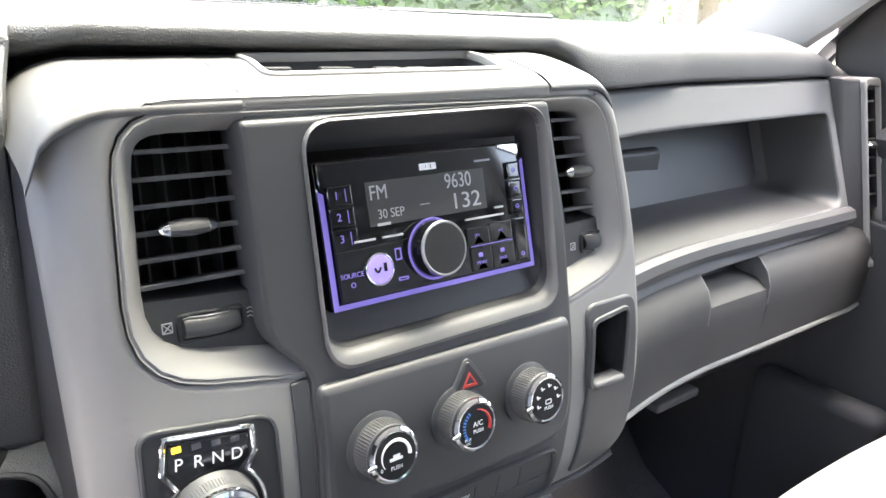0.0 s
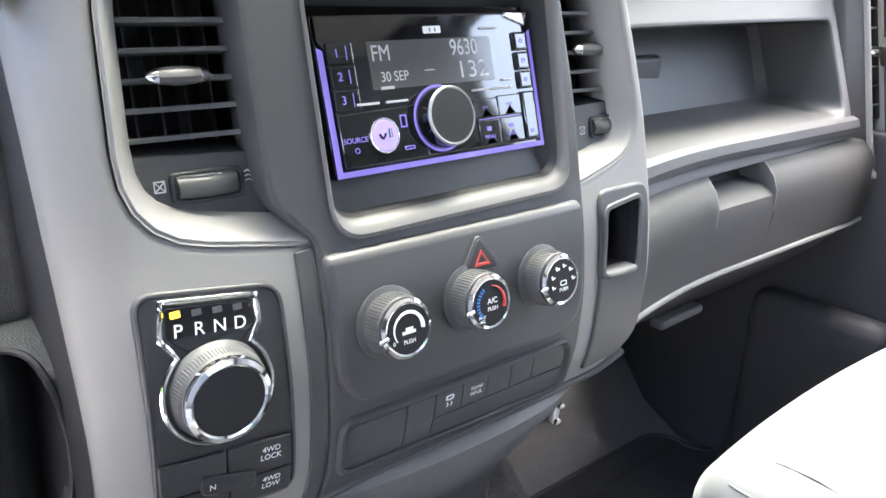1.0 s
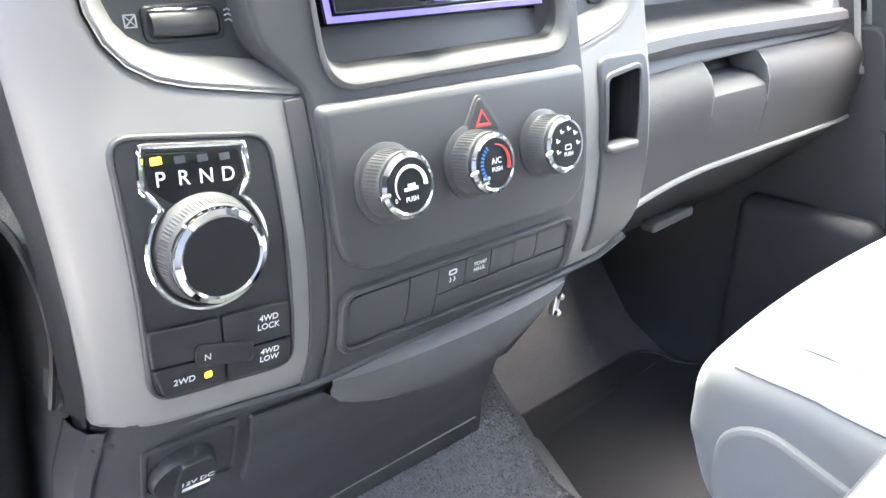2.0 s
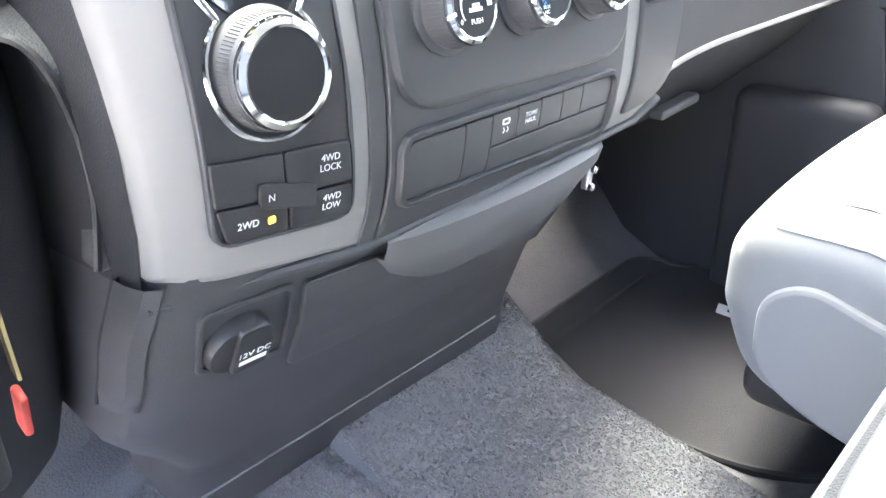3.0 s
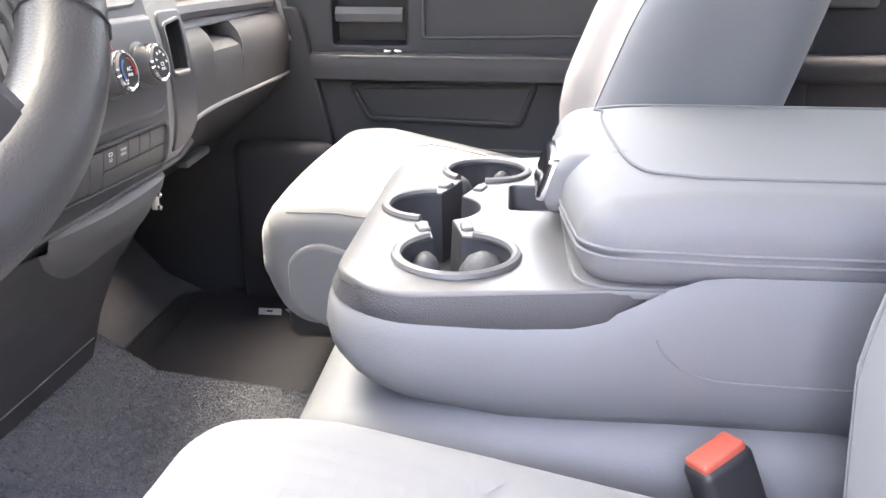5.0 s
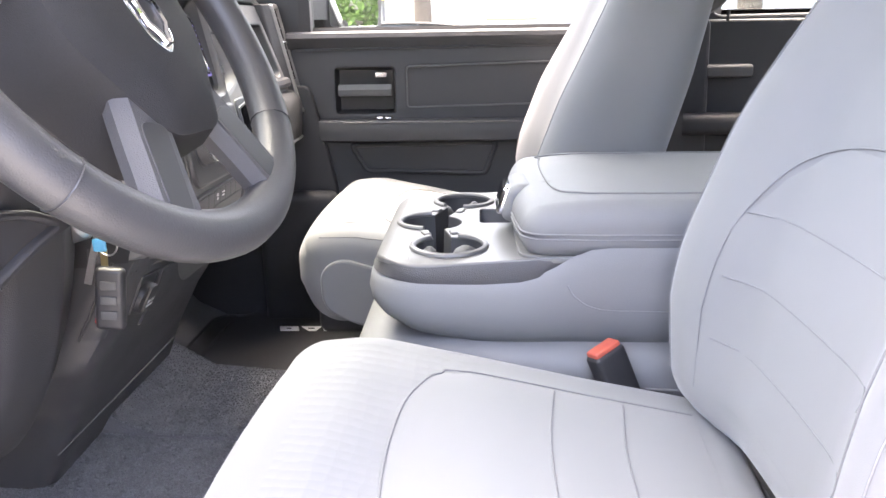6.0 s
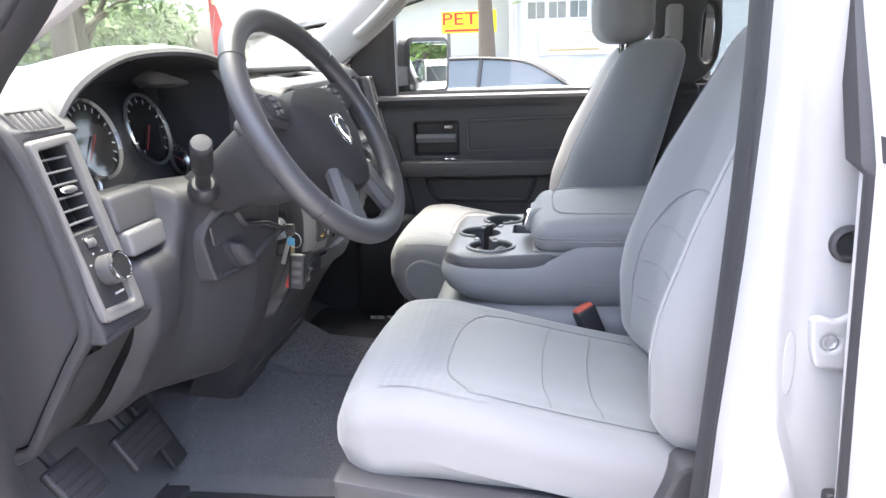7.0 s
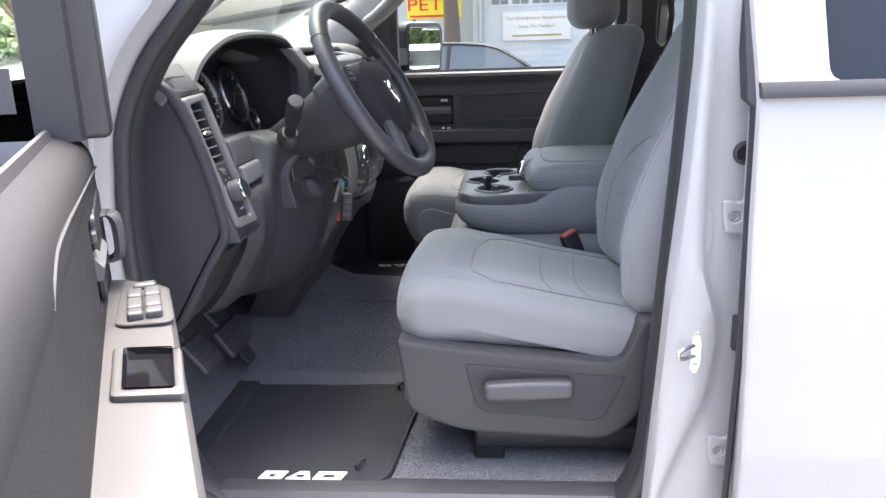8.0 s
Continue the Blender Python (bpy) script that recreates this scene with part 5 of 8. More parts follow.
# air vents ---------------------------------------------------------------------
def air_vent(name_label, at, hole, slats, tab_u, tab_v, wheel, marks):
    us, vs = [p[0] for p in hole], [p[1] for p in hole]
    u0, u1, v0, v1 = min(us), max(us), min(vs), max(vs)
    base = at((u0 + u1) / 2, v0, 0)
    vent = thing("air_vent", name_label, "air vent", base, "dashboard air vents")
    lp = dense(hole)
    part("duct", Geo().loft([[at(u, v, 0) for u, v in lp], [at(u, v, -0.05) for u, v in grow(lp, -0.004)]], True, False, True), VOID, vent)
    for i in range(slats):
        v = v0 + (v1 - v0) * (i + 0.75) / (slats + 0.6)
        a, b = u0 + 0.002, u1 - 0.002
        prof = [(-0.0005, 0.0009), (-0.0012, 0.0015), (-0.02, -0.0035), (-0.021, -0.0045), (-0.0018, -0.0015), (-0.0006, -0.001)]
        # slats in lighter grey, standing in for light caught on their front edges
        part("slat", Geo().loft([[at(u, v + q, p) for p, q in prof] for u in (a, (a * 2 + b) / 3, (a + 2 * b) / 3, b)], True, True, True), GREYPANEL, vent)
    for i in range(4):
        u = u0 + (u1 - u0) * (i + 1) / 5
        part("rear_vane", Geo().loft([[at(u - 0.0006, v, -0.024), at(u + 0.0006, v, -0.024), at(u + 0.0006, v, -0.04), at(u - 0.0006, v, -0.04)] for v in (v0 + 0.003, v1 - 0.003)], True, True, True), FACE, vent)
    tb = []
    n = 9
    for i in range(n):
        t = i / (n - 1)
        u = tab_u + (t - 0.5) * 0.03
        s = 0.0022 + 0.0022 * math.sin(math.pi * t) ** 0.7
        tb.append([at(u, tab_v + s * math.sin(a) * 1.1, 0.003 + s * 1.3 * math.cos(a)) for a in [2 * math.pi * k / 10 for k in range(10)]])
    tab = part("direction_tab", Geo().loft(tb), SOFTGREY, vent, "ribbed grey direction tab with bright ends")
    for sgn in (-1, 1):
        part("bright_end", Geo().loft([[at(tab_u + sgn * q, tab_v + s * math.sin(a), 0.0035 + s * math.cos(a)) for a in [2 * math.pi * k / 10 for k in range(10)]] for q, s in ((0.011, 0.0042), (0.014, 0.0032), (0.0165, 0.0012))]), CHROME, tab)
    if wheel:
        wu, wv, wl = wheel
        part("wheel_bezel", Geo().plate(rect(wu - wl / 2 - 0.004, wu + wl / 2 + 0.004, wv - 0.0085, wv + 0.0085, 0.004), [rect(wu - wl / 2 - 0.002, wu + wl / 2 + 0.002, wv - 0.0062, wv + 0.0062, 0.003)], at, 0.002, 0.004, 0.001, 0), BLACK, vent)
        wr = [[at(wu + (t - 0.5) * wl, wv + 0.0058 * math.cos(a), 0.0045 * math.sin(a) - 0.001 + 0.003 * math.sin(math.pi * t)) for a in [math.pi * k / 8 for k in range(9)]] for t in [i / 12 for i in range(13)]]
        th_ = part("thumbwheel", Geo().loft(wr, False, False, False), SOFTGREY, vent, "ribbed grey thumbwheel")
        part("bright_edge", Geo().tube([at(wu + (t - 0.5) * wl, wv + 0.0062, 0.0005 + 0.003 * math.sin(math.pi * t)) for t in [i / 10 for i in range(11)]], 0.0007, 6), CHROME, th_)
    for mu, mv, shape_ in marks:
        if shape_ == "box":
            g = Geo().plate(rect(mu - 0.003, mu + 0.003, mv - 0.003, mv + 0.003, 0.0004), [rect(mu - 0.0024, mu + 0.0024, mv - 0.0024, mv + 0.0024, 0.0003)], at, 0.0006, 0.0006, 0.0001, 0)
            g.tube([at(mu - 0.0024, mv - 0.0024, 0.0005), at(mu + 0.0024, mv + 0.0024, 0.0005)], 0.0004, 4).tube([at(mu - 0.0024, mv + 0.0024, 0.0005), at(mu + 0.0024, mv - 0.0024, 0.0005)], 0.0004, 4)
        else:
            g = Geo()
            for q in (-0.0024, 0, 0.0024):
                g.tube([at(mu - 0.003, mv + q, 0.0005), at(mu - 0.001, mv + q + 0.0007, 0.0005), at(mu + 0.001, mv + q - 0.0007, 0.0005), at(mu + 0.003, mv + q, 0.0005)], 0.0005, 4)
        part("flow_symbol", g, GREYINK, vent)
    return vent


vent_at = lambda u, v, w: Vector((u, stack_y(0, v) + 0.0165 - w, v))
left_panel = rounded([(-0.122, 1.288), (-0.128, 1.432), (-0.198, 1.432), (-0.204, 1.3), (-0.18, 1.288)], [0.004, 0.004, 0.02, 0.02, 0.02])
lhole = rounded([(-0.1265, 1.329), (-0.131, 1.4235), (-0.1915, 1.4245), (-0.1985, 1.333)], [0.002, 0.004, 0.02, 0.004])
part("vent_panel", Geo().plate(left_panel, [lhole], vent_at, 0.0, 0.01, 0.001, 0.02), FACE, dash)
air_vent("black air vent with six slats and chrome-tipped tab", vent_at, lhole, 6, -0.168, 1.371, (-0.16, 1.3145, 0.032), ((-0.185, 1.3165, "box"), (-0.1355, 1.3165, "waves")))
right_panel = rounded([(0.11, 1.288), (0.172, 1.298), (0.192, 1.318), (0.18, 1.433), (0.1, 1.433), (0.106, 1.36)], [0.004, 0.02, 0.02, 0.02, 0.003, 0.003])
rhole = rounded([(0.1335, 1.334), (0.1905, 1.336), (0.177, 1.4245), (0.118, 1.427)], [0.002, 0.004, 0.022, 0.003])
part("vent_panel", Geo().plate(right_panel, [rhole], vent_at, 0.0, 0.01, 0.001, 0.02), FACE, dash)
air_vent("black air vent with six slats and small thumbwheel", vent_at, rhole, 6, 0.148, 1.375, (0.163, 1.3165, 0.02), ((0.1405, 1.315, "box"), (0.1805, 1.319, "waves")))

air_vent("slim black air vent beside the passenger door", end_at2, rounded([(0.7545, 1.265), (0.789, 1.265), (0.789, 1.426), (0.7545, 1.426)], 0.004), 6, 0.772, 1.35, (0.772, 1.238, 0.016), ())

# ---- seats ----
def piping(points, parent, r=0.0016, mat=None, n=6, name="seam"):
    return part(name, Geo().tube(spline(points, n), r, 6), mat or SEAM, parent)


def surf_seam(f, pts, parent, r=0.001, n=10):
    """A stitched seam that follows a surface f(k, v) through parameter points."""
    line = spline([(k, v, 0) for k, v in pts], n)
    return part("seam", Geo().tube([f(q.x, q.y) for q in line], r, 6), SEAM, parent)


def stuck_seam(geo, points, parent, r=0.0009, lift=0.0003, n=8, name="seam"):
    """A stitched seam laid on the nearest surface of a mesh."""
    tree_ = BVHTree.FromPolygons([Vector(p) for p in geo.v], geo.f)
    line_ = []
    for q in spline(points, n):
        near, nrm, _, _ = tree_.find_nearest(q)
        line_.append(near + (q - near).normalized() * lift)
    return part(name, Geo().tube(line_, r, 6), SEAM, parent)


def seat(x0, x1, yf, z_top, label, thick=0.13, bh=0.58, fwd=0.0, head=0.0, plain=False):
    cx, w = (x0 + x1) / 2, x1 - x0
    st = thing("front_seat", label, "seat", (cx, -0.45, FLOOR), "front seats")
    depth = 0.50
    cy = yf - depth / 2

    def cush(x, y, z):
        v = (y + depth / 2) / depth
        front = max(0.0, (v - 0.72) / 0.28)
        z2 = z - 0.018 * front * front
        slope = lerp(v, [(0.0, -0.085), (0.35, -0.05), (0.8, 0.0), (1.0, 0.004)])
        if z > 0:
            u = abs(x) / (w / 2)
            z2 += 0.012 * max(0.0, (u - 0.62) / 0.38) ** 2 * (v < 0.97) - 0.016 * max(0.0, 1 - (u / 0.6) ** 2) * (1 - front)
        z2 += slope * (0.35 + 0.65 * (z > -0.02))
        y2 = y + (0.018 * (1 - (x / (w / 2)) ** 2)) * (v > 0.6)
        if z < 0:
            y2 -= 0.022 * (v > 0.7) * (-z / 0.05)
        return (x, y2, z2)

    cushion = Geo().box((cx, cy, z_top + 0.01 - thick / 2), (w, depth, thick), 0.048, 6, 12, cush)
    part("seat_cushion", cushion, CLOTH, st, "light grey cloth seat cushion")

    def ctop(x, y):
        p = cush(x, y, thick / 2)
        return Vector((cx + p[0], cy + p[1], z_top + 0.01 - thick / 2 + p[2] + 0.0004))

    W = w / 2
    # embroidered panels of the cushion
    knit = Geo()
    rows = []
    wide_at = lambda t: lerp(t, [(0, 0.70), (0.8, 0.70), (0.9, 0.64), (0.96, 0.52), (1, 0.34)])

    def puff(k, v):
        t = (depth * v - 0.06) / (depth * 0.58)
        if not 0 < t < 1 or abs(k) > wide_at(t):
            return 0.0
        return 0.0035 * (1 - (k / wide_at(t)) ** 8) * (1 - (2 * t - 1) ** 10)

    for j in range(25):
        t = j / 24
        y = -depth / 2 + 0.06 + depth * 0.58 * t
        hw = W * wide_at(t)
        rows.append([ctop(-hw + 2 * hw * i / 18, y) + Vector((0, 0, 0.0005 + puff((-1 + 2 * i / 18) * wide_at(t) * 0.999, (y + depth / 2) / depth))) for i in range(19)])
    part("cushion_insert", knit.loft(rows, False, False, False), CLOTH, st, "smooth cloth insert with cross seams")
    rows = []
    for j in range(13):
        t = j / 12
        row = []
        for i in range(29):
            k = -0.8 + 1.6 * i / 28
            start = lerp(abs(k), [(0.0, 0.705), (0.34, 0.697), (0.52, 0.674), (0.64, 0.64), (0.7, 0.6), (0.8, 0.56)])
            row.append(ctop(W * k, -depth / 2 + depth * (start + (0.875 - start) * t)) + Vector((0, 0, 0.0005)))
        rows.append(row)
    part("cushion_front_panel", Geo().loft(rows, False, False, False), KNIT, st, "honeycomb cloth front panel")
    cs = lambda k, v: ctop(W * k, -depth / 2 + depth * v) + Vector((0, 0, 0.0014 + puff(k, v)))
    surf_seam(cs, [(-0.7, 0.12), (-0.7, 0.57), (-0.64, 0.632), (-0.52, 0.667), (-0.34, 0.69), (0, 0.698), (0.34, 0.69), (0.52, 0.667), (0.64, 0.632), (0.7, 0.57), (0.7, 0.12)], st, 0.0009, 12)
    for v in (0.29, 0.435):
        surf_seam(cs, [(-0.66, v - 0.02), (-0.35, v), (0, v + 0.005), (0.35, v), (0.66, v - 0.02)], st, 0.0008)
    # backrest
    bt = 0.16
    bz0 = z_top - 0.075

    def backs(x, y, z):
        v = (z + bh / 2) / bh
        lean = lerp(v, [(0, 0.0), (0.35, -0.03), (1.0, -0.155)])
        wide = lerp(v, [(0, 1.0), (0.25, 1.06), (0.6, 1.04), (0.85, 0.86), (1.0, 0.68)])
        y2 = y + lean
        f = min(1.0, max(0.0, (y + bt / 2) / bt))
        u = abs(x) / (w / 2)
        e = min(1.0, max(0.0, (u - 0.35) / 0.42))
        y2 += f * f * (3 - 2 * f) * 0.05 * e * e * (3 - 2 * e) * lerp(v, [(0, 0.25), (0.1, 0.65), (0.25, 1), (0.55, 0.9), (0.8, 0.4), (1, 0.1)]) - f * 0.008 * max(0.0, 1 - (u / 0.6) ** 2)
        y2 += (1 - f) * 0.03 * (v - 0.6)
        return (x * wide, y2, z)

    by = yf - depth + 0.005 + fwd
    back_geo = Geo().box((cx, by - 0.03, bz0 + bh / 2), (w, bt, bh), 0.055, 6, 16, backs)
    part("backrest", back_geo, CLOTH, st, "light grey cloth backrest")
    back_tree = BVHTree.FromPolygons([Vector(p) for p in back_geo.v], back_geo.f)

    def bfront(x, v):
        p = backs(x, bt / 2, -bh / 2 + bh * v)
        q = Vector((cx + p[0], by - 0.03 + p[1], bz0 + bh / 2 + p[2]))
        hit_ = back_tree.ray_cast(q + Vector((0, 0.1, 0)), Vector((0, -1, 0)), 0.2)
        return (hit_[0] or q) + Vector((0, 0.0009, 0))

    bs = lambda k, v: bfront(W * k, v)
    if not plain:
        rows = []
        for j in range(23):
            v = 0.10 + 0.44 * j / 22
            hw = W * lerp(v, [(0.1, 0.6), (0.40, 0.57), (0.48, 0.47), (0.52, 0.36), (0.54, 0.24)])
            rows.append([bfront(-hw + 2 * hw * i / 14, v) + Vector((0, 0.0004 + 0.003 * (1 - (2 * i / 14 - 1) ** 8) * (1 - (2 * j / 22 - 1) ** 10), 0)) for i in range(15)])
        part("backrest_insert", Geo().loft(rows, False, False, False), CLOTH, st, "smooth cloth insert with cross seams")
        surf_seam(bs, [(-0.6, 0.1), (-0.59, 0.3), (-0.55, 0.43), (-0.4, 0.52), (0, 0.55), (0.4, 0.52), (0.55, 0.43), (0.59, 0.3), (0.6, 0.1)], st, 0.0009, 14)
        for v in (0.2, 0.31, 0.42):
            surf_seam(lambda k, v: bfront(W * k, v) + Vector((0, 0.0032, 0)), [(-0.54, v), (-0.28, v), (0, v), (0.28, v), (0.54, v)], st, 0.0008)
    for q in (-1, 1):
        surf_seam(bs, [(q * 0.8, 0.1), (q * 0.82, 0.4), (q * 0.8, 0.7), (q * 0.72, 0.88)], st, 0.0008)
    # headrest on two posts
    hz = bz0 + bh + 0.088
    hy = by - 0.03 - 0.165 + head
    part("headrest", Geo().box((cx, hy, hz), (0.305, 0.125, 0.19), 0.05, 5, 4, lambda x, y, z: (x * (1 - 0.12 * (z / 0.095)), y + 0.02 * (1 - (x / 0.153) ** 2) * (y > 0) - 0.03 * (z / 0.095) * (z > 0), z)), CLOTH, st, "rounded cloth headrest")
    for s in (-0.06, 0.06):
        part("headrest_post", Geo().tube([(cx + s, hy + 0.0, hz - 0.16), (cx + s, hy, hz - 0.06)], 0.006, 8), CHROME, st)
    # frame and rails
    for s in (-0.19, 0.19):
        part("seat_rail", Geo().box((cx + s, cy - 0.07, FLOOR + 0.05), (0.05, 0.36, 0.05), 0.008), BLACK, st)
        part("rail_foot", Geo().box((cx + s, cy + 0.08, FLOOR + 0.02), (0.04, 0.06, 0.05), 0.006), BLACK, st)
    part("seat_pan", Geo().box((cx, cy, z_top - 0.16), (w - 0.05, depth - 0.05, 0.07), 0.02), BLACK, st)
    return st, cushion


drv, _ = seat(-0.705, -0.235, -0.205, 1.035, "light grey cloth driver seat with honeycomb front panel", head=0.03)
psg, psg_cushion = seat(0.212, 0.725, -0.1, 1.032, "light grey cloth passenger seat with honeycomb front panel", 0.175, 0.555, 0.012, 0.085, True)

# driver seat: plastic side shield with lever
sx = lambda u, v, w: Vector((-0.722 - w + 0.02 * max(0, (-u - 0.55)) , u, v))
shield = rounded([(-0.205, 0.944), (-0.222, 0.80), (-0.32, 0.757), (-0.60, 0.742), (-0.655, 0.79), (-0.70, 0.98), (-0.655, 0.985), (-0.62, 0.90), (-0.33, 0.925)], [0.012, 0.03, 0.05, 0.03, 0.03, 0.02, 0.02, 0.02, 0.05])
part("side_shield", Geo().plate(shield, [], sx, 0.012, 0.05, 0.008, 0.03), SHIELD, drv, "charcoal plastic side shield")
part("shield_panel", Geo().plate(rounded([(-0.333, 0.898), (-0.352, 0.815), (-0.372, 0.802), (-0.575, 0.786), (-0.592, 0.797), (-0.628, 0.872)], 0.006), [], sx, 0.0165, 0.006, 0.002, 0.03), SLATE, drv)
lever = part("recline_lever", Geo().box((-0.752, -0.45, 0.851), (0.03, 0.165, 0.04), 0.012, 5, 6, lambda x, y, z: (x, y, z * (0.72 + 0.28 * math.cos(y * 12)) - 0.04 * y + 0.004)), FACE, drv, "grey plastic seat lever")
part("base_cover", Geo().plate(rounded([(-0.700, 0.80), (-0.240, 0.80), (-0.24, 0.94), (-0.70, 0.94)], 0.01), [], lambda u, v, w: Vector((u, -0.232 - w, v)), 0.0, 0.02, 0.004, 0), FACE, drv)
part("warning_tag", Geo().box((-0.6, -0.33, 0.747), (0.04, 0.03, 0.004), 0.001), material("yellow_tag", (0.5, 0.5, 0.05), 0.6), drv, "small yellow tag")

# passenger seat: rounded cloth end of the fold-away nose
nose = rounded([(-0.152, 0.9), (-0.2, 0.872), (-0.33, 0.84), (-0.345, 0.955), (-0.26, 0.972), (-0.187, 0.994), (-0.15, 0.97)], [0.03, 0.03, 0.01, 0.02, 0.03, 0.03, 0.03])
part("cushion_side_panel", Geo().plate(nose, [], lambda u, v, w: Vector((0.212 - w, u + 0.01, v)), 0.006, 0.03, 0.005, 0.03), CLOTH, psg, "rounded cloth end panel")

stuck_seam(psg_cushion, [(0.205, -0.5, 1.03), (0.205, -0.4, 1.034), (0.205, -0.3, 1.036), (0.205, -0.2, 1.04), (0.205, -0.135, 1.042)], psg, 0.0012)

# buckle
bk = thing("seat_belt_buckle", "black seat belt buckle with red release button", "buckle", (-0.235, -0.575, 0.93))
bm_ = basis((-0.238, -0.575, 0.985), (1, 0, 0), (0, 0.38, 0.92))
bk1 = part("buckle_body", Geo().box((0, 0, 0), (0.042, 0.085, 0.026), 0.006, 3), BLACK, bk)
bk1.matrix_basis = bm_ @ pose(0, -0.005, 0, 0, -60, 0)
part("release_button", Geo().box((0, 0, 0), (0.036, 0.012, 0.02), 0.003), material("red_button", (0.42, 0.085, 0.055), 0.45), bk, "red release button").matrix_basis = bm_ @ pose(0, 0.0365, 0, 0, -60, 0)
part("buckle_stalk", Geo().tube([bm_ @ Vector((0, -0.04, 0)), bm_ @ Vector((0, -0.09, -0.005)), Vector((-0.235, -0.65, 0.88))], 0.009, 8), BLACK, bk)

# centre seat and fold-down console
mid_seat = thing("centre_seat_cushion", "light grey vinyl centre seat cushion", "seat", (0, -0.45, FLOOR))
part("cushion", Geo().box((0.0, -0.472, 0.935), (0.42, 0.44, 0.15), 0.04, 5, 4, lambda x, y, z: (x, y, z - 0.02 * (y > 0.15) * (y - 0.15) / 0.08)), CLOTHSIDE, mid_seat)
part("cushion_base", Geo().box((0.0, -0.45, 0.8), (0.40, 0.38, 0.14), 0.03, 4, 2), CLOTHSIDE, mid_seat)
piping([(-0.21, -0.25, 0.985), (-0.212, -0.45, 0.965), (-0.212, -0.66, 0.955)], mid_seat, 0.002)

con = thing("centre_console", "light grey folding centre console with three cup holders", "console", (0, -0.5, 1.0))
CW = 0.198


def low_edge(y):
    return lerp(y, [(-0.9, 0.992), (-0.6, 0.994), (-0.42, 1.0), (-0.34, 1.014), (-0.29, 1.032)])


def rim_edge(y):
    return lerp(y, [(-0.9, 1.129), (-0.56, 1.128), (-0.54, 1.124), (-0.52, 1.113), (-0.5, 1.1), (-0.475, 1.0895), (-0.42, 1.086), (-0.35, 1.087), (-0.29, 1.089)])


loop = dense(rounded([(-CW, -0.86), (CW, -0.86), (CW, -0.288), (-CW, -0.288)], [0.02, 0.02, 0.075, 0.075], 9), 0.02)
side = Geo()
body_rings = []
for f, off in ((0.0, -0.05), (0.02, -0.03), (0.08, -0.013), (0.2, -0.002), (0.38, 0.005), (0.6, 0.0075), (0.82, 0.0055), (0.95, 0.003), (1.0, 0.0)):
    body_rings.append([Vector((p, max(q, -0.87), low_edge(v) + (rim_edge(v) - low_edge(v)) * f)) for (p, q), (u, v) in zip(grow(loop, off), loop)])
side.loft(body_rings, True, True, False)
part("console_body", side, CLOTHSIDE, con, "padded light grey console body")
stuck_seam(side, [(-0.21, -0.522, 1.085), (-0.21, -0.53, 1.072), (-0.21, -0.552, 1.057), (-0.21, -0.6, 1.052), (-0.21, -0.8, 1.05)], con, 0.0009)
# cup-holder deck
CUPS = [(-0.13, -0.382, 0.045), (-0.005, -0.352, 0.043), (0.125, -0.396, 0.043)]


deck_loop = rounded([(-CW + 0.003, -0.545), (CW - 0.003, -0.545), (CW - 0.003, -0.291), (-CW + 0.003, -0.291)], [0.004, 0.004, 0.072, 0.072], 9)
def deck_at(u, v, w):
    roll = 0.0105 - 0.015 * min(1.0, max(0.0, (-0.32 - v) / 0.17))
    return Vector((u, v, 1.1115 - roll * max(0.0, (abs(u) / CW - 0.8) / 0.2) ** 3 - 0.008 * max(0.0, (v + 0.315) / 0.025) ** 2 + w))


def joined():
    """The three cups with the necks between them, walked round as one outline."""
    a, b, c = CUPS
    def arc(cu, t0, t1, n):
        return [(cu[0] + cu[2] * math.cos(radians(t0 + (t1 - t0) * i / n)), cu[1] + cu[2] * math.sin(radians(t0 + (t1 - t0) * i / n))) for i in range(n + 1)]
    out = arc(a, 29, 358, 30)
    out += arc(b, 208, 327, 12)
    out += arc(c, 176, 506, 30)
    out += arc(b, 356 - 360, 179, 18)
    return out


cups = joined()
part("cup_deck", Geo().plate(deck_loop, [cups, rect(-0.01, 0.075, -0.468, -0.421, 0.008)], deck_at, 0.0, 0.006, 0.002, 0.02), DECK, con, "satin grey cup-holder deck")
rimg = Geo()
dl = dense(deck_loop, 0.012)
rimg.loft([[deck_at(u, v, -0.001) for u, v in grow(dl, -0.001)], [deck_at(u + (a - u) * min(1, max(0, (1.11 - rim_edge(v)) / 0.012)), v, -0.006) for (u, v), (a, b) in zip(grow(dl, -0.003), grow(dl, 0.003))], [Vector((u + (a - u) * min(1, max(0, (1.108 - rim_edge(v)) / 0.012)), v + (b - v) * min(1, max(0, (1.108 - rim_edge(v)) / 0.012)), min(1.096, rim_edge(v)) + 0.002)) for (u, v), (a, b) in zip(grow(dl, -0.004), grow(dl, 0.005))], [Vector((u + (a - u) * min(1, max(0, (1.108 - rim_edge(v)) / 0.012)), v, min(1.096, rim_edge(v)) - 0.004)) for (u, v), (a, b) in zip(grow(dl, -0.006), grow(dl, 0.004))]], True, False, False)
part("deck_edge", rimg, DECKEDGE, con, "grained grey edge below the deck")
cl = dense(cups, 0.006)
part("cup_well", Geo().loft([[deck_at(u, v, -0.002) for u, v in cl], [deck_at(u, v, -0.05) for u, v in grow(cl, -0.002)], [deck_at(u, v, -0.072) for u, v in grow(cl, -0.003)]], True, False, True), FACE, con, "dark moulded cup wells")
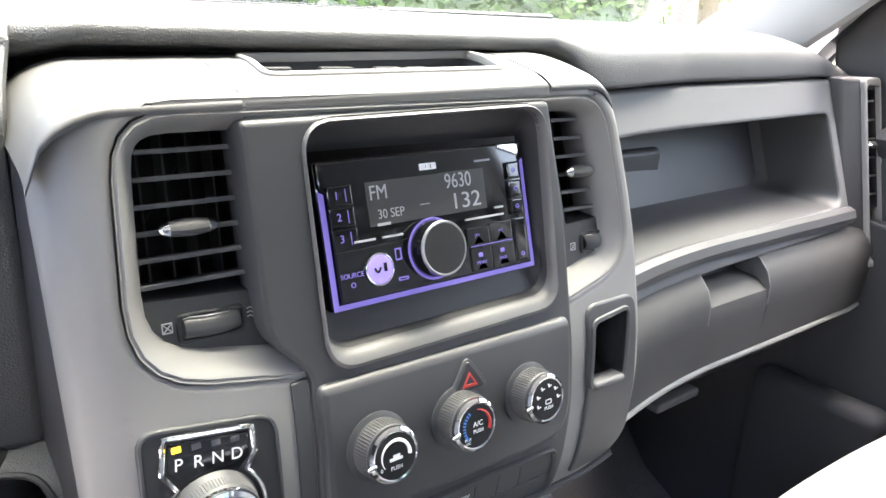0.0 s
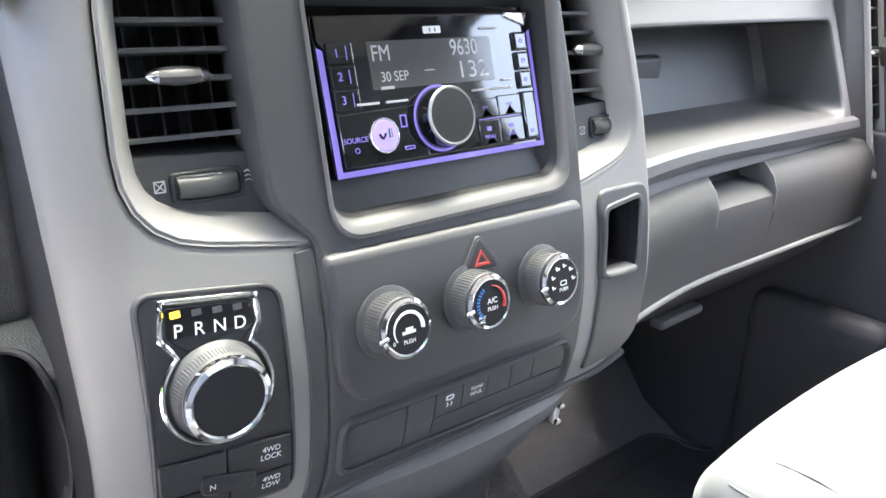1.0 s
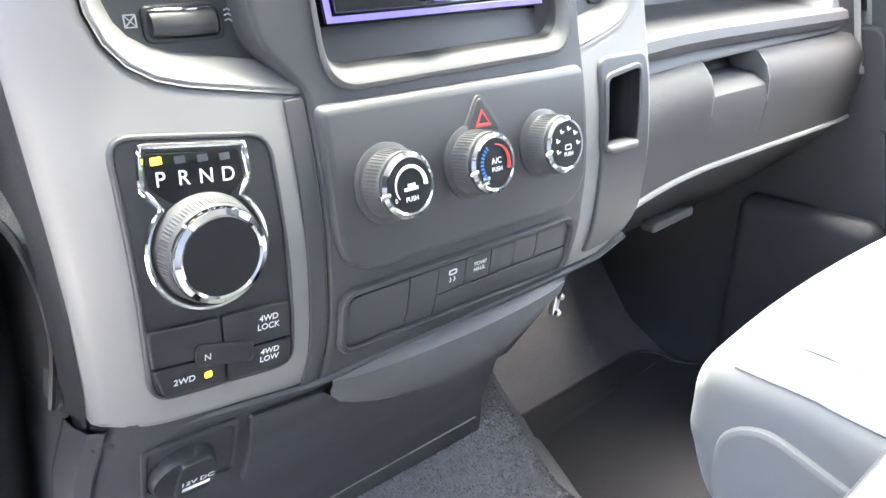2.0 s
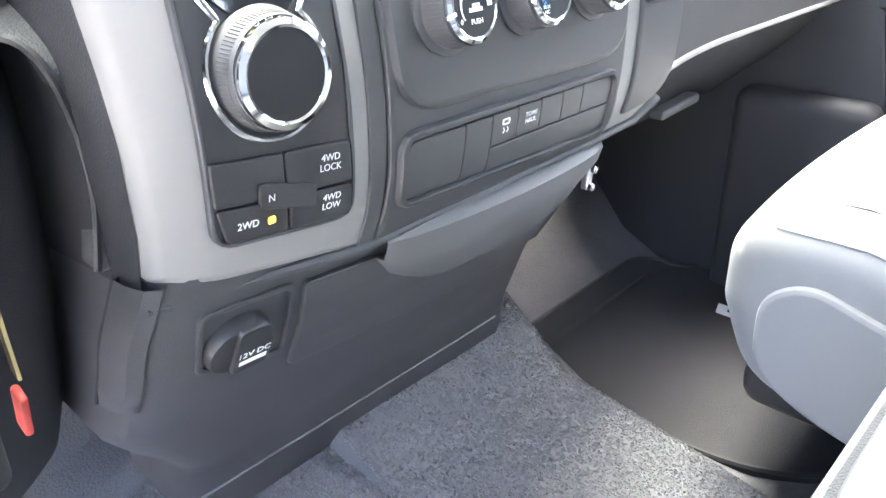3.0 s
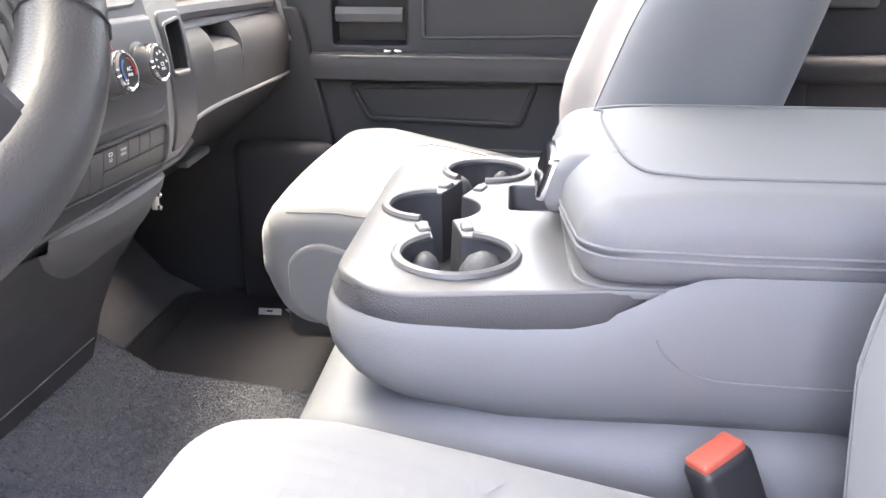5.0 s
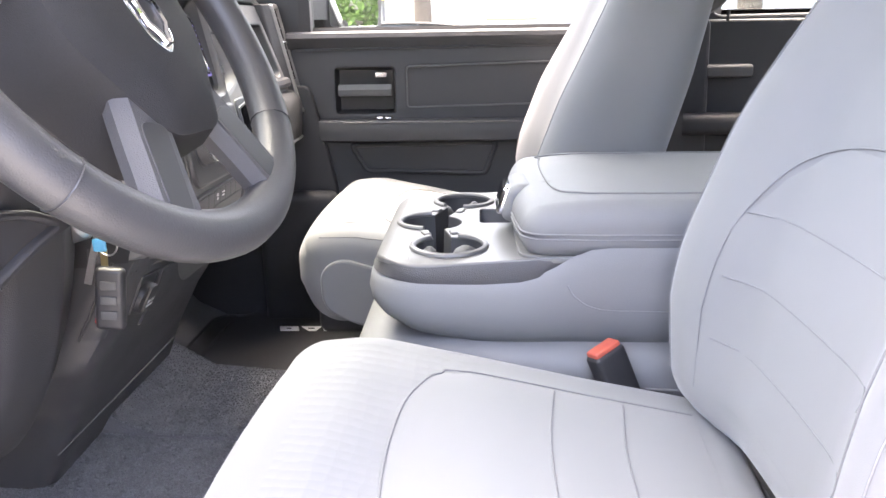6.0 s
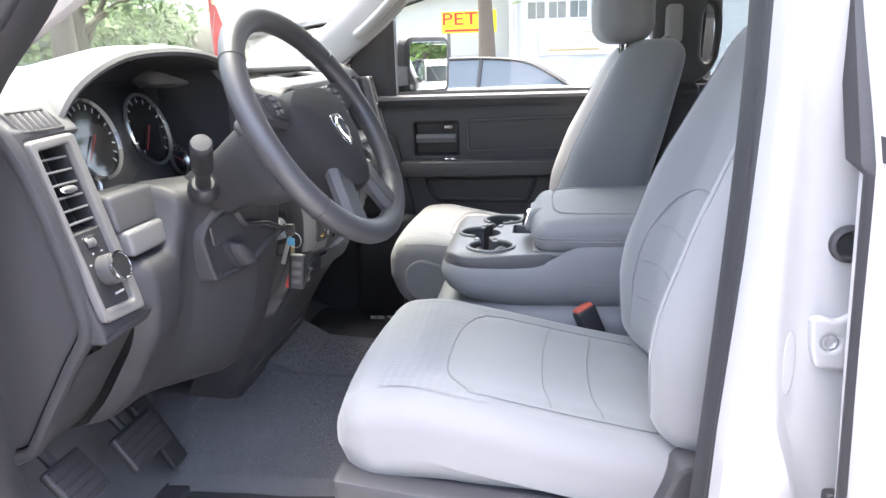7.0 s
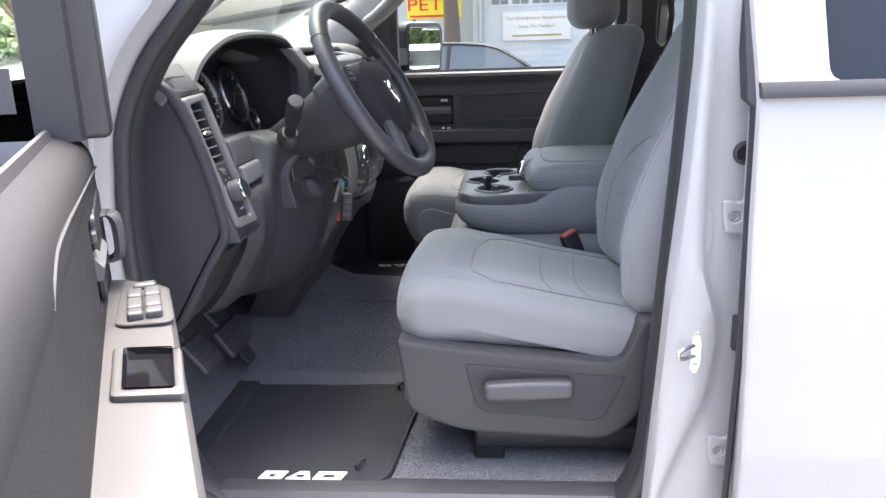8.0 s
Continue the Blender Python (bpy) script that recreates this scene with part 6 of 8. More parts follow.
for tx, ty, tz in ((-0.069, -0.349, 20), (-0.064, -0.386, 10), (0.064, -0.357, -20), (0.057, -0.392, -15)):
    part("neck_tab", Geo().box((0, 0, 0), (0.02, 0.011, 0.008), 0.003, 3), DECK, con, "notched tab beside the cup opening").matrix_basis = Matrix.Translation((tx, ty, 1.1105)) @ pose(0, 0, 0, 0, 0, tz)
for c in CUPS:
    ring_ = [deck_at(c[0] + (c[2] + 0.001) * math.cos(a), c[1] + (c[2] + 0.001) * math.sin(a), 0.001) for a in [radians(q) for q in (range(34, 354, 8) if c[0] < -0.05 else range(-180, 142, 8) if c[0] > 0.05 else list(range(2, 176, 8)))]]
    part("cup_ring", Geo().tube(ring_, 0.0042, 8), DECK, con, "raised rim of a cup holder")
for fx, fy, rr in ((-0.108, -0.402, 0.021), (-0.112, -0.356, 0.014), (-0.014, -0.332, 0.016), (0.124, -0.366, 0.017), (0.15, -0.412, 0.013)):
    fm = Matrix.Translation((fx, fy, 1.05))
    part("cup_flap", Geo().spin([(rr, 0.0), (rr, 0.03), (rr * 0.9, 0.042), (rr * 0.62, 0.051), (rr * 0.25, 0.0555), (0.0, 0.056)], fm, 20, False), VINYL, con, "rounded spring flap")
part("coin_slot", Geo().loft([[deck_at(u, v, -0.003) for u, v in dense(rect(-0.01, 0.075, -0.468, -0.421, 0.008))], [deck_at(u, v, -0.025) for u, v in dense(rect(-0.008, 0.073, -0.466, -0.423, 0.008))]], True, False, True), GREYPANEL, con)
# armrest lid
def lid_shape(x, y, z):
    v = (y + 0.205) / 0.41
    u = abs(x) / 0.2
    z2 = z + (0.008 * (1 - u * u) if z > 0 else 0)
    front = max(0.0, (v - 0.75) / 0.25)
    z2 -= 0.012 * front * front * (z > 0)
    return (x * (1 - 0.03 * front), y - 0.012 * u * u * (v > 0.8), z2)


lid_geo = Geo().box((0.0, -0.665, 1.144), (0.394, 0.41, 0.068), 0.026, 6, 8, lid_shape)
lid = part("armrest_lid", lid_geo, CLOTHSIDE, con, "padded light grey armrest lid")
for dz in (1.1425, 1.1365):
    lp = dense(rounded([(-0.204, -0.86), (-0.204, -0.452), (0.204, -0.452), (0.204, -0.86)], [0.002, 0.04, 0.04, 0.002], 8), 0.02)
    stuck_seam(lid_geo, [(u, v, dz) for u, v in lp if v > -0.859], lid, 0.0015, 0.0004, 3, "lid_seam")
lid_line = spline([(-0.15, -0.86, 0), (-0.15, -0.60, 0), (-0.142, -0.54, 0), (-0.11, -0.512, 0), (0.0, -0.505, 0), (0.11, -0.512, 0), (0.142, -0.54, 0), (0.15, -0.86, 0)], 8)
part("lid_piping", Geo().tube([Vector((q.x, q.y, 1.1783 + 0.008 * (1 - (q.x / 0.2) ** 2) - 0.012 * max(0.0, ((q.y + 0.665 + 0.205) / 0.41 - 0.75) / 0.25) ** 2)) for q in lid_line], 0.0014, 6), SEAM, lid)
part("lid_base", Geo().plate(rect(-0.192, 0.192, -0.868, -0.466, 0.03), [], lambda u, v, w: Vector((u, v, 1.112 + w)), 0.004, 0.012, 0.002, 0), DECK, con)
lt = part("lid_latch", Geo().box((-0.03, -0.493, 1.153), (0.10, 0.08, 0.05), 0.014, 5, 3, lambda x, y, z: (x, y - 0.25 * z * (y > 0), z + 0.004 * (y < 0))), CLOTHSIDE, con, "padded latch tab on the lid")
part("latch_button", Geo().box((-0.03, -0.4525, 1.155), (0.078, 0.012, 0.036), 0.005, 4, 2, lambda x, y, z: (x, y - 0.3 * z, z)), CHROME, lt, "bright latch button")

# ---- driver side of the dashboard ----
ENDX = -0.781
end_out = rounded([(0.32, 1.434), (0.19, 1.431), (0.15, 1.424), (0.123, 1.383), (0.099, 1.316), (0.078, 1.233), (0.068, 1.172), (0.073, 1.15), (0.101, 1.108), (0.137, 1.048), (0.173, 0.988), (0.213, 0.972), (0.42, 1.0)], [0.01, 0.03, 0.03, 0.02, 0.02, 0.02, 0.008, 0.008, 0.02, 0.02, 0.012, 0.01, 0.01])
end_at = lambda u, v, w: Vector((ENDX - w, u, v))
part("end_cap", Geo().plate(grow(dense(end_out), -0.0185), [], end_at, 0.001, 0.02, 0.005, 0), SLATE, dash, "dark grey fuse-panel cover at the dash end")
part("end_moulding", Geo().plate(end_out, [grow(dense(end_out), -0.0165)], end_at, 0.009, 0.018, 0.0065, 0), SLATE, dash)

# sloping face left of the column
vent_plane = lambda u, v, w: Vector((u, lerp(v, [(1.10, 0.031), (1.185, 0.0605), (1.395, 0.1365), (1.45, 0.157)]) - w, v))
vface = rounded([(ENDX, 1.145), (-0.672, 1.15), (-0.655, 1.41), (ENDX, 1.415)], 0.006)
vb = rounded([(-0.773, 1.172), (-0.683, 1.166), (-0.659, 1.401), (-0.753, 1.397)], 0.008)
vh = rounded([(-0.7625, 1.186), (-0.699, 1.181), (-0.677, 1.389), (-0.744, 1.385)], 0.005)
part("outer_vent_panel", Geo().plate(vface, [grow(dense(vb), -0.002)], vent_plane, -0.004, 0.03, 0.006, 0.03), SLATE, dash)
part("outer_vent_bezel", Geo().plate(vb, [vh], vent_plane, 0.004, 0.012, 0.003, 0.03), CAP, dash, "satin grey bezel round vent and light switch")
inner_v = rounded([(-0.763, 1.185), (-0.698, 1.180), (-0.676, 1.390), (-0.745, 1.386)], 0.004)
vslot = rounded([(-0.753, 1.279), (-0.6895, 1.279), (-0.680, 1.386), (-0.742, 1.383)], 0.004)
part("switch_panel", Geo().plate(inner_v, [vslot], vent_plane, -0.005, 0.006, 0.001, 0.03), BLACK, dash)
air_vent("black air vent with six slats beside the door", lambda u, v, w: vent_plane(u, v, w - 0.006), vslot, 6, -0.714, 1.333, (-0.72, 1.264, 0.02), ((-0.743, 1.262, "box"), (-0.7, 1.265, "box")))
lsw = thing("headlight_switch", "black round headlight switch with chrome ring", "switch", vent_plane(-0.727, 1.215, 0))
lm = basis(vent_plane(-0.718, 1.226, -0.004), (1, 0, 0), (0, 0.35, 1))
lk = part("knob", Geo().spin([(0.021, 0.0), (0.0205, 0.01), (0.0195, 0.022), (0.0185, 0.024), (0.0, 0.0245)], lm, 36, False), SOFTGREY, lsw)
part("chrome_ring", Geo().spin([(0.0197, 0.0185), (0.0208, 0.0215), (0.0198, 0.025), (0.0178, 0.0257), (0.0165, 0.0248)], lm, 36, False), CHROME, lk)
part("knob_face", Geo().spin([(0.017, 0.0246), (0.0, 0.0256)], lm, 30, False), KNOBFACE, lk)
for i in range(4):
    a = radians(150 - 40 * i)
    part("marking", Geo().box((0, 0, 0), (0.004, 0.002, 0.0004), 0.0001), GREYINK, lsw).matrix_basis = lm @ pose(0.028 * math.cos(a), 0.028 * math.sin(a), 0.0005)
part("marking", Geo().box((0, 0, 0), (0.02, 0.003, 0.0004), 0.0001), GREYINK, lsw).matrix_basis = lm @ pose(0.006, -0.032, 0.0005)
# side window demister grille on top
dg = thing("demister_vent", "small slotted side-window demister vent", "air vent", (-0.735, 0.16, 1.425))
dgm = basis((-0.706, 0.157, 1.4185), (1, -0.04, 0.02), (0, 0.68, 0.73))
part("demister_shelf", Geo().plate(rounded([(-0.085, -0.022), (0.07, -0.022), (0.07, 0.05), (-0.085, 0.05)], 0.006), [], place(dgm), 0.0, 0.02, 0.004, 0.03), VINYL, dash)
part("vent_rim", Geo().plate(rounded([(-0.04, -0.017), (0.044, -0.018), (0.036, 0.018), (-0.044, 0.019)], 0.006), [rounded([(-0.036, -0.013), (0.039, -0.014), (0.032, 0.014), (-0.039, 0.015)], 0.004)], place(dgm), 0.004, 0.012, 0.002, 0), VINYL, dg)
part("vent_well", Geo().plate(rounded([(-0.036, -0.013), (0.039, -0.014), (0.032, 0.014), (-0.039, 0.015)], 0.004), [], place(dgm), 0.002, 0.004, 0.0005, 0), VOID, dg)
for i in range(6):
    part("vent_slat", Geo().box((0, 0, 0), (0.004, 0.027, 0.005), 0.001, 1, 0), GREYPANEL, dg).matrix_basis = dgm @ pose(-0.029 + 0.0118 * i, 0.0, 0.002, 0, 25, -4)

# knee bolster: one swept panel under the column, with a step towards the vents
KNEE = [(-0.675, 0.075), (-0.65, 0.05), (-0.61, 0.05), (-0.565, 0.052), (-0.53, 0.044), (-0.47, 0.008), (-0.42, -0.02), (-0.36, -0.028), (-0.3, -0.005), (-0.262, 0.025), (-0.245, 0.06)]


def knee_ring(x):
    y = float(np.interp(x, [k[0] for k in KNEE], [k[1] for k in KNEE]))
    top = float(np.interp(x, [-0.68, -0.585, -0.55, -0.4, -0.3, -0.25], [1.232, 1.235, 1.315, 1.31, 1.28, 1.26]))
    bot = float(np.interp(x, [-0.79, -0.7, -0.55, -0.4, -0.28, -0.24], [0.985, 0.975, 0.965, 0.95, 0.95, 0.955]))
    return [Vector(p) for p in spline([(x, y + 0.075, top), (x, y + 0.02, top - 0.012), (x, y, top - 0.04), (x, y + 0.004, top - 0.11), (x, y + 0.03, 1.07), (x, y + 0.075, bot + 0.03), (x, y + 0.13, bot), (x, y + 0.3, bot + 0.02)], 5)]


part("knee_bolster", Geo().loft([knee_ring(-0.675 + 0.43 * i / 80) for i in range(81)], False, False, False), SLATE, dash, "slate grey moulded knee bolster")
part("side_lower_panel", Geo().loft([[Vector((x, y, z)) for z, y in [(1.158, 0.052), (1.142, 0.062), (1.13, 0.085), (1.08, 0.117), (1.02, 0.155), (0.985, 0.185), (0.975, 0.23), (0.99, 0.42)]] for x in (-0.779, -0.74, -0.69, -0.665)], False, False, False), SLATE, dash)
part("cluster_step", Geo().box((-0.605, 0.115, 1.288), (0.12, 0.05, 0.05), 0.006, 3, 2, lambda x, y, z: (x + 0.12 * z, y + 0.3 * z, z)), VINYL_DARK, dash)
part("cluster_step_trim", Geo().box((-0.6, 0.1, 1.247), (0.13, 0.06, 0.034), 0.006, 3, 2, lambda x, y, z: (x + 0.12 * z, y + 0.3 * z, z)), GREYPANEL, dash, "satin grey strip below the gauges")
rim_ = rounded([(-0.536, 1.223), (-0.526, 1.244), (-0.499, 1.265), (-0.475, 1.266), (-0.457, 1.234), (-0.423, 1.230), (-0.388, 1.210), (-0.418, 1.193), (-0.460, 1.160), (-0.520, 1.150), (-0.526, 1.175)], 0.008)
pocket_rim = rounded([(-0.516, 1.248), (-0.480, 1.256), (-0.457, 1.217), (-0.512, 1.206)], 0.006)
recess_at = lambda u, v, w: Vector((u, 0.035 - 0.6 * (u + 0.525) - w, v))
part("release_recess", Geo().plate(rim_, [grow(dense(rim_, 0.008), -0.008)], recess_at, 0.010, 0.05, 0.004, 0), SLATE, dash, "raised rim of the brake release recess")
# black plates laid proud of the bolster; their colour stands in for recess shade
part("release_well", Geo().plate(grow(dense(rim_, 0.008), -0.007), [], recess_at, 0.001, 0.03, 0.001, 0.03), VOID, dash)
part("release_pocket", Geo().plate(pocket_rim, [], recess_at, 0.003, 0.008, 0.002, 0.03), BLACK, dash)
rel = thing("brake_release_lever", "grey plastic parking brake release handle", "lever", (-0.49, -0.01, 1.17))
hnd = rounded([(-0.494, 1.209), (-0.477, 1.204), (-0.458, 1.168), (-0.477, 1.164), (-0.492, 1.192)], 0.007)
part("handle", Geo().plate(hnd, [], recess_at, 0.024, 0.016, 0.007, 0), SLATE, rel)
part("handle_stem", Geo().plate(grow(dense(hnd, 0.006), 0.004), [], recess_at, 0.010, 0.012, 0.003, 0), VOID, rel)

# gauge cluster ---------------------------------------------------------------------
gc = thing("gauge_cluster", "dark gauge cluster with round white-ringed dials", "instrument cluster", (-0.45, 0.2, 1.3))
GM = basis((-0.455, 0.188, 1.37), (1, 0, 0), (0, 0.28, 0.96))
gp = place(GM)
part("cluster_back", Geo().plate(rounded([(-0.165, -0.085), (0.165, -0.085), (0.17, 0.03), (0.11, 0.09), (-0.11, 0.09), (-0.17, 0.03)], 0.02), [], gp, 0.0, 0.012, 0.002, 0), BLACK, gc)


def gauge(x, y, r, ticks, t0, t1, needle):
    d = part("dial", Geo().plate(disc(x, y, r, 44), [], gp, 0.003, 0.003, 0.0006, 0), GLOSS, gc, "round black dial")
    part("dial_ring", Geo().spin([(r * 1.0, 0.0), (r * 1.03, 0.004), (r * 1.0, 0.008), (r * 0.93, 0.0045)], GM @ pose(x, y, 0.002), 44, False), SATIN, d, "pale dial ring")
    for i in range(ticks):
        a = radians(t0 + (t1 - t0) * i / (ticks - 1))
        part("tick", Geo().box((0, 0, 0), (0.0085, 0.0022, 0.0004), 0.0001, 1, 0), WHITEINK, d).matrix_basis = GM @ pose(x + r * 0.83 * math.cos(a), y + r * 0.83 * math.sin(a), 0.0036, 0, 0, math.degrees(a))
    a = radians(needle)
    part("needle", Geo().tube([GM @ Vector((x - 0.008 * math.cos(a), y - 0.008 * math.sin(a), 0.007)), GM @ Vector((x + r * 0.75 * math.cos(a), y + r * 0.75 * math.sin(a), 0.007))], lambda t: 0.0016 - 0.001 * t, 6), REDINK, d, "red needle")


gauge(0.082, 0.008, 0.062, 13, 225, -45, 228)
gauge(-0.082, 0.008, 0.062, 17, 225, -45, 225)
for x in (-0.14, 0.145):
    gauge(x, -0.055, 0.027, 5, 200, 70, 150)
part("info_screen", Geo().plate(rect(-0.018, 0.018, -0.02, 0.045, 0.003), [], gp, 0.004, 0.003, 0.0006, 0), LCD, gc)
lens = part("cluster_lens", Geo().plate(rounded([(-0.17, -0.09), (0.17, -0.09), (0.175, 0.03), (0.115, 0.092), (-0.115, 0.092), (-0.175, 0.03)], 0.02), [], place(GM @ pose(0, 0, 0.035, -12, 0, 0)), 0.0, 0.002, 0.0005, 0, back=True), LENS, gc)
lens.visible_shadow = False
for i in range(6):
    part("warning_lamp", Geo().plate(rect(-0.16, -0.148, -0.01 + 0.012 * i, -0.004 + 0.012 * i, 0.001), [], gp, 0.002, 0.002, 0.0003, 0), GREYINK if i % 2 else BLACK, gc)

# steering column and wheel -----------------------------------------------------------
WC, WT = Vector((-0.482, -0.153, 1.389)), radians(30)
wfwd = Vector((math.sin(radians(8.5)), math.cos(radians(8.5)), 0))
wup = Vector((0, 0, 1)) * math.cos(WT) + wfwd * math.sin(WT)
WM = basis(WC, wfwd.cross(Vector((0, 0, 1))), wup)
wheel = thing("steering_wheel", "black leather-wrapped four-spoke steering wheel", "steering wheel", WC)
R0 = 0.181
rimr = []
for i in range(72):
    a = 2 * math.pi * i / 72
    rimr.append([WM @ Vector(((R0 + 0.019 * math.cos(q)) * math.cos(a), (R0 + 0.019 * math.cos(q)) * math.sin(a), 0.017 * math.sin(q))) for q in [2 * math.pi * k / 14 for k in range(14)]])
part("rim", Geo().loft(rimr + [rimr[0]], True, False, False), WHEELSKIN, wheel, "black grained leather rim")
for a in (radians(38), radians(142), radians(-38), radians(218)):
    ring_ = [WM @ Vector(((R0 + 0.0193 * math.cos(q)) * math.cos(a), (R0 + 0.0193 * math.cos(q)) * math.sin(a), 0.0173 * math.sin(q))) for q in [2 * math.pi * k / 14 for k in range(14)]]
    part("rim_seam", Geo().tube(ring_, 0.0007, 4, True), BLACK, wheel)
hub = rounded([(-0.036, -0.112), (0.036, -0.112), (0.086, -0.035), (0.088, 0.04), (0.05, 0.062), (-0.05, 0.062), (-0.088, 0.04), (-0.086, -0.035)], 0.02)
hl = dense(hub, 0.01)
# airbag cover takes the darkened vinyl, offsetting skylight on its face
part("hub_pad", Geo().loft([[WM @ Vector((u, v, -0.045)) for u, v in hl], [WM @ Vector((u, v, -0.005)) for u, v in hl], [WM @ Vector((u, v, 0.012)) for u, v in grow(hl, -0.006)], [WM @ Vector((u, v, 0.0205)) for u, v in grow(hl, -0.02)], [WM @ Vector((u * 0.55, -0.01 + v * 0.55, 0.0255)) for u, v in hl], [WM @ Vector((u * 0.25, -0.016 + v * 0.25, 0.027)) for u, v in hl]]), DOORVINYL, wheel, "charcoal airbag cover")
shieldb = rounded([(-0.021, 0.012), (-0.015, -0.016), (0.0, -0.03), (0.015, -0.016), (0.021, 0.012), (0.016, 0.026), (-0.016, 0.026)], 0.006)
em = part("emblem", Geo().plate(shieldb, [], place(WM @ pose(0, -0.022, 0)), 0.0275, 0.006, 0.0015, 0), CHROME, wheel, "chrome shield badge")
part("emblem_inset", Geo().plate(grow(dense(shieldb, 0.004), -0.004), [], place(WM @ pose(0, -0.022, 0)), 0.0278, 0.001, 0.0003, 0), BLACK, em)
for s in (-1, 1):
    part("emblem_bar", Geo().tube([WM @ Vector((s * a, b - 0.024, 0.029)) for a, b in ((0.003, 0.02), (0.012, 0.012), (0.011, -0.004), (0.004, -0.012), (0.002, -0.02))], 0.0022, 6), CHROME, em)
for s in (-1, 1):
    sp = Geo().loft([[WM @ Vector((s * x, y + dy, z)) for dy, z in ((-0.022, -0.02), (0.022, -0.02), (0.026, -0.008), (0.02, 0.0), (-0.02, 0.0), (-0.026, -0.008))] for x, y in ((0.07, 0.03), (0.1, 0.036), (0.14, 0.045), (0.172, 0.05))])
    arm = part("upper_spoke", sp, WHEELSKIN, wheel)
    part("button_pad", Geo().plate(rounded([(0.088, 0.016), (0.125, 0.024), (0.13, 0.056), (0.095, 0.058)], 0.008), [], lambda u, v, w, s=s: WM @ Vector((s * u, v, w)), 0.004, 0.008, 0.002, 0), BLACK, arm)
    for i in range(3):
        for j in range(2):
            part("wheel_button", Geo().box((0, 0, 0), (0.009, 0.007, 0.004), 0.001, 2, 0), FACE, arm).matrix_basis = WM @ pose(s * (0.1 + 0.012 * j), 0.028 + 0.0105 * i, 0.005)
    lowpts = ((0.036, -0.068), (0.05, -0.10), (0.066, -0.14), (0.073, -0.162))
    part("lower_spoke", Geo().loft([[WM @ Vector((s * (x + dx), y, z)) for dx, z in ((-0.024, -0.008), (0.024, -0.008), (0.027, 0.002), (0.018, 0.011), (-0.018, 0.011), (-0.027, 0.002))] for x, y in lowpts]), VINYL_DARK, wheel, "charcoal lower spoke")
    part("spoke_insert", Geo().plate(rounded([(0.034, -0.095), (0.060, -0.088), (0.084, -0.152), (0.062, -0.160)], 0.01), [], lambda u, v, w, s=s: WM @ Vector((s * u, v, w)), 0.0118, 0.003, 0.0008, 0), BLACK, wheel)
ax = WM.to_3x3() @ Vector((0, 0, -1))
col = thing("steering_column", "grey plastic shrouded steering column", "steering column", WC + ax * 0.1)
rings = []
for d, rx, ry, dz in ((0.035, 0.055, 0.06, -0.004), (0.05, 0.07, 0.07, -0.004), (0.09, 0.07, 0.072, -0.004), (0.125, 0.062, 0.066, -0.002), (0.16, 0.052, 0.054, 0.004), (0.27, 0.04, 0.04, 0.01)):
    rings.append([WC + ax * d + WM.to_3x3() @ Vector((rx * math.copysign(abs(math.cos(q)) ** 0.7, math.cos(q)), dz + ry * math.copysign(abs(math.sin(q)) ** 0.7, math.sin(q)), 0)) for q in [2 * math.pi * k / 28 for k in range(28)]])
part("shroud", Geo().loft(rings), SLATE, col)
part("shroud_top", Geo().box((0, 0, 0), (0.13, 0.06, 0.03), 0.012, 4, 2), VINYL, col).matrix_basis = WM @ pose(0, 0.055, -0.07, 78, 0, 0)
stalk = thing("multifunction_stalk", "black stalk with a grey-capped twist end", "control stalk", (-0.535, 0.017, 1.305))
s0, s1 = Vector((-0.532, 0.022, 1.302)), Vector((-0.612, -0.02, 1.378))
sd = (s1 - s0).normalized()
sm = basis(s0, sd.orthogonal(), sd.cross(sd.orthogonal()))
if (sm.to_3x3() @ Vector((0, 0, 1))).dot(sd) < 0:
    sm = sm @ pose(0, 0, 0, 180, 0, 0)
L = (s1 - s0).length
part("stalk_boot", Geo().spin([(0.024, -0.008), (0.023, 0.006), (0.016, 0.016)], sm, 24), BLACK, stalk)
part("stalk_body", Geo().spin([(0.012, 0.0), (0.0105, L * 0.4), (0.0145, L * 0.46), (0.0155, L * 0.5), (0.0155, L * 0.93)], sm, 28), BLACK, stalk)
part("stalk_cap", Geo().spin([(0.0157, L * 0.93), (0.0157, L * 0.985), (0.0138, L * 1.02), (0.0, L * 1.03)], sm, 28, False), SLATE, stalk, "grey end cap")

# ignition keys
keys = thing("car_keys", "bunch of keys with blue and red tags hanging from the ignition", "keys", (-0.302, -0.03, 1.165))
part("ignition_barrel", Geo().spin([(0.02, -0.03), (0.02, 0.0), (0.016, 0.004), (0.0, 0.004)], basis((-0.302, -0.012, 1.19), (1, 0, 0), (0, 0.3, 1)), 24), SATIN, keys)
part("key_head", Geo().box((-0.302, -0.024, 1.186), (0.006, 0.024, 0.022), 0.003, 3), BLACK, keys)
part("key_ring", Geo().tube([Vector((-0.302 + 0.003 * math.cos(a), -0.034 + 0.013 * math.cos(a), 1.166 + 0.014 * math.sin(a))) for a in [2 * math.pi * k / 18 for k in range(18)]], 0.001, 6, True), STEEL, keys)
fob = part("key_fob", Geo().box((0, 0, 0), (0.014, 0.03, 0.068), 0.006, 3), BLACK, keys, "black key fob")
fob.matrix_basis = pose(-0.322, -0.041, 1.112, 6, 0, 8)
for z in (0.016, 0.0, -0.016):
    part("fob_button", Geo().box((-0.0075, 0, z), (0.002, 0.016, 0.009), 0.0008, 2), SOFTGREY, fob)
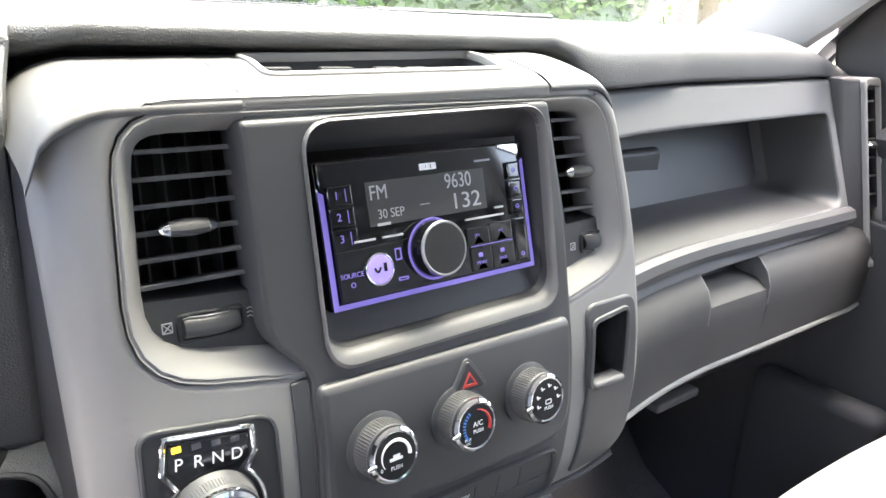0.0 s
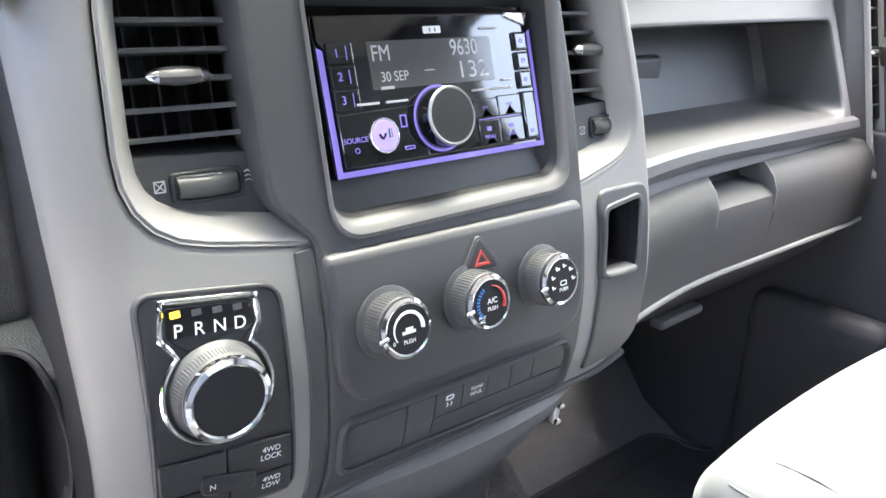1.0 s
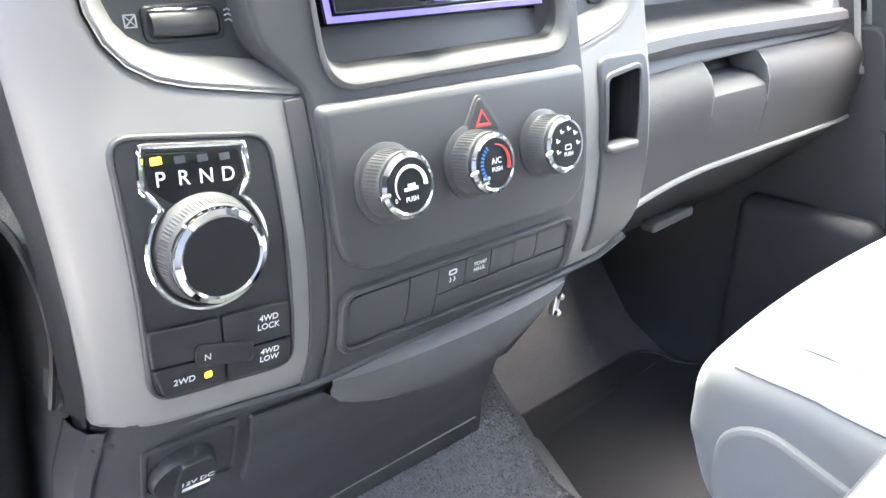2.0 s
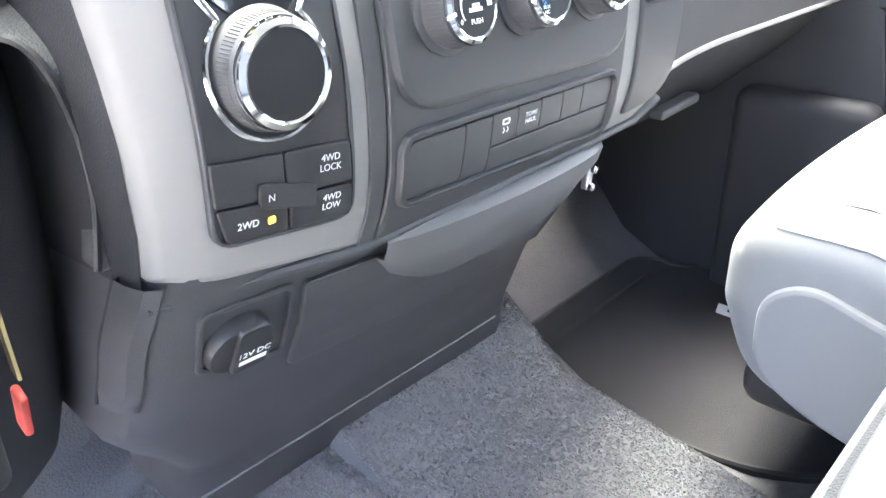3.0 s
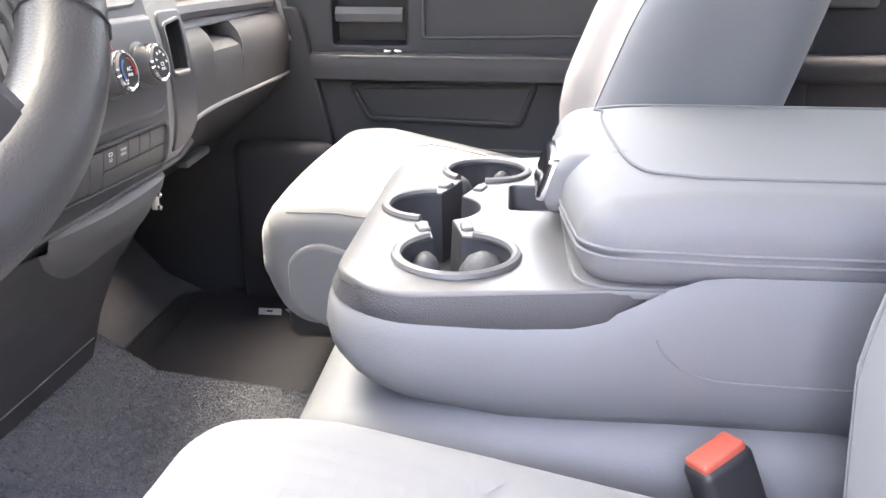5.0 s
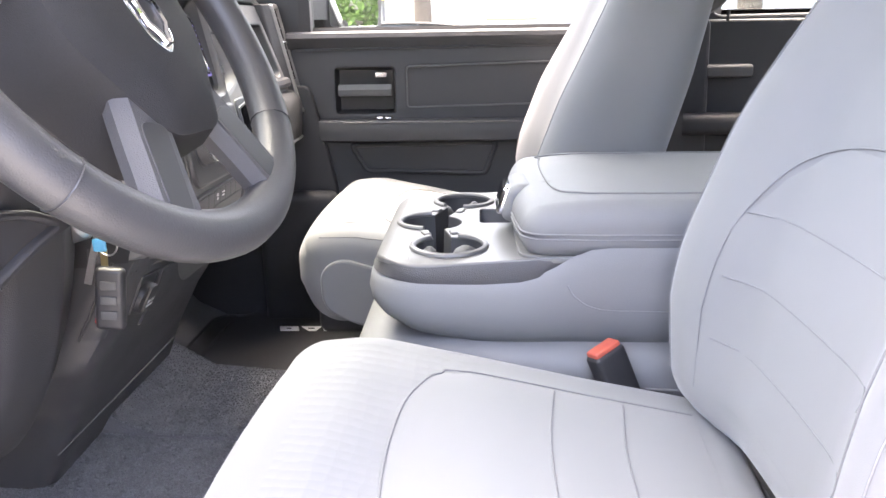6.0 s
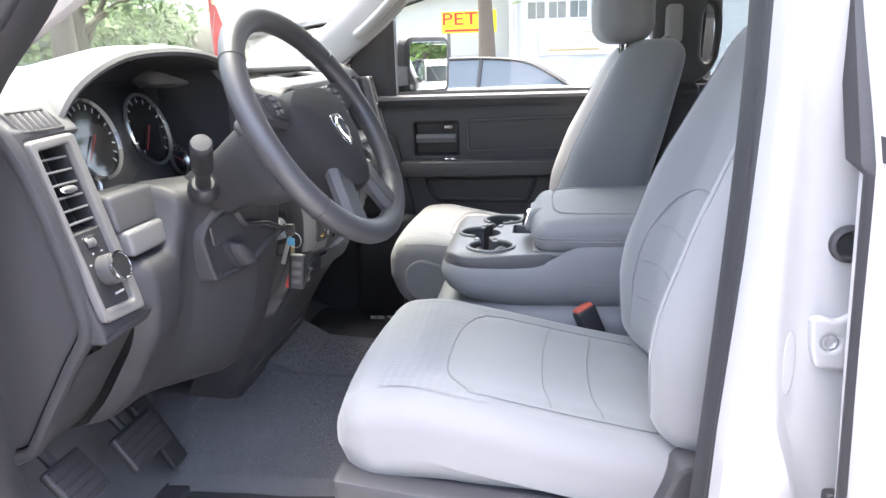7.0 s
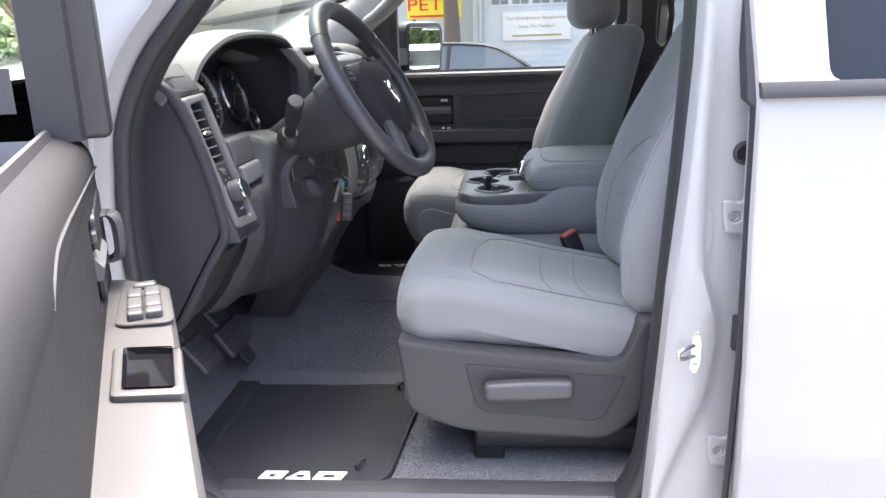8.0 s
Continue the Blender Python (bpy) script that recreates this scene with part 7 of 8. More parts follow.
part("key_blade", Geo().loft([[Vector((-0.3035, y - 0.0035, z)), Vector((-0.3015, y - 0.0035, z)), Vector((-0.3015, y + 0.0035, z + 0.002)), Vector((-0.3035, y + 0.0035, z + 0.002))] for y, z in ((-0.027, 1.176), (-0.018, 1.15), (-0.008, 1.12))]), STEEL, keys)
part("key_blade", Geo().loft([[Vector((-0.2985, y - 0.0035, z)), Vector((-0.297, y - 0.0035, z)), Vector((-0.297, y + 0.0035, z + 0.002)), Vector((-0.2985, y + 0.0035, z + 0.002))] for y, z in ((-0.028, 1.158), (-0.026, 1.13), (-0.026, 1.108))]), material("brass_key", (0.5, 0.42, 0.22), 0.35, 1.0), keys, "brass key")
part("key_tag", Geo().box((-0.305, -0.028, 1.164), (0.004, 0.014, 0.014), 0.002), material("blue_tag", (0.08, 0.3, 0.5), 0.4), keys, "small blue tag")
part("red_tag", Geo().box((0, 0, 0), (0.004, 0.011, 0.026), 0.002, 2), material("red_tag", (0.4, 0.05, 0.04), 0.5), keys, "small red tag").matrix_basis = pose(-0.298, -0.016, 1.086, 20, 0, 0)

# pedals and mats
def pedal(name, c, s, tilt, label):
    p = thing(name, label, "pedal", c)
    part("pad", Geo().box((0, 0, 0), s, 0.006, 3), RUBBER, p).matrix_basis = Matrix.Translation(c) @ pose(0, 0, 0, tilt, 0, 0)
    for i in range(5):
        part("pad_rib", Geo().box((0, -s[1] / 2 + s[1] * (i + 0.5) / 5, s[2] / 2), (s[0] * 0.85, 0.004, 0.004), 0.0015, 1, 0), RUBBER, p).matrix_basis = Matrix.Translation(c) @ pose(0, 0, 0, tilt, 0, 0)
    part("arm", Geo().tube([Vector(c) + Vector((0, 0.012, 0.0)), Vector(c) + Vector((0, 0.08, 0.08)), Vector(c) + Vector((0, 0.16, 0.25))], 0.009, 8), BLACK, p)


pedal("parking_brake_pedal", Vector((-0.70, 0.185, 0.905)), (0.085, 0.075, 0.014), 50, "black ribbed parking brake pedal")
pedal("brake_pedal", Vector((-0.5, 0.2, 0.86)), (0.12, 0.07, 0.016), 55, "black rubber brake pedal on a steel arm")
pedal("accelerator_pedal", Vector((-0.36, 0.25, 0.8)), (0.055, 0.15, 0.014), 60, "long black accelerator pedal")

mat_outline = rounded([(-0.795, 0.15), (-0.79, -0.185), (-0.4, -0.215), (-0.335, -0.12), (-0.31, 0.12), (-0.33, 0.25), (-0.72, 0.25), (-0.745, 0.16)], [0.03, 0.05, 0.05, 0.05, 0.03, 0.03, 0.04, 0.03])


def floor_mat(mirror, label):
    k = thing("floor_mat", label, "floor mat", (mirror * -0.55, 0, FLOOR), "floor mats")
    f = lambda u, v, w: Vector((mirror * u, v, FLOOR + 0.010 + w + (0.004 if v > 0.2 else 0)))
    out = mat_outline
    part("mat", Geo().plate(out, [], f, 0.0, 0.010, 0.003, 0.03), RUBBERMAT, k)
    part("mat_binding", Geo().tube([f(u, v, -0.001) for u, v in grow(dense(out, 0.02), -0.003)], 0.004, 6, True), RUBBER, k, "bound black edge")
    e0 = 0.0 if mirror > 0 else 0.12
    for i in range(3):
        y0 = 0.068 - 0.053 * i
        wide_, tip = (0.046, 0.05, 0.056)[i], (0.0, 0.016, 0.0)[i]
        bar = [(-0.782 + e0, y0), (-0.782 + e0, y0 - wide_), (-0.755 + e0, y0 - wide_ - 0.008 + tip), (-0.755 + e0, y0 - 0.008 - tip)]
        gap = [(-0.776 + e0, y0 - 0.018), (-0.776 + e0, y0 - wide_ + 0.016), (-0.765 + e0, y0 - wide_ + 0.013), (-0.765 + e0, y0 - 0.021)]
        part("white_emblem", Geo().plate(rounded(bar, 0.002), [rounded(gap, 0.0015)], f, 0.0018, 0.002, 0.0005, 0), WHITEINK, k)
    for x, y in ((-0.745, -0.12), (-0.395, -0.155)):
        if mirror > 0:
            part("mat_hook", Geo().tube(spline([(x, y, FLOOR + 0.01), (x - 0.004, y + 0.002, FLOOR + 0.022), (x + 0.012, y - 0.006, FLOOR + 0.024), (x + 0.02, y - 0.01, FLOOR + 0.02)], 4), 0.0035, 6), RUBBER, k)
    return k


floor_mat(1, "black fabric floor mat with white emblem before the driver seat")
floor_mat(-1, "black fabric floor mat with white emblem in the passenger footwell")

# ---- doors ----
def front_door(at, aw, label, base):
    """A front door; at(u, v, w): u from the hinge end, v up, w into the cab; aw: how far the armrest stands proud."""
    door = thing("front_door", label, "car door", base, "front doors")
    # same lining in two tones: darker on the strongly lit open door
    skin = DOORVINYL if aw > 0.06 else VINYL_DARK
    panel = rounded([(0.03, 0.70), (1.02, 0.70), (1.04, 1.325), (0.07, 1.325), (0.05, 1.2)] if aw > 0.06 else [(0.03, 0.70), (1.02, 0.70), (1.04, 1.355), (0.075, 1.355), (0.05, 1.2)], 0.03)
    recess = rounded([(0.178, 1.182), (0.32, 1.182), (0.32, 1.288), (0.178, 1.288)], 0.008)
    inset = rounded([(0.35, 1.195), (0.86, 1.205), (0.86, 1.302), (0.35, 1.29)], 0.008)
    if aw > 0.06:
        flat, at = at, lambda u, v, w: flat(u, v, w + 0.010 * min(1.0, max(0.0, w + 0.03) / 0.02))
    part("door_panel", Geo().plate(panel, [recess, inset] if aw < 0.06 else [recess], at, 0.0, 0.03, 0.006, 0.05), skin, door, "dark grained vinyl door panel")
    if aw < 0.06:
        part("panel_inset", Geo().plate(inset, [], at, -0.006, 0.01, 0.002, 0), skin, door)
        part("inset_trim", Geo().tube([at(u, v, 0.0) for u, v in dense(inset, 0.02)], 0.0022, 6, True), GREYPANEL, door)
    # rolled top of the panel
    rings = []
    for i in range(13):
        u = 0.07 + 0.97 * i / 12
        rings.append([at(u, v, w) for v, w in (((1.30, -0.002), (1.318, 0.0008), (1.335, 0.0005), (1.347, -0.003), (1.358, -0.010), (1.366, -0.019), (1.371, -0.028), (1.374, -0.037), (1.372, -0.046)) if aw > 0.06 else ((1.33, -0.002), (1.345, 0.012), (1.358, 0.02), (1.368, 0.016), (1.372, 0.0), (1.373, -0.03), (1.37, -0.045)))])
    part("sill_pad", Geo().loft(rings, False, False, False), skin, door, "grained vinyl window sill")
    if aw < 0.06:
        part("sill_crease", Geo().tube([at(0.09, 1.331, 0.003), at(0.5, 1.335, 0.004), at(1.0, 1.34, 0.003)], 0.003, 6), skin, door)
    part("window_sweep", Geo().loft([[at(u, 1.372, -0.03), at(u, 1.382, -0.034), at(u, 1.382, -0.040), at(u, 1.37, -0.044)] for u in (0.08, 1.04)]), RUBBER, door, "black rubber glass sweep")
    # inner handle
    part("handle_cup", Geo().loft([[at(u, v, -0.002) for u, v in dense(recess, 0.015)], [at(u, v, -0.03) for u, v in grow(dense(recess, 0.015), -0.006)]], True, False, True), BLACK, door)
    hb = part("inner_handle", Geo().loft([[at(u, v, w) for v, w in ((1.222, -0.01), (1.245, -0.01), (1.25, 0.0), (1.238, 0.009), (1.224, 0.006))] for u in (0.185, 0.22, 0.27, 0.312)]), GREYPANEL, door, "grey pull handle")
    part("handle_tip", Geo().loft([[at(u, v, w) for v, w in ((1.265, -0.01), (1.278, -0.01), (1.277, 0.006), (1.267, 0.006))] for u in (0.276, 0.302)]), CHROME, hb, "bright lock tab")
    # armrest
    arm = []
    for i in range(17):
        u = 0.11 + 0.80 * i / 16
        e = min(1.0, math.sqrt(max(0.0, 1 - ((0.11 + 0.09 - u) / 0.09) ** 2))) if u < 0.20 else 1.0
        e = max(e, 0.25)
        arm.append([at(u, v, w) for v, w in (((1.06, 0.0), (1.075, aw * 0.3 * e), (1.11, aw * 0.82 * e), (1.145, aw * 0.98 * e)) if aw > 0.06 else ((1.114, 0.0), (1.117, aw * 0.7 * e), (1.122, aw * 0.93 * e), (1.14, aw * e))) + ((1.160, aw * 0.97 * e), (1.1665, aw * 0.90 * e), (1.1675, aw * 0.5 * e), (1.168, 0.0))])
    part("armrest", Geo().loft(arm, False, True, True), ARMREST if aw > 0.06 else skin, door, "satin grey armrest" if aw > 0.06 else "")
    tp = lambda u, v, w: at(u, 1.168 + w, v)
    if aw > 0.06:
        swp = rounded([(0.145, 0.02), (0.325, 0.012), (0.338, 0.074), (0.195, 0.074)], 0.016)
        sp_ = part("switch_panel", Geo().plate(swp, [], tp, 0.004, 0.006, 0.002, 0), ARMREST, door)
        part("panel_rim", Geo().tube([tp(u, v, 0.003) for u, v in dense(swp, 0.012)], 0.0018, 6, True), ARMREST, sp_)
        for r_, (u0, u1) in enumerate(((0.212, 0.246), (0.252, 0.292), (0.297, 0.318))):
            for v0, v1 in ((0.024, 0.0425), (0.0445, 0.064)):
                part("window_switch", Geo().box((0, 0, 0), (u1 - u0, v1 - v0, 0.012), 0.004, 3), SOFTGREY, sp_, "satin grey window switch").matrix_basis = basis(tp((u0 + u1) / 2, (v0 + v1) / 2, 0.008), Vector(at(1, 0, 0)) - Vector(at(0, 0, 0)), Vector(at(0, 0, 1)) - Vector(at(0, 0, 0)))
        part("lock_switch", Geo().box((0, 0, 0), (0.018, 0.03, 0.01), 0.006, 3), SOFTGREY, sp_).matrix_basis = basis(tp(0.186, 0.046, 0.007), Vector(at(1, 0, 0)) - Vector(at(0, 0, 0)), Vector(at(0, 0, 1)) - Vector(at(0, 0, 0)))
        cup = rounded([(0.400, 0.010), (0.529, 0.009), (0.553, 0.075), (0.433, 0.078)], 0.008)
        cin = rounded([(0.414, 0.022), (0.517, 0.021), (0.533, 0.065), (0.432, 0.068)], 0.004)
        part("pull_cup_rim", Geo().plate(cup, [cin], tp, 0.007, 0.01, 0.004, 0), ARMREST, door, "raised rim of the door pull cup")
        # dish lies above the armrest top; black stands in for shade inside it
        part("pull_cup", Geo().loft([[tp(u, v, 0.0085) for u, v in grow(dense(cin), 0.001)], [tp(u, v, 0.0012) for u, v in grow(dense(cin), -0.002)]], True, False, True), GLOSS, door, "shallow pull cup blackened in place of depth")
        loop_ = spline([(1.266, -0.002, 0), (1.27, 0.018, 0), (1.26, 0.032, 0), (1.235, 0.035, 0), (1.212, 0.031, 0), (1.205, 0.016, 0), (1.206, -0.002, 0)], 5)
        part("release_handle", Geo().loft([[at(u + du, q.x, 0.62 * q.y + dw_off) for du, dw_off in ((-0.02, -0.007), (0.02, -0.007), (0.024, 0.0), (0.018, 0.007), (-0.018, 0.007), (-0.024, 0.0))] for q in loop_ for u in (0.135,)]), FACE, door, "charcoal inner release handle loop")
        # flat black plate on the panel, painted as the shade behind the handle
        part("handle_recess", Geo().plate(rounded([(0.09, 1.19), (0.26, 1.185), (0.26, 1.29), (0.1, 1.3)], 0.012), [], at, 0.003, 0.006, 0.002, 0), BLACK, door)
    else:
        for u0, u1 in ((0.14, 0.26), (0.34, 0.45)):
            part("armrest_slot", Geo().plate(rect(u0, u1, 0.006, 0.028, 0.004), [], tp, 0.001, 0.003, 0.0005, 0), BLACK, door)
        # thin paler tube draws the highlight along the armrest's top edge
        part("armrest_edge", Geo().tube([at(u, 1.1645, aw * 0.945) for u in (0.2, 0.4, 0.65, 0.905)], 0.0022, 6), CAP, door, "pale highlight line along the armrest edge")
        for u in (0.285, 0.305):
            part("lock_button", Geo().box(at(u, 1.171, 0.018), (0.012, 0.016, 0.008), 0.003), CHROME, door)
    pocket_ = rounded([(0.21, 1.105), (0.245, 1.043), (0.535, 1.035), (0.565, 1.112)], 0.012)
    part("pocket_moulding", Geo().plate(grow(dense(pocket_, 0.02), 0.006), [grow(dense(pocket_, 0.02), -0.006)], at, 0.01, 0.014, 0.0055, 0), skin, door, "moulded U-shaped pocket edge")
    part("lower_pocket", Geo().loft([[at(u, v, w) for v, w in ((0.985, 0.0), (0.98, 0.02), (0.92, 0.034), (0.8, 0.034), (0.74, 0.02), (0.73, 0.0))] for u in (0.16, 0.2, 0.6, 0.95, 0.98)]), skin, door, "moulded lower door pocket")
    part("pocket_line", Geo().tube([at(0.16, 0.987, 0.006), at(0.6, 0.984, 0.01), at(0.98, 0.984, 0.006)], 0.003, 6), GREYPANEL, door)
    # sail panel and window frame
    part("sail_panel", Geo().plate(rounded([(-0.01, 1.36), (0.105, 1.365), (0.105, 1.665), (0.06, 1.615), (-0.03, 1.54)], 0.01), [], at, 0.03 if aw > 0.06 else -0.006, 0.08, 0.008, 0), BLACK, door, "dark sail panel at the mirror")
    part("glass_channel", Geo().loft([[at(u, v, w) for u, w in ((0.1, 0.0), (0.125, -0.006), (0.125, -0.05), (0.1, -0.05))] for v in (1.365, 1.5, 1.66)]), RUBBER, door, "black glass run channel")
    fr = [(0.0, 1.56), (0.10, 1.655), (0.22, 1.765), (0.33, 1.82), (0.5, 1.838), (0.93, 1.838), (0.975, 1.80), (0.965, 1.6), (0.955, 1.37)]
    part("window_frame", Geo().loft([[at(p.x + du, p.y + dv, w) for du, dv, w in ((0.0, 0.022, -0.012), (0.012, -0.015, -0.005), (0.012, -0.015, -0.06), (0.0, 0.025, -0.07))] for p in spline([(u, v, 0) for u, v in fr], 5)]), BLACK, door, "dark window frame")
    # white outer skin
    skin = []
    for v, w in ((0.60, -0.115), (0.75, -0.15), (1.0, -0.165), (1.25, -0.155), (1.365, -0.135)):
        skin.append([at(u, v, w) for u in (0.0, 0.3, 0.6, 0.9, 1.0)])
    part("outer_skin", Geo().loft(skin, False, False, False), PAINT, door, "white painted outer skin")
    part("front_edge", Geo().loft([[at(0.0, v, -0.15 + 0.02 * (v > 1.3)), at(0.012, v, -0.11), at(0.028, v, -0.05), at(0.035, v, -0.004)] for v in (0.62, 0.9, 1.2, 1.36)], False, False, False), PAINT, door)
    part("rear_edge", Geo().loft([[at(1.0, v, -0.14), at(1.035, v, -0.03), at(1.02, v, -0.004)] for v in (0.62, 0.9, 1.2, 1.36)], False, False, False), PAINT, door)
    part("bottom_edge", Geo().loft([[at(u, 0.61, -0.12), at(u, 0.63, -0.03), at(u, 0.71, -0.005)] for u in (0.0, 0.5, 1.02)], False, False, False), PAINT, door)
    return door


D0, du_, dw_ = Vector((-0.97, 0.215, 0)), Vector((-0.895, -0.446, 0)), Vector((0.446, -0.895, 0))
drv_at = lambda u, v, w: D0 + du_ * u + dw_ * (w + 0.015) + Vector((0, 0, v))
psg_at = lambda u, v, w: Vector((0.79 - w, 0.10 - u, v))
front_door(drv_at, 0.079, "open white driver door with dark vinyl lining", drv_at(0.1, 0.62, 0))
pdoor = front_door(psg_at, 0.05, "closed white passenger door with dark vinyl lining", psg_at(0.3, 0.62, 0))
pane = part("window_pane", Geo().loft([[psg_at(u, v, -0.035) + Vector((-0.25 * (v - 1.37) * (v - 1.37) - 0.06 * (v - 1.37), 0, 0)) for u in (0.1, 0.5, 0.96)] for v in (1.36, 1.5, 1.65, 1.83)], False, False, False), GLASS, pdoor, "side glass tinted to dim the view outside")
pane.visible_shadow = False
# long trim strip on the driver door
part("trim_strip", Geo().tube(spline([drv_at(0.04, 1.319, 0.0105), drv_at(0.39, 1.333, 0.0105), drv_at(0.52, 1.3375, 0.010), drv_at(0.62, 1.338, 0.0095), drv_at(0.68, 1.331, 0.0105), drv_at(0.702, 1.314, 0.009)], 8), 0.0019, 6), ARMREST, bpy.data.objects["front_door"], "slim grey trim strip")

# rear doors
def rear_door(sgn, label):
    k = thing("rear_door", label, "car door", (sgn * 0.95, -1.2, 0.6), "rear doors")
    o = -0.1 if sgn > 0 else 0.0
    f = lambda u, v, w: Vector((sgn * (0.955 + w + lerp(v, [(0.55, -0.02), (0.85, 0.014), (1.1, 0.018), (1.39, 0.0), (1.85, -0.17)])), u, v))
    skin = rounded([(-0.772 + o, 0.56), (-0.756 + o, 1.15), (-0.757 + o, 1.395), (-0.752 + o, 1.52), (-0.75 + o, 1.83), (-1.55, 1.83), (-1.56, 0.56)], [0.01, 0.3, 0.3, 0.1, 0.01, 0.05, 0.02])
    hole_ = rounded([(-0.853 + o, 1.408), (-0.845 + o, 1.79), (-1.47, 1.79), (-1.5, 1.408)], 0.02)
    part("outer_skin", Geo().plate(skin, [hole_], f, 0.0, 0.045, 0.007, 0.08), PAINT, k, "white painted door skin")
    part("belt_moulding", Geo().loft([[f(u, 1.388, -0.002), f(u, 1.388, 0.008), f(u, 1.396, 0.011), f(u, 1.409, 0.008), f(u, 1.409, -0.004)] for u in (-0.757, -1.0, -1.54)]), RUBBER, k, "black belt moulding")
    part("window_pane", Geo().plate(grow(dense(hole_, 0.05), 0.01), [], f, -0.012, 0.004, 0.001, 0, back=True), TINTGLASS if sgn < 0 else GLASS, k, "dark tinted rear glass" if sgn < 0 else "rear glass tinted to dim the view outside").visible_shadow = sgn < 0
    part("edge_seal", Geo().loft([[f(u, v, w_) for u, w_ in ((-0.757 + o, -0.012), (-0.757 + o + wd, -0.018), (-0.757 + o + wd, -0.012 - 4 * wd), (-0.765 + o, -0.012 - 4 * wd))] for v, wd in ((0.57, 0.003), (1.0, 0.0035), (1.375, 0.004), (1.385, 0.010), (1.83, 0.010))]), RUBBER, k, "black rubber edge seal")
    fi = lambda u, v, w: Vector((sgn * (0.80 - w), u, v))
    part("inner_panel", Geo().plate(rounded([(-0.80 + o, 0.70), (-0.80 + o, 1.385), (-1.62, 1.385), (-1.62, 0.70)], 0.02), [], fi, 0.0, 0.05, 0.006, 0.2), VINYL_DARK, k, "dark vinyl rear door lining")
    part("inner_frame", Geo().plate(rounded([(-0.775 + o, 1.36), (-0.775 + o, 1.86), (-1.66, 1.86), (-1.66, 1.36)], 0.02), [rounded([(-0.86 + o, 1.395), (-0.86 + o, 1.80), (-1.5, 1.78), (-1.5, 1.40)], 0.03)], lambda u, v, w: Vector((sgn * (0.82 - w - 0.25 * max(0, v - 1.4)), u, v)), 0.0, 0.03, 0.006, 0.1), VINYL_DARK, k)
    part("inner_handle", Geo().box((sgn * 0.79, -1.0, 1.27), (0.03, 0.11, 0.03), 0.008), GREYPANEL, k)
    part("inner_armrest", Geo().box((sgn * 0.775, -1.1, 1.15), (0.06, 0.45, 0.05), 0.02), VINYL_DARK, k)
    return k


rear_door(-1, "closed white rear door with dark tinted glass")
rear_door(1, "closed rear door with dark vinyl lining")
rs = thing("rear_bench", "light grey cloth rear bench seat", "seat", (0, -1.4, FLOOR))
part("bench_cushion", Geo().box((0, -1.32, 0.96), (1.4, 0.45, 0.16), 0.05, 4, 3), CLOTH, rs)
part("bench_back", Geo().box((0, -1.58, 1.22), (1.4, 0.14, 0.55), 0.05, 4, 3), CLOTH, rs)

# outside mirrors
def door_mirror(label, c, u, base, arm_to):
    k = thing("door_mirror", label, "mirror", base)
    m = basis(c, u, (0, 0, 1))
    face_ = rounded([(-0.092, -0.085), (0.085, -0.085), (0.095, 0.06), (0.085, 0.082), (-0.085, 0.082)], 0.022)
    fl_ = dense(face_, 0.015)
    part("housing", Geo().loft([[m @ Vector((p, q, 0.004)) for p, q in fl_], [m @ Vector((p, q, 0.0)) for p, q in grow(fl_, 0.01)], [m @ Vector((p, q, -0.03)) for p, q in grow(fl_, 0.016)], [m @ Vector((p * 0.95, q * 0.95, -0.07)) for p, q in fl_], [m @ Vector((p * 0.6, q * 0.6, -0.105)) for p, q in fl_]]), VINYL_DARK, k, "black mirror housing")
    part("mirror_glass", Geo().plate(grow(fl_, -0.006), [], place(m), 0.0055, 0.003, 0.0006, 0), MIRROR, k, "rectangular mirror glass")
    part("mirror_arm", Geo().loft([[Vector(p) + Vector((0, dy, dz)) for dy, dz in ((-0.05, -0.03), (0.05, -0.03), (0.05, 0.03), (-0.05, 0.03))] for p in ((m @ Vector((-0.07, -0.03, -0.05))), arm_to)]), VINYL_DARK, k)


door_mirror("black passenger door mirror reflecting trees", Vector((0.965, -0.102, 1.4615)), (0.773, -0.635, 0), (0.96, -0.05, 1.37), Vector((0.83, 0.03, 1.43)))
dm = drv_at(0.03, 0, 0)
door_mirror("black driver door mirror on the open door", Vector((dm.x - 0.05, dm.y + 0.24, 1.46)), Vector((-0.75, 0.66, 0)) * -1, (dm.x, dm.y + 0.2, 1.37), drv_at(0.03, 1.43, -0.12))

# ---- outside ----
ASPHALT = material("grey_asphalt", (0.2, 0.2, 0.197), 0.9, grain=0.7, size=60, vary=0.25, blotch=0.6)
SIDING = material("white_siding", (0.48, 0.49, 0.5), 0.6, grain=0.1, size=40, vary=0.05, blotch=2)
ROOFING = material("grey_shingle", (0.16, 0.16, 0.165), 0.9, grain=0.6, size=30, vary=0.2)
GRASS = material("lawn_grass", (0.13, 0.19, 0.04), 0.9, grain=0.6, size=40, vary=0.4, blotch=1.5)
LEAF = material("green_leaf", (0.075, 0.13, 0.03), 0.6, vary=0.45, size=3, blotch=0.8)
BARK = material("tree_bark", (0.12, 0.095, 0.075), 0.95, grain=1.0, size=25, vary=0.35, blotch=5)
CARPAINT = material("white_car_paint", (0.75, 0.75, 0.76), 0.25, vary=0.02, coat=0.6)
SILVERPAINT = material("silver_car_paint", (0.3, 0.305, 0.31), 0.25, 0.3, vary=0.04, coat=0.6)
# pale blotched colour stands in for reflections in the shop panes
PALEPANE = material("reflection_pale_glass", (0.2, 0.22, 0.22), 0.06, vary=0.3, size=4, blotch=3, spec=0.8)
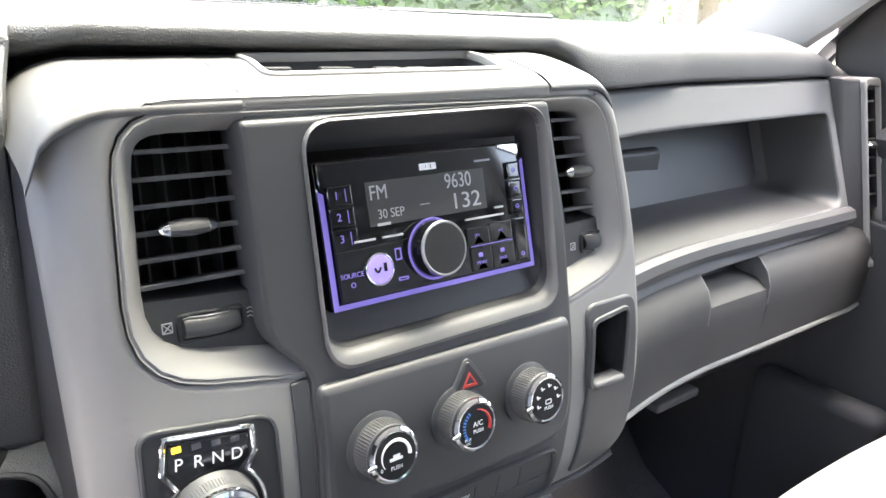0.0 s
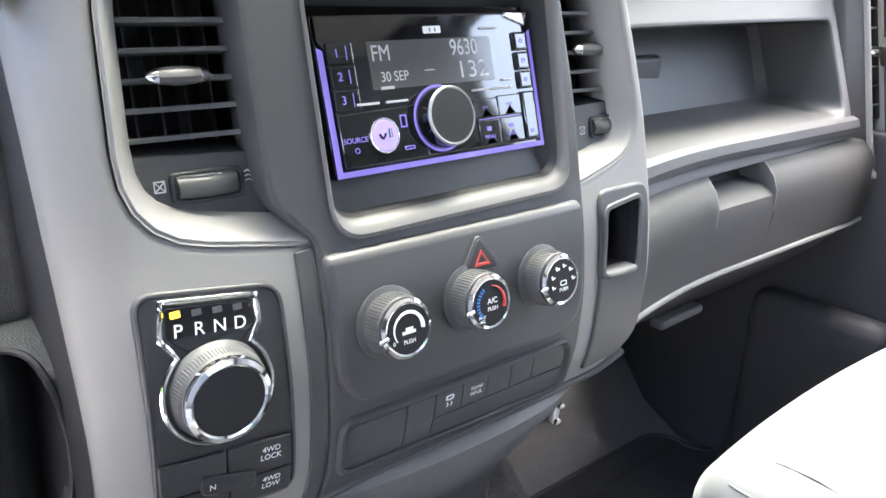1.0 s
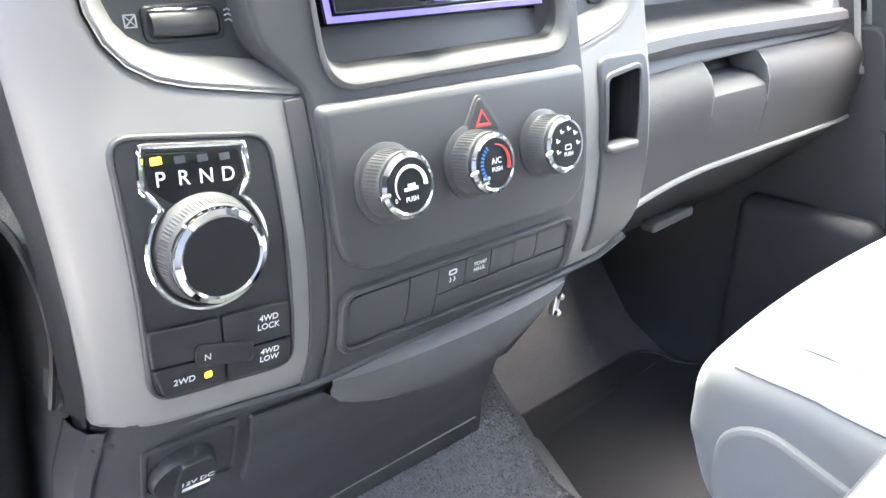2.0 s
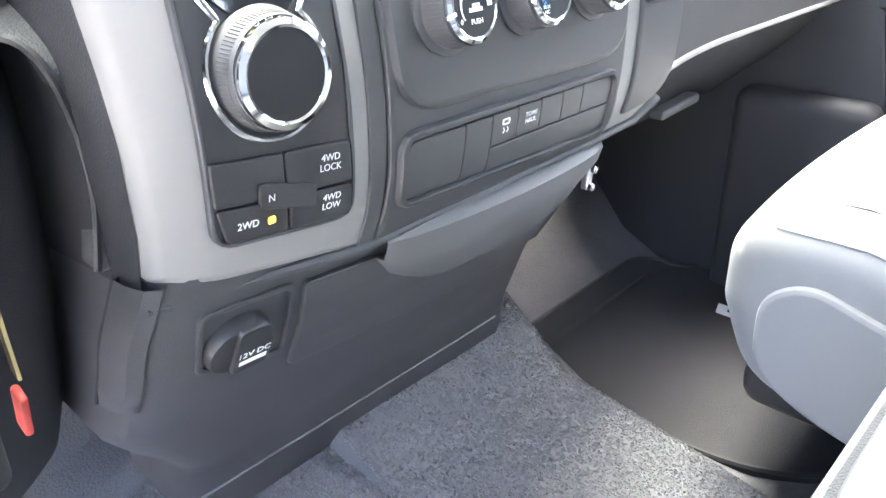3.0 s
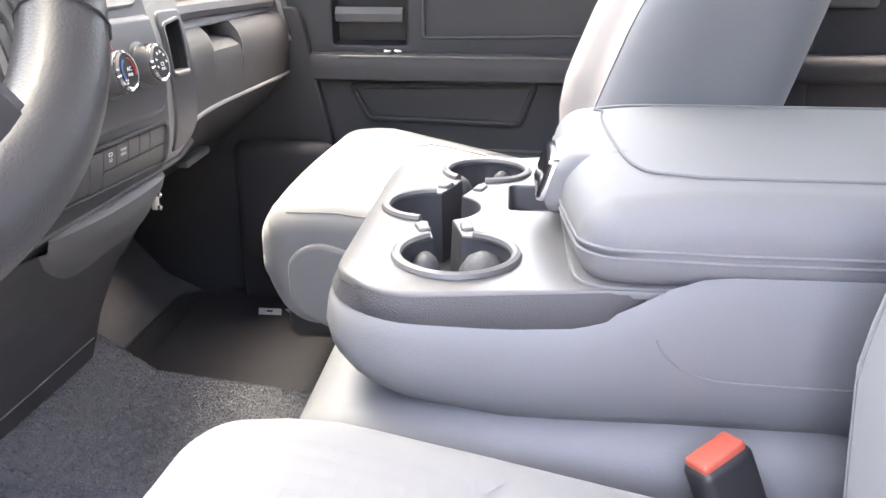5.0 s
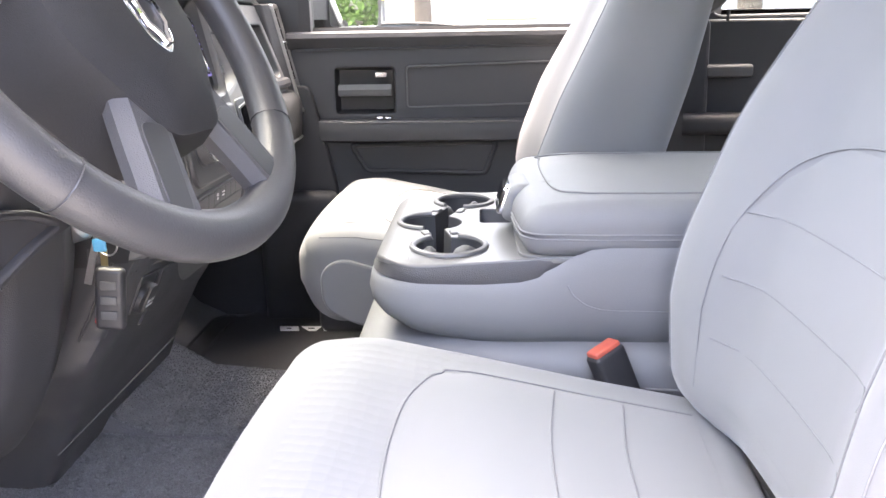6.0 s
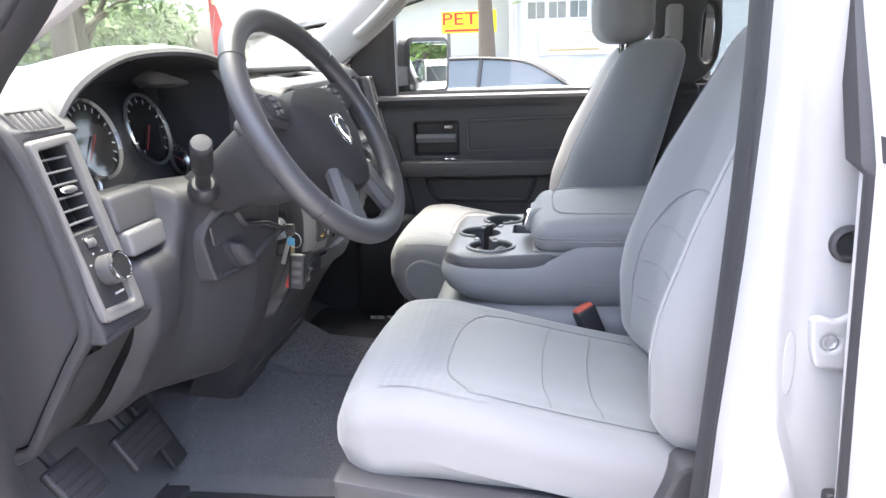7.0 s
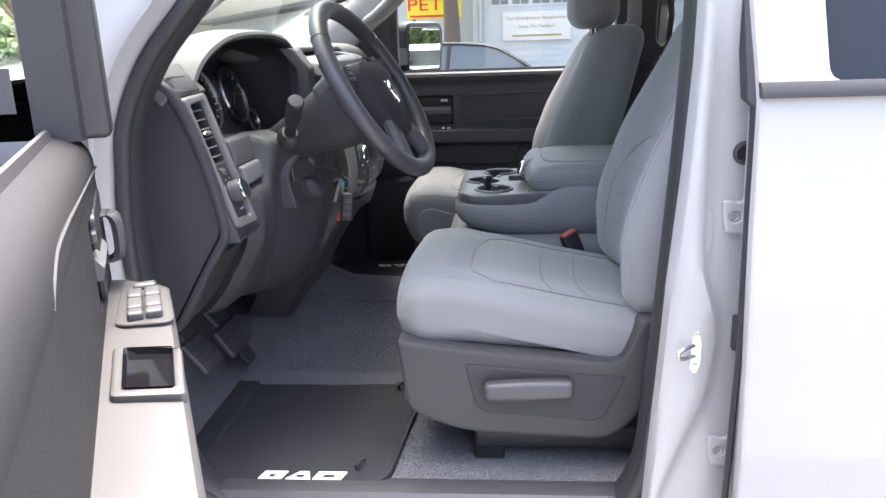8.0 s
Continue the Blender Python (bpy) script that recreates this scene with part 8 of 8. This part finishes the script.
DARKPAINT = material("dark_car_paint", (0.03, 0.035, 0.045), 0.25, vary=0.05, coat=0.6)
SIGNYELLOW = material("yellow_sign", (0.75, 0.6, 0.02), 0.5, vary=0.04)
SIGNRED = material("red_sign", (0.55, 0.02, 0.02), 0.5, vary=0.05)
SIGNWHITE = material("white_sign_board", (0.6, 0.59, 0.56), 0.5, vary=0.03)
OLIVEINK = material("faded_brown_lettering", (0.35, 0.26, 0.12), 0.7, vary=0.1)

gsheet = Geo()
gr = [-900, -300, -120, -60, -30, -15, -8, -4, 0, 4, 8, 15, 30, 60, 120, 300, 900]
gsheet.loft([[Vector((x, y, 0.0)) for x in gr] for y in gr], False, False, False)
tagged(part("ground", gsheet, ASPHALT), "worn grey asphalt lot reaching the horizon", "ground", kind="structure")
lawn = Geo().plate(rounded([(13, 8.6), (23, 8.6), (23, 11), (75, 11), (75, 46), (-30, 46), (-30, 16), (10, 14.5)], 2), [], lambda u, v, w: Vector((u, v, 0.06 + w)), 0.0, 0.08, 0.03, 0)
tagged(part("lawn", lawn, GRASS), "bright green roadside lawn", "grass", kind="structure")

# white shop with lapped siding
shop = thing("shop_building", "white clapboard shop with a row of garage windows", "building", (22, -3, 0))
BX = 22.0
wins = [rect(0.0 - 0.62 * (i + 1) + 0.06, 0.0 - 0.62 * i - 0.02, 2.55, 3.05, 0.01) for i in range(4)]
part("wall", Geo().plate(rect(-14, 0.42, 0, 4.6, 0.01), wins, lambda u, v, w: Vector((BX - w, u, v)), 0.0, 0.3, 0.005, 0), SIDING, shop)
for i in range(24):
    z = 0.15 + 0.18 * i
    segs = ((-14, 0.42),) if z < 2.4 or z > 3.1 else ((-14, -2.55), (0.02, 0.42))
    for a, b in segs:
        part("clapboard", Geo().loft([[Vector((BX - 0.004, y, z)), Vector((BX - 0.022, y, z)), Vector((BX - 0.006, y, z + 0.178))] for y in (a, b)]), SIDING, shop)
for wloop in wins:
    us = [p[0] for p in wloop]
    wob = part("window", Geo().plate(grow(dense(wloop, 0.1), 0.05), [grow(dense(wloop, 0.1), -0.02)], lambda u, v, w: Vector((BX - w, u, v)), 0.03, 0.1, 0.01, 0), SIDING, shop)
    part("pane", Geo().plate(wloop, [], lambda u, v, w: Vector((BX - w, u, v)), -0.05, 0.02, 0.005, 0), PALEPANE, wob)
    part("mullion", Geo().box((BX + 0.02, (min(us) + max(us)) / 2, 2.8), (0.05, 0.03, 0.5), 0.005), SIDING, wob)
part("corner_board", Geo().box((BX - 0.01, 0.44, 2.3), (0.12, 0.16, 4.6), 0.01), SIDING, shop)
part("downpipe", Geo().tube([(BX - 0.1, 0.3, 0.1), (BX - 0.1, 0.3, 4.5)], 0.05, 10), SIDING, shop)
part("roof", Geo().loft([[Vector((BX - 0.5, y, 4.55)), Vector((BX + 4, y, 6.4)), Vector((BX + 8.5, y, 4.55)), Vector((BX + 8.5, y, 4.45)), Vector((BX - 0.5, y, 4.45))] for y in (-14.4, 0.8)]), ROOFING, shop)
wing = thing("shop_wing", "white gabled shop wing behind the sign", "building", (25, 6, 0))
part("wall", Geo().loft([[Vector((x, y, z)) for y, z in ((0.5, 0), (9.5, 0), (9.5, 2.3), (5, 2.9), (0.5, 4.2))] for x in (24.0, 30.0)]), SIDING, wing)
part("roof", Geo().loft([[Vector((x, y, z)) for y, z in ((0.2, 4.3), (5, 3.0), (9.9, 2.35), (9.9, 2.45), (5, 3.15), (0.2, 4.45))] for x in (23.6, 30.4)]), ROOFING, wing)
for i in range(12):
    z = 0.15 + 0.18 * i
    part("clapboard", Geo().loft([[Vector((24 - 0.004, y, z)), Vector((24 - 0.022, y, z)), Vector((24 - 0.006, y, z + 0.178))] for y in (0.5, 9.5)]), SIDING, wing)

sg = thing("pet_sign", "yellow box sign with red capital letters", "sign", (21.5, 1.75, 2.2))
part("sign_box", Geo().box((21.55, 1.68, 2.53), (0.2, 1.62, 0.62), 0.02), SIGNYELLOW, sg)
sgm = basis((21.44, 1.95, 2.6), (0, -1, 0), (0, 0, 1))
letters("lettering", "PET", 0.5, sgm, SIGNRED, sg, 0.01, squeeze=1.35)
part("small_print_bar", Geo().box((21.445, 1.75, 2.29), (0.01, 1.3, 0.06), 0.003), SIGNRED, sg)
part("sign_bracket", Geo().box((21.8, 1.68, 2.5), (0.4, 0.08, 0.08), 0.01), ROOFING, sg)
part("sign_post", Geo().tube([(21.6, 2.3, 0), (21.6, 2.3, 2.3)], 0.05, 10), ROOFING, sg)
bd = thing("shop_board", "white board with faded brown lettering on the siding", "sign", (21.9, -1.4, 1.45))
part("board", Geo().box((21.93, -1.4, 1.92), (0.05, 2.06, 0.85), 0.01), SIGNWHITE, bd)
bm2 = basis((21.9, -1.4, 2.15), (0, -1, 0), (0, 0, 1))
letters("lettering", "Your Grandparents Shopped Here", 0.135, bm2, OLIVEINK, bd, 0.003)
letters("lettering", "Keep The Tradition", 0.135, bm2 @ pose(0, -0.24, 0), OLIVEINK, bd, 0.003)
part("unreadable_line", Geo().box((21.9, -1.4, 1.64), (0.006, 1.5, 0.06), 0.002), OLIVEINK, bd)


def tree(x, y, h, r, spread, seed, label, lean=0.0, leaves=900, low=0.35):
    rn = random.Random(seed)
    t = thing("tree", label, "tree", (x, y, 0))
    trunk = Geo()
    top = Vector((x + lean * h, y + 0.1 * lean * h, h * 0.62))
    path = spline([(x, y, -0.1), (x + lean * h * 0.2, y + rn.uniform(-0.1, 0.1), h * 0.2), (x + lean * h * 0.5, y, h * 0.42), tuple(top)], 6)
    trunk.tube(path, lambda q: r * (1.25 - 0.75 * q) * (1 + 0.25 * max(0, 0.08 - q) / 0.08), 12)
    tips = []
    for i in range(9):
        s = path[int(len(path) * rn.uniform(low, 0.98))]
        a = rn.uniform(0, 6.28)
        e = Vector((s.x + spread * rn.uniform(0.45, 0.9) * math.cos(a), s.y + spread * rn.uniform(0.45, 0.9) * math.sin(a), s.z + h * rn.uniform(0.1, 0.38)))
        m = (s + e) / 2 + Vector((0, 0, h * 0.04))
        trunk.tube(spline([s, m, e], 4), lambda q: r * 0.4 * (1 - 0.8 * q), 6)
        tips += [s.lerp(e, q) for q in (0.5, 0.75, 1.0)]
    part("trunk", trunk, BARK, t, "rough grey-brown trunk and limbs")
    crown = Geo()
    clumps = [(p + Vector((rn.gauss(0, spread * 0.14), rn.gauss(0, spread * 0.14), rn.gauss(0.2, h * 0.05))), spread * rn.uniform(0.14, 0.28)) for p in tips for _ in range(2)]
    for i in range(leaves):
        c, cr = clumps[rn.randrange(len(clumps))]
        p = c + Vector((rn.gauss(0, 1), rn.gauss(0, 1), rn.gauss(0, 0.7))).normalized() * cr * rn.uniform(0.4, 1.1)
        s = rn.uniform(0.08, 0.17) * (1 + spread * 0.06)
        u = Vector((rn.gauss(0, 1), rn.gauss(0, 1), rn.gauss(0, 0.6))).normalized()
        v = u.orthogonal().normalized()
        crown.add([p - u * s, p + v * s * 0.5, p + u * s, p - v * s * 0.5], [(0, 1, 2, 3)])
    part("crown", crown, LEAF, t, "loose green leafy crown")
    return t


tree(20.0, 1.1, 8.0, 0.24, 3.0, 3, "tall street tree with grey trunk beside the shop", 0.0, 1500, 0.6)
tree(9.8, -4.05, 7.0, 0.17, 2.6, 4, "young leaning tree by the lot", 0.03, 1500, 0.55)
tree(20.0, 13.2, 9.0, 0.3, 4.0, 5, "broad leafy tree beyond the lawn", 0.02, 2600)
tree(30.0, 20.0, 10.0, 0.35, 4.5, 6, "broad leafy tree beyond the lawn", -0.02, 2600)
tree(2.5, 22.0, 9.0, 0.3, 4.2, 8, "broad leafy tree beyond the lawn", 0.0, 2600)
tree(13.6, 9.5, 8.0, 0.27, 3.2, 9, "thick-trunked tree near the parked cars", 0.02, 3000, 0.5)
tree(34.0, 26.0, 11.0, 0.35, 5.0, 10, "broad leafy tree beyond the lawn", 0.0, 2600)
tree(-4.0, -26.0, 10.0, 0.35, 4.6, 12, "leafy tree behind the truck", 0.0, 2600)
tree(-12.0, -24.0, 12.0, 0.35, 5.0, 13, "leafy tree behind the truck", 0.0, 2600)
tree(-26.0, -2.0, 13.0, 0.4, 5.5, 14, "tall dark tree across the lot", 0.0, 2600)
tree(-24.0, -14.0, 12.0, 0.4, 5.5, 15, "tall dark tree across the lot", 0.0, 2600)


def hedge(x0, x1, y0, y1, h, seed, label, n=3500, big=0.16):
    rn = random.Random(seed)
    g = Geo()
    for i in range(n):
        x, y = rn.uniform(x0, x1), rn.uniform(y0, y1)
        top = h * (0.75 + 0.35 * noise.noise((x * 0.5, y * 0.5, seed)))
        z = rn.uniform(0.02, 1) ** 0.6 * top
        s = big * rn.uniform(0.6, 1.4)
        p = Vector((x, y, z))
        u = Vector((rn.gauss(0, 1), rn.gauss(0, 1), rn.gauss(0, 1))).normalized()
        v = u.orthogonal().normalized()
        g.add([p - u * s, p + v * s * 0.5, p + u * s, p - v * s * 0.5], [(0, 1, 2, 3)])
    me = bpy.data.meshes.new("hedge")
    me.from_pydata(g.v, [], g.f)
    me.materials.append(LEAF)
    tagged(new("hedge", me), label, "hedge", kind="stuff")


hedge(0, 75, 34, 42, 9.5, 21, "uneven green wood beyond the lawn", 14000, 0.4)
hedge(-20, 12, -27, -20, 9.0, 22, "dense green trees behind the truck", 45000, 0.14)
hedge(-32, -24, -34, 12, 8.5, 24, "tall dark green trees across the lot", 12000, 0.35)
hedge(20.5, 30, 9.8, 12.5, 2.1, 23, "green shrubs at the lawn edge", 1500)


def car(x, y, turn, paint, label):
    """A parked saloon seen at a distance."""
    k = thing("parked_car", label, "car", (x, y, 0), "parked cars")
    m = Matrix.Translation((x, y, 0)) @ pose(0, 0, 0, 0, 0, turn)
    side = [(-2.25, 0.5), (-2.28, 0.8), (-2.1, 0.96), (-1.55, 1.02), (1.0, 1.0), (1.6, 0.92), (2.15, 0.8), (2.3, 0.6), (2.25, 0.35), (-2.2, 0.32)]
    ring = dense([(a, b) for a, b in rounded(side, 0.12)], 0.12)
    part("body", Geo().loft([[m @ Vector((a * s, w, 0.32 + (b - 0.32) * t)) for a, b in ring] for w, s, t in ((-0.88, 0.97, 0.9), (-0.9, 1.0, 1.0), (-0.8, 1.0, 1.03), (0.8, 1.0, 1.03), (0.9, 1.0, 1.0), (0.88, 0.97, 0.9))]), paint, k)
    roofp = [(-1.72, 1.0), (-1.15, 1.35), (-0.7, 1.45), (0.0, 1.48), (0.45, 1.42), (1.15, 0.99)]
    rp_ = [(p.x, p.y) for p in spline([(a, b, 0) for a, b in roofp], 5)]
    part("glasshouse", Geo().loft([[m @ Vector((a, w * (0.82 - 0.16 * (b - 1.0) / 0.48), b - 0.02)) for a, b in rp_] for w in (-1, 1)], False, False, False).loft([[m @ Vector((a, w * (0.82 - 0.16 * (b - 1.0) / 0.48), b - 0.02)) for a, b in rp_] + [m @ Vector((0, w * 0.82, 0.98))] for w in (-1.0, -0.995)]).loft([[m @ Vector((a, w * (0.82 - 0.16 * (b - 1.0) / 0.48), b - 0.02)) for a, b in rp_] + [m @ Vector((0, w * 0.82, 0.98))] for w in (0.995, 1.0)]), CARGLASS, k, "dark car glass")
    part("roof_panel", Geo().loft([[m @ Vector((a, w * (0.80 - 0.16 * (b - 1.0) / 0.48), b)) for a, b in rp_ if b > 1.3] for w in (-1, -0.5, 0, 0.5, 1)], False, False, False), paint, k)
    for w in (-1, 1):
        part("roof_rail", Geo().tube([m @ Vector((a, w * (0.83 - 0.16 * (b - 1.0) / 0.48), b)) for a, b in rp_], 0.024, 6), RUBBER, k)
        part("door_post", Geo().tube([m @ Vector((-0.25, w * 0.84, 1.0)), m @ Vector((-0.3, w * 0.68, 1.46))], 0.03, 6), BLACK, k)
    for a in (-1.4, 1.4):
        for w in (-0.82, 0.82):
            wm = m @ Matrix.Translation((a, w, 0.32)) @ pose(0, 0, 0, 90, 0, 0)
            whl = part("wheel", Geo().spin([(0.2, -0.1), (0.31, -0.1), (0.325, -0.06), (0.325, 0.06), (0.31, 0.1), (0.2, 0.1)], wm, 24), RUBBER, k)
            part("rim", Geo().spin([(0.2, -0.08), (0.05, -0.06), (0.05, 0.06), (0.2, 0.08)], wm, 20), STEEL, whl)


car(11.6, 0.8, 90, SILVERPAINT, "silver saloon parked before the shop")
car(9.0, -5.6, 90, CARPAINT, "white saloon parked along the shop wall")
car(2.2, -15.5, 80, CARPAINT, "white car parked behind the truck")
car(18.5, 15.2, 20, CARPAINT, "white car parked across the lot")
car(-5.5, 9.5, 10, CARPAINT, "white car parked ahead of the open door")
car(4.0, 13.5, 0, DARKPAINT, "dark car parked ahead of the truck")
fl = thing("feather_flag", "tall red feather banner on a pole", "flag", (20.5, 9.25, 0))
part("pole", Geo().tube([(20.5, 9.25, 0), (20.5, 9.25, 2.2), (20.75, 9.1, 3.6)], 0.02, 8), STEEL, fl)
part("banner", Geo().loft([[Vector((20.5, 9.25, z)), Vector((20.5 + 0.2 * wd, 9.25 - 0.15 * wd, z + 0.03)), Vector((20.5 + 0.38 * wd, 9.25 - 0.28 * wd, z)), Vector((20.5 + 0.2 * wd, 9.25 - 0.15 * wd, z + 0.015))] for z, wd in ((0.9, 0.9), (1.6, 1.0), (2.4, 1.0), (3.1, 0.6), (3.5, 0.2))]), SIGNRED, fl)
sb = thing("roadside_sign", "small white and purple roadside sign on posts", "sign", (19.8, 10.6, 0))
part("board", Geo().box((19.8, 10.6, 1.95), (1.0, 0.06, 0.45), 0.01), SIGNWHITE, sb)
part("stripe", Geo().box((19.8, 10.565, 1.9), (0.9, 0.01, 0.12), 0.004), BLUEINK, sb)
for dx in (-0.4, 0.4):
    part("post", Geo().box((19.8 + dx, 10.6, 0.87), (0.06, 0.06, 1.74), 0.006), SIDING, sb)
# low building across the road
fb = thing("roadside_building", "long low pale building across the lawn", "building", (45, 38, 0))
part("wall", Geo().box((40, 40, 1.6), (40, 6, 3.2), 0.05), SIDING, fb)
part("roof", Geo().box((40, 40, 3.45), (42, 8, 0.5), 0.05), ROOFING, fb)
# hood of the truck ahead of the windscreen
hd = thing("truck_hood", "white painted truck hood", "vehicle body", (0, 1.3, 1.1))
hg = Geo().loft([[Vector((x, y, lerp(y, [(0.55, 1.40), (0.8, 1.385), (1.6, 1.33), (1.9, 1.25), (2.0, 1.0)]) - 0.05 * (abs(x) / 0.85) ** 3)) for x in [-0.88 + 1.76 * i / 16 for i in range(17)]] for y in (0.55, 0.8, 1.2, 1.6, 1.8, 1.9, 2.0)], False, False, False)
part("hood_skin", hg, PAINT, hd)
for s in (-1, 1):
    part("fender", Geo().loft([[Vector((s * x, y, z)) for x, z in ((0.86, 1.34), (0.93, 1.28), (0.98, 1.1), (0.985, 0.8), (0.97, 0.6))] for y in (0.33, 0.6, 1.2, 1.9)], False, False, False), PAINT, hd, "white front fender")
    part("door_jamb", Geo().loft([[Vector((s * x, y, z)) for x, y in ((0.98, 0.33), (0.93, 0.325), (0.9, 0.27), (0.885, 0.26))] for z in (0.6, 1.0, 1.34)], False, False, False), PAINT, hd)
